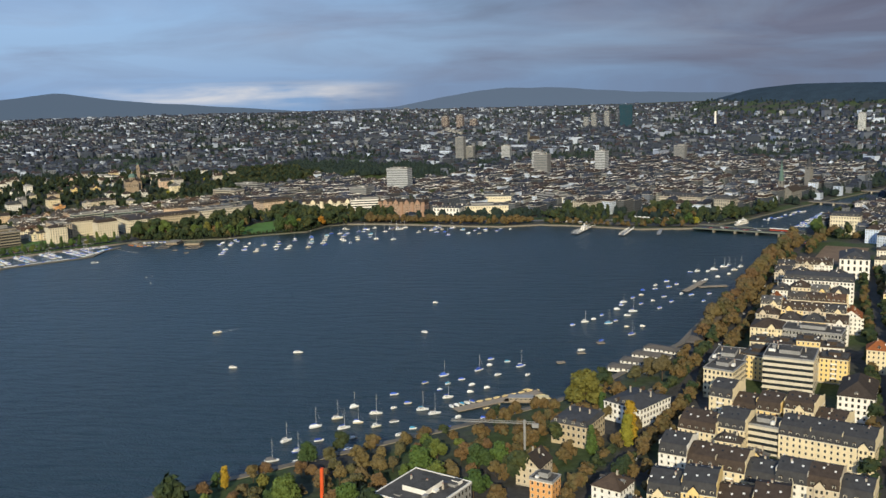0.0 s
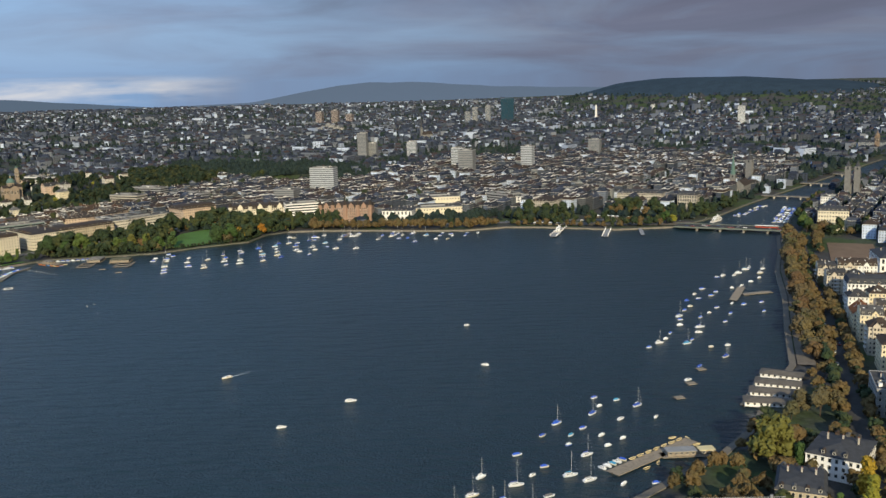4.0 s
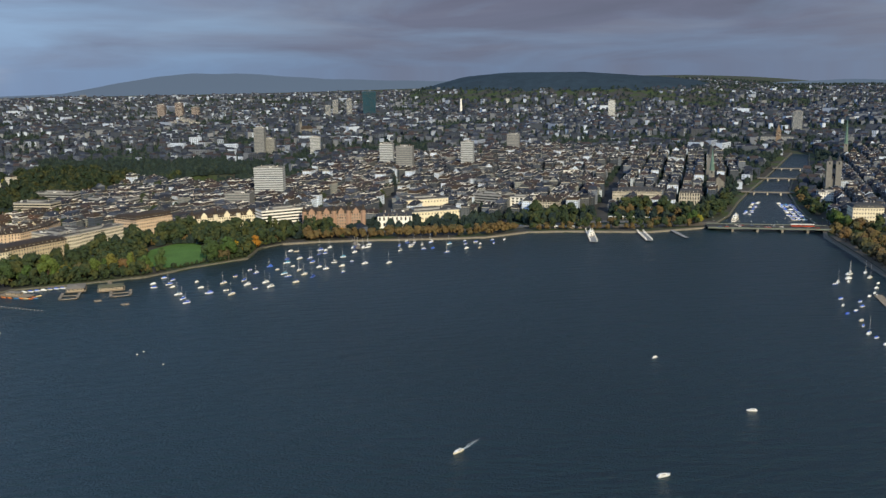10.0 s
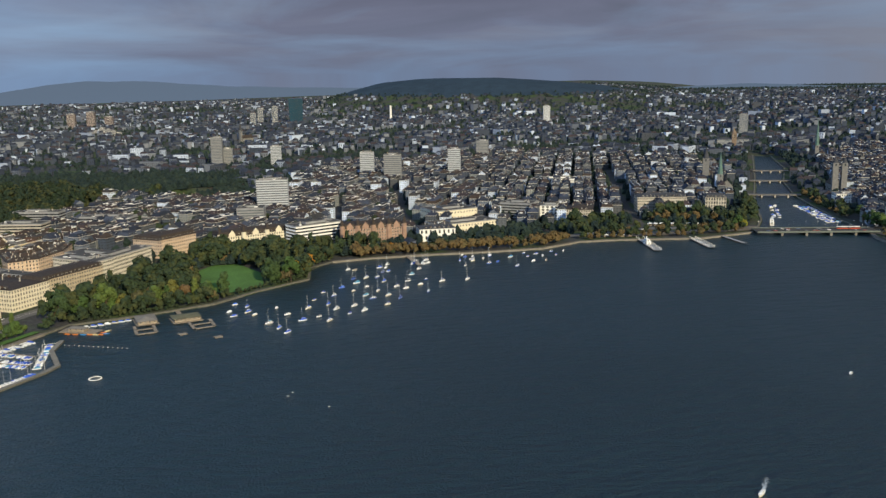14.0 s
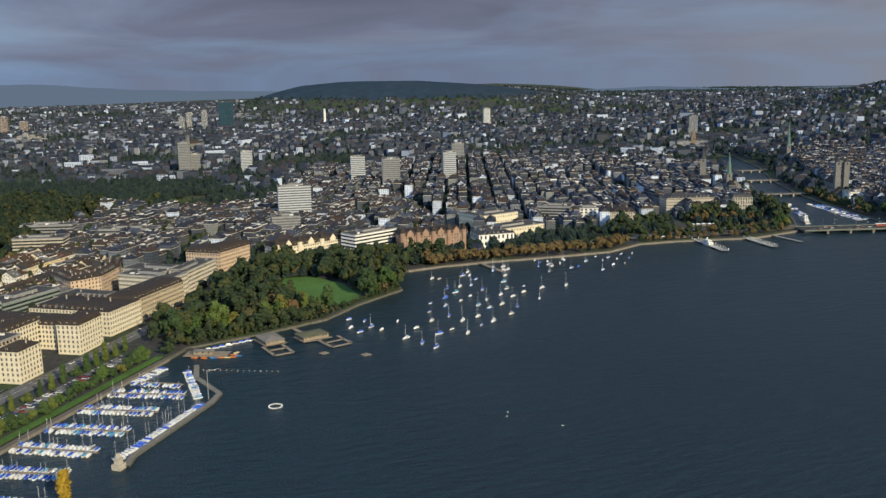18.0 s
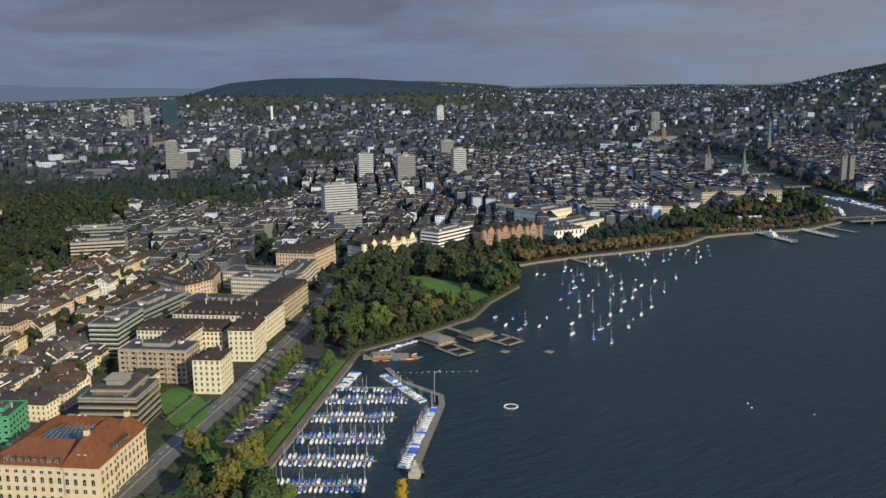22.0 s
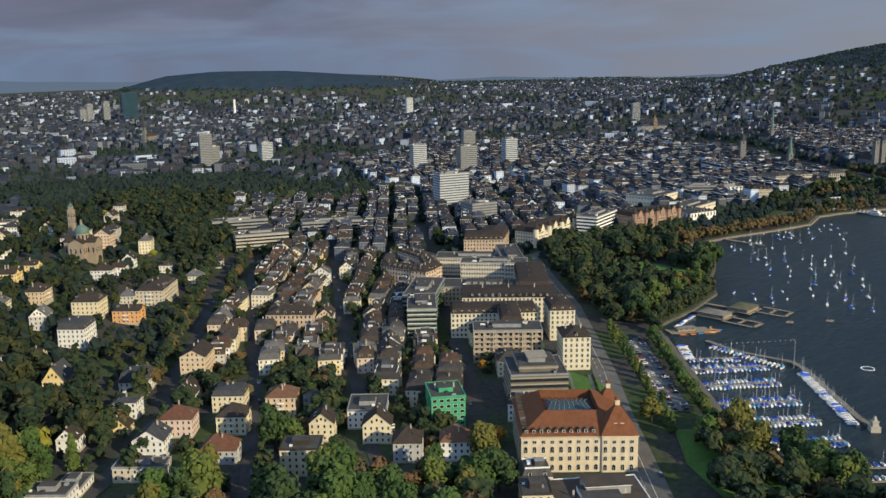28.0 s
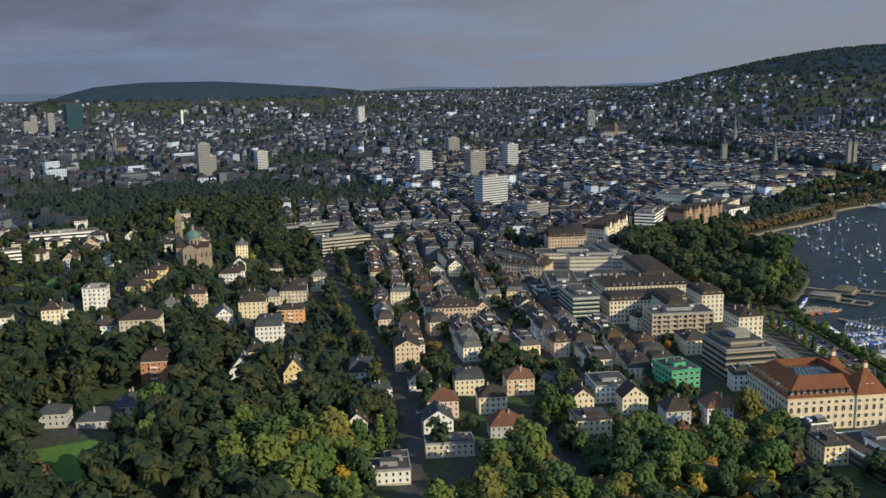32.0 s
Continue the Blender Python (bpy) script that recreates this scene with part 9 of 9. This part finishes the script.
# lane marks of the lakeside road
for (x0, y0), (x1, y1) in zip(ROADS[0][0][:8], ROADS[0][0][1:9]):
    length = math.hypot(x1 - x0, y1 - y0)
    tx, ty = (x1 - x0) / length, (y1 - y0) / length
    g = Geo()
    for k in range(int(length / 9)):
        for off in (3.7,):
            a, b = k * 9 + 1.5, k * 9 + 5.5
            zz = ground_at(x0 + tx * (a + b) / 2, y0 + ty * (a + b) / 2) + 0.42
            g.face([(x0 + tx * u - ty * (off + v), y0 + ty * u + tx * (off + v), zz) for u, v in ((a, -0.14), (b, -0.14), (b, 0.14), (a, 0.14))], mark_mat)
    for k in range(int(length / 6)):
        zz = ground_at(x0 + tx * (k * 6 + 3), y0 + ty * (k * 6 + 3)) + 0.42
        g.face([(x0 + tx * u - ty * v, y0 + ty * u + tx * v, zz) for u, v in ((k * 6, -0.14), (k * 6 + 6, -0.14), (k * 6 + 6, 0.14), (k * 6, 0.14))], mark_mat)
    top("lane_mark", g.mesh("lane_mark"), Matrix(), "worn white lane lines", "road mark", kind="structure")

# building site on the east bank
crane_red = material("crane_paint", (0.62, 0.10, 0.03), 0.5, amount=0.15)
g = Geo()
for a, b in ((-0.6, -0.6), (0.6, -0.6), (0.6, 0.6), (-0.6, 0.6)):
    g.rod((a, b, -1), (a, b, 18), 0.16, crane_red, 4)
for k in range(12):
    z = k * 1.5
    for q in range(4):
        a, b = [(-0.6, -0.6), (0.6, -0.6), (0.6, 0.6), (-0.6, 0.6)][q], [(0.6, -0.6), (0.6, 0.6), (-0.6, 0.6), (-0.6, -0.6)][q]
        g.rod((*a, z), (*b, z + 1.5), 0.1, crane_red, 4)
g.box(-0.62, -0.62, 0, 0.62, 0.62, 18, crane_red)
top("site_hoist", g.mesh("mast"), pose(26, 560, ground_at(26, 560), 5, 4, 0), "bright orange-red lattice site hoist", "hoist")
g = Geo()
g.rod((0, 0, -1), (0, 0, 24), 0.7, concrete_mat, 6)
crane = top("tower_crane", g.mesh("mast"), pose(121, 619, ground_at(121, 619)), "pale tower crane with a long boom", "crane")
g = Geo()
for dy, dz in ((-0.5, 0), (0.5, 0), (0, 1.1)):
    g.rod((6, dy, 22 + dz), (-40, dy, 22 + dz), 0.13, concrete_mat, 4)
for k in range(23):
    g.rod((6 - k * 2, -0.5, 22), (5 - k * 2, 0, 23.1), 0.08, concrete_mat, 3); g.rod((5 - k * 2, 0, 23.1), (4 - k * 2, 0.5, 22), 0.08, concrete_mat, 3)
part("boom", g.mesh("boom"), crane)
g = Geo(); g.box(4, -0.8, 20, 7.5, 0.8, 22, concrete_mat, True)
part("counterweight", g.mesh("counterweight"), crane)
